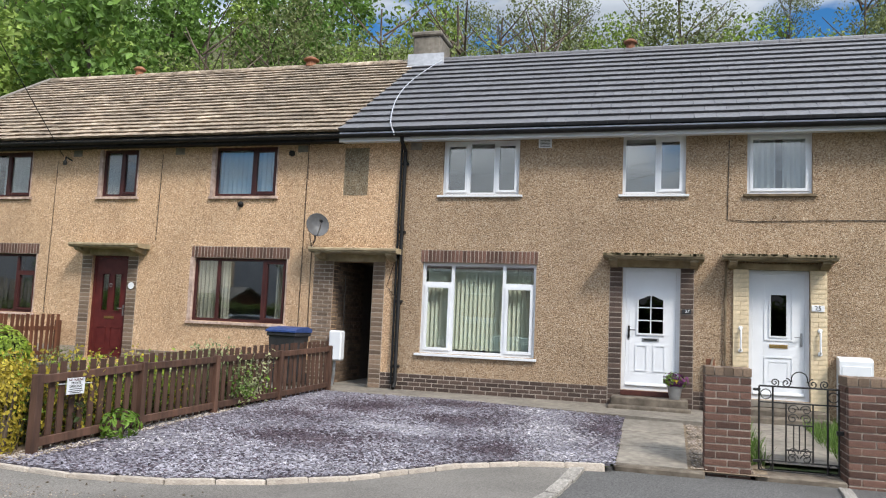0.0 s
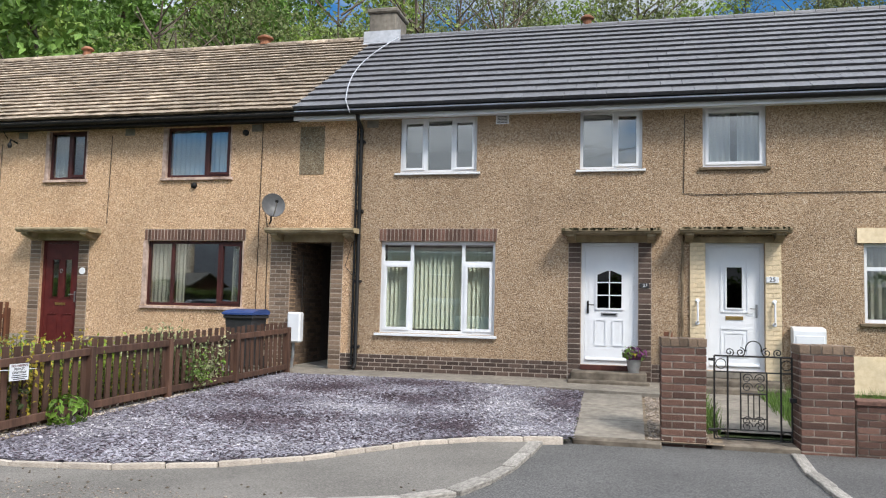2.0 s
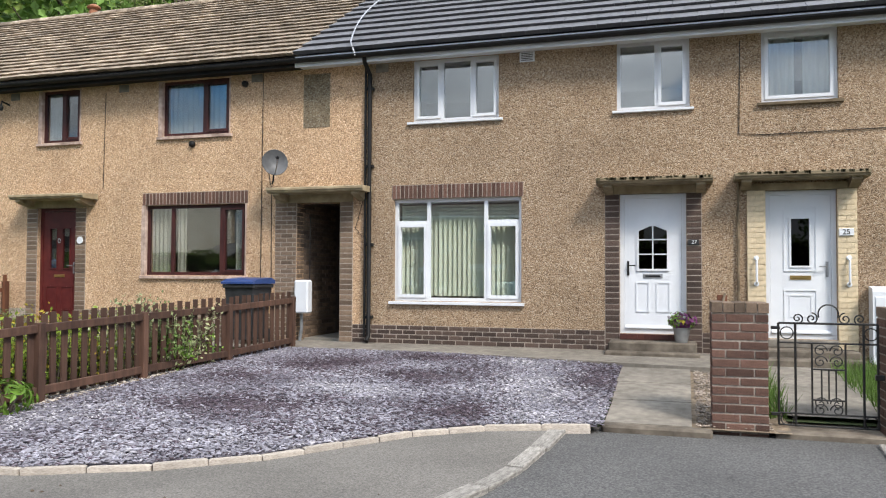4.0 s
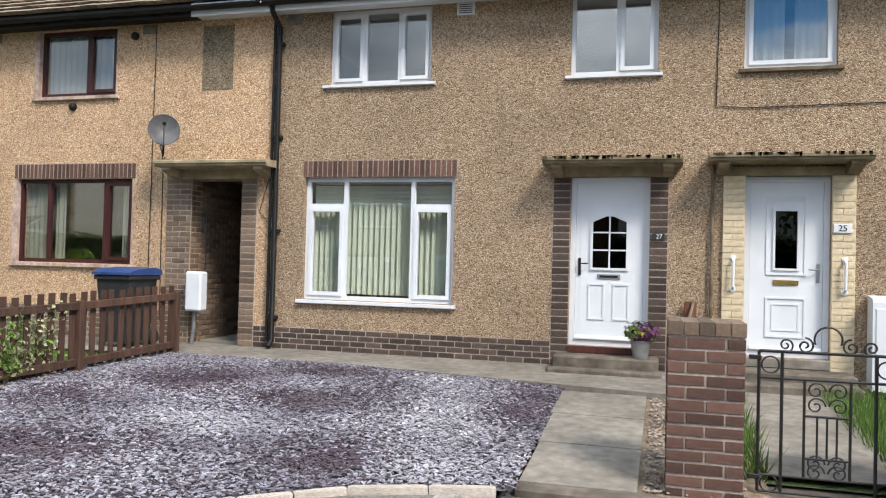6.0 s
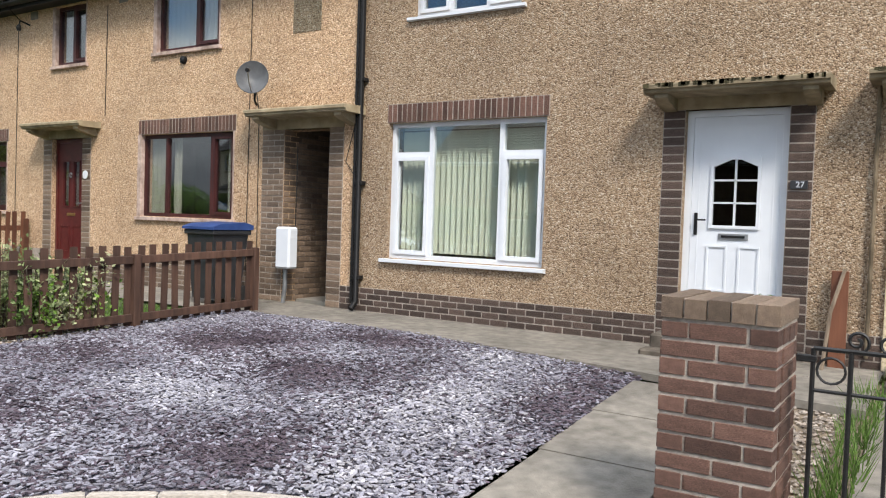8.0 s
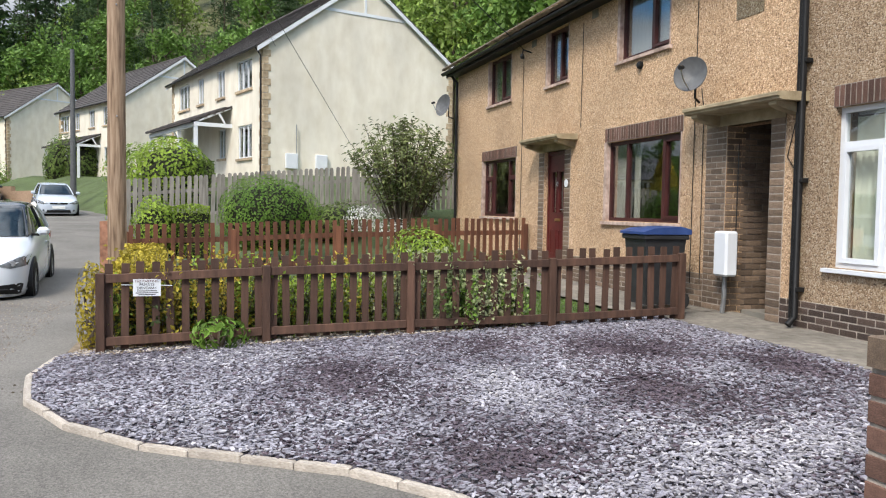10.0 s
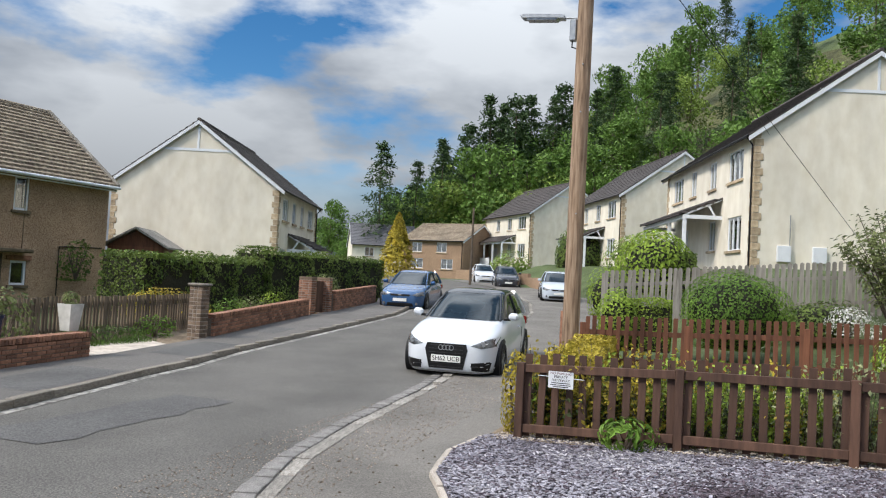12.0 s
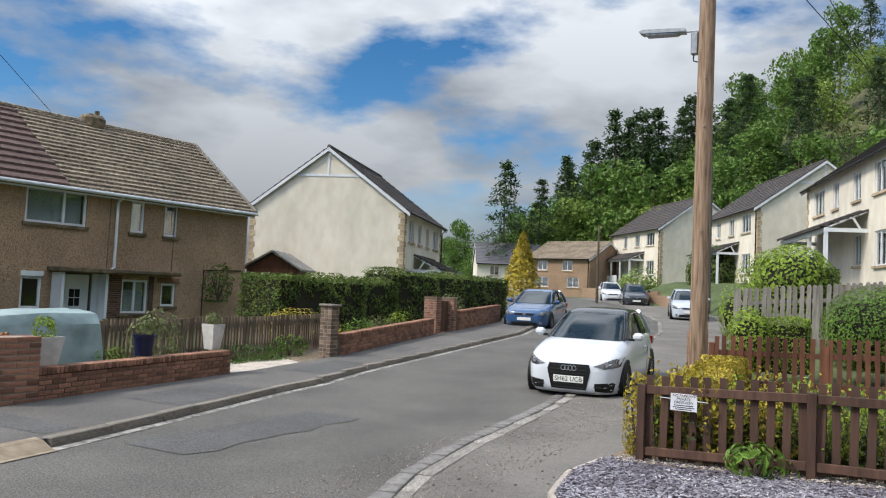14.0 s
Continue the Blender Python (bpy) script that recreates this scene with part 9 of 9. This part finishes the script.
# wall fittings
for x, z, lab in ((-6.98, 4.48, "small round black alarm lamp"), (-8.05, 3.46, "small black wall vent cowl")):
    f = thing("wall_fitting", (x, 0, z), lab, "wall fitting")
    part("cap", lathe(bmesh.new(), [(.06, 0), (.055, .05), (.03, .07), (.001, .075)], seg=14), M_BLACK, f).matrix_basis = pose(x, 0, z, 90, 0, 0)
br = thing("wire_bracket", (-12.25, -0.05, 4.4), "black wire bracket on the wall", "bracket")
part("arm", tube(bmesh.new(), [(-12.25, 0, 4.42), (-12.25, -0.18, 4.46), (-12.25, -0.20, 4.36)], 0.018, 6), M_BLACK, br)
part("insulator", lathe(bmesh.new(), [(.03, 0), (.045, .05), (.03, .10), (.001, .11)], (-12.25, -0.2, 4.28), 12), M_BLACK, br)
# gravel strip between path and pillar
def pebbles(count, x0, x1, y0, y1, zf, size, seed):
    r = np.random.default_rng(seed)
    vs, fs = [], []
    octa = [(1, 0, 0), (-1, 0, 0), (0, 1, 0), (0, -1, 0), (0, 0, 1), (0, 0, -1)]
    of = [(0, 2, 4), (2, 1, 4), (1, 3, 4), (3, 0, 4), (2, 0, 5), (1, 2, 5), (3, 1, 5), (0, 3, 5)]
    for k in range(count):
        x, y = r.uniform(x0, x1), r.uniform(y0, y1)
        s = size * r.uniform(.6, 1.4)
        t = r.uniform(0, 6.28)
        c, d = math.cos(t), math.sin(t)
        n0 = len(vs)
        sx, sy, sz = s * r.uniform(.8, 1.3), s * r.uniform(.6, 1), s * .6
        vs += [(x + (a * sx * c - b * sy * d), y + (a * sx * d + b * sy * c), zf(x, y) + e * sz) for a, b, e in octa]
        fs += [tuple(n0 + q for q in f) for f in of]
    me = bpy.data.meshes.new("pebbles")
    me.from_pydata(vs, [], fs)
    return me


M_PEBBLE = mat("pebble", [(0.3, (0.18, 0.14, 0.11)), (0.7, (0.36, 0.31, 0.26))], scale=9, rough=0.85, bump=0.2, bump_scale=60, big=0.2, island=0.45)
strip_bed = columns("gravel_bed", steps_to(0.46, 1.34, 0.2), lambda x: -4.45, lambda x: -0.62, 8, M_SOIL, lambda x, y: -0.03 + 0.066 * (y + 1.0) - 0.02, "soil under a gravel strip", "gravel")
me = pebbles(2200, 0.52, 1.18, -4.4, -0.7, lambda x, y: -0.035 + 0.066 * (y + 1.0), 0.016, 4)
me.materials.append(M_PEBBLE)
tagged(new("gravel", me), "brown pea gravel beside the path", "gravel", "", "stuff")
lawn25 = columns("lawn_gate", steps_to(1.22, 8.0, 0.4), lambda x: -3.95, lambda x: -0.7, 6, M_LAWN, lambda x, y: -0.09 + 0.05 * (y + 0.8), "rough grass behind the iron gate", "lawn")


def grass(name, count, x0, x1, y0, y1, zf, h, seed, label, skip=None):
    r = np.random.default_rng(seed)
    x, y = r.uniform(x0, x1, count), r.uniform(y0, y1, count)
    if skip:
        keep = np.array([not skip(a, b) for a, b in zip(x, y)])
        x, y = x[keep], y[keep]
    n = len(x)
    z = np.array([zf(a, b) for a, b in zip(x, y)])
    a = r.random(n) * 6.28
    hh = h * r.uniform(.5, 1.3, n)
    lean = r.normal(0, .35, (n, 2)) * hh[:, None]
    w = 0.006
    v = np.stack([np.stack([x - np.cos(a) * w, y - np.sin(a) * w, z], 1), np.stack([x + np.cos(a) * w, y + np.sin(a) * w, z], 1), np.stack([x + lean[:, 0], y + lean[:, 1], z + hh], 1)], 1).reshape(-1, 3)
    me = bpy.data.meshes.new(name)
    i = np.arange(n) * 3
    me.from_pydata(v.tolist(), [], np.stack([i, i + 1, i + 2], 1).tolist())
    me.materials.append(L_GRASS)
    return tagged(new(name, me), label, "grass", "", "stuff")


grass("lawn_grass", 16000, -11.9, -6.0, -4.6, -1.3, lambda x, y: -0.05 + 0.03 * (y + 1.2), 0.05, 51, "short mown grass blades")
grass("gate_grass", 9000, 1.18, 4.0, -3.95, -0.9, lambda x, y: -0.09 + 0.05 * (y + 0.8), 0.20, 52, "long uncut grass by the path", skip=lambda x, y: 1.38 < x < 2.22)
grass("verge_grass", 2500, -11.6, -8.7, -17.2, -15.9, lambda x, y: -0.235, 0.10, 53, "patchy grass at the drive entrance", skip=lambda x, y: y > -16.5)

me = pebbles(900, -6.05, -5.72, -7.55, -2.6, lambda x, y: slate_z(x, y) + 0.02, 0.014, 24)
me.materials.append(M_EDGING)
tagged(new("fence_pebbles", me), "pale pebbles and litter along the fence foot", "pebbles", "", "stuff")

# loose grit swept to the road edge
me = pebbles(3600, -10.5, -2.4, -9.7, -8.2, lambda x, y: road_z(x) + 0.035 if y > kerb_y(x) else road_z(x) + 0.006, 0.009, 14)
me.materials.append(M_PEBBLE)
tagged(new("road_grit", me), "loose pale grit along the kerb", "grit", "", "stuff")

me = pebbles(60, -6.0, -0.9, -8.9, -7.3, lambda x, y: pavement_z(x, y) + 0.004 if y > kerb_y(x) + 0.1 else road_z(x) + 0.003, 0.014, 34)
me.materials.append(M_BARK)
tagged(new("footway_litter", me), "dead leaves and twigs on the footway", "litter", "", "stuff")

# low buff wall along the far gardens
fw = thing("wall_far_gardens", (-52, -16, 1.2), "low buff brick wall along the far gardens", "garden wall", kind="structure")
for (xa, ya), (xb, yb) in (((-66, -27.5), (-60, -22.6)), ((-60, -22.6), (-52, -17.6)), ((-52, -17.6), (-44, -13.4))):
    L_ = math.hypot(xb - xa, yb - ya)
    ob = part("wall_run", bx(0, L_, -0.12, 0.12, -0.6, 0.75), M_FARBRICK, fw)
    ob.matrix_parent_inverse = root_inverse(fw)
    ob.matrix_basis = pose(xa, ya, road_z((xa + xb) / 2) + 0.1, 0, 0, math.degrees(math.atan2(yb - ya, xb - xa)))
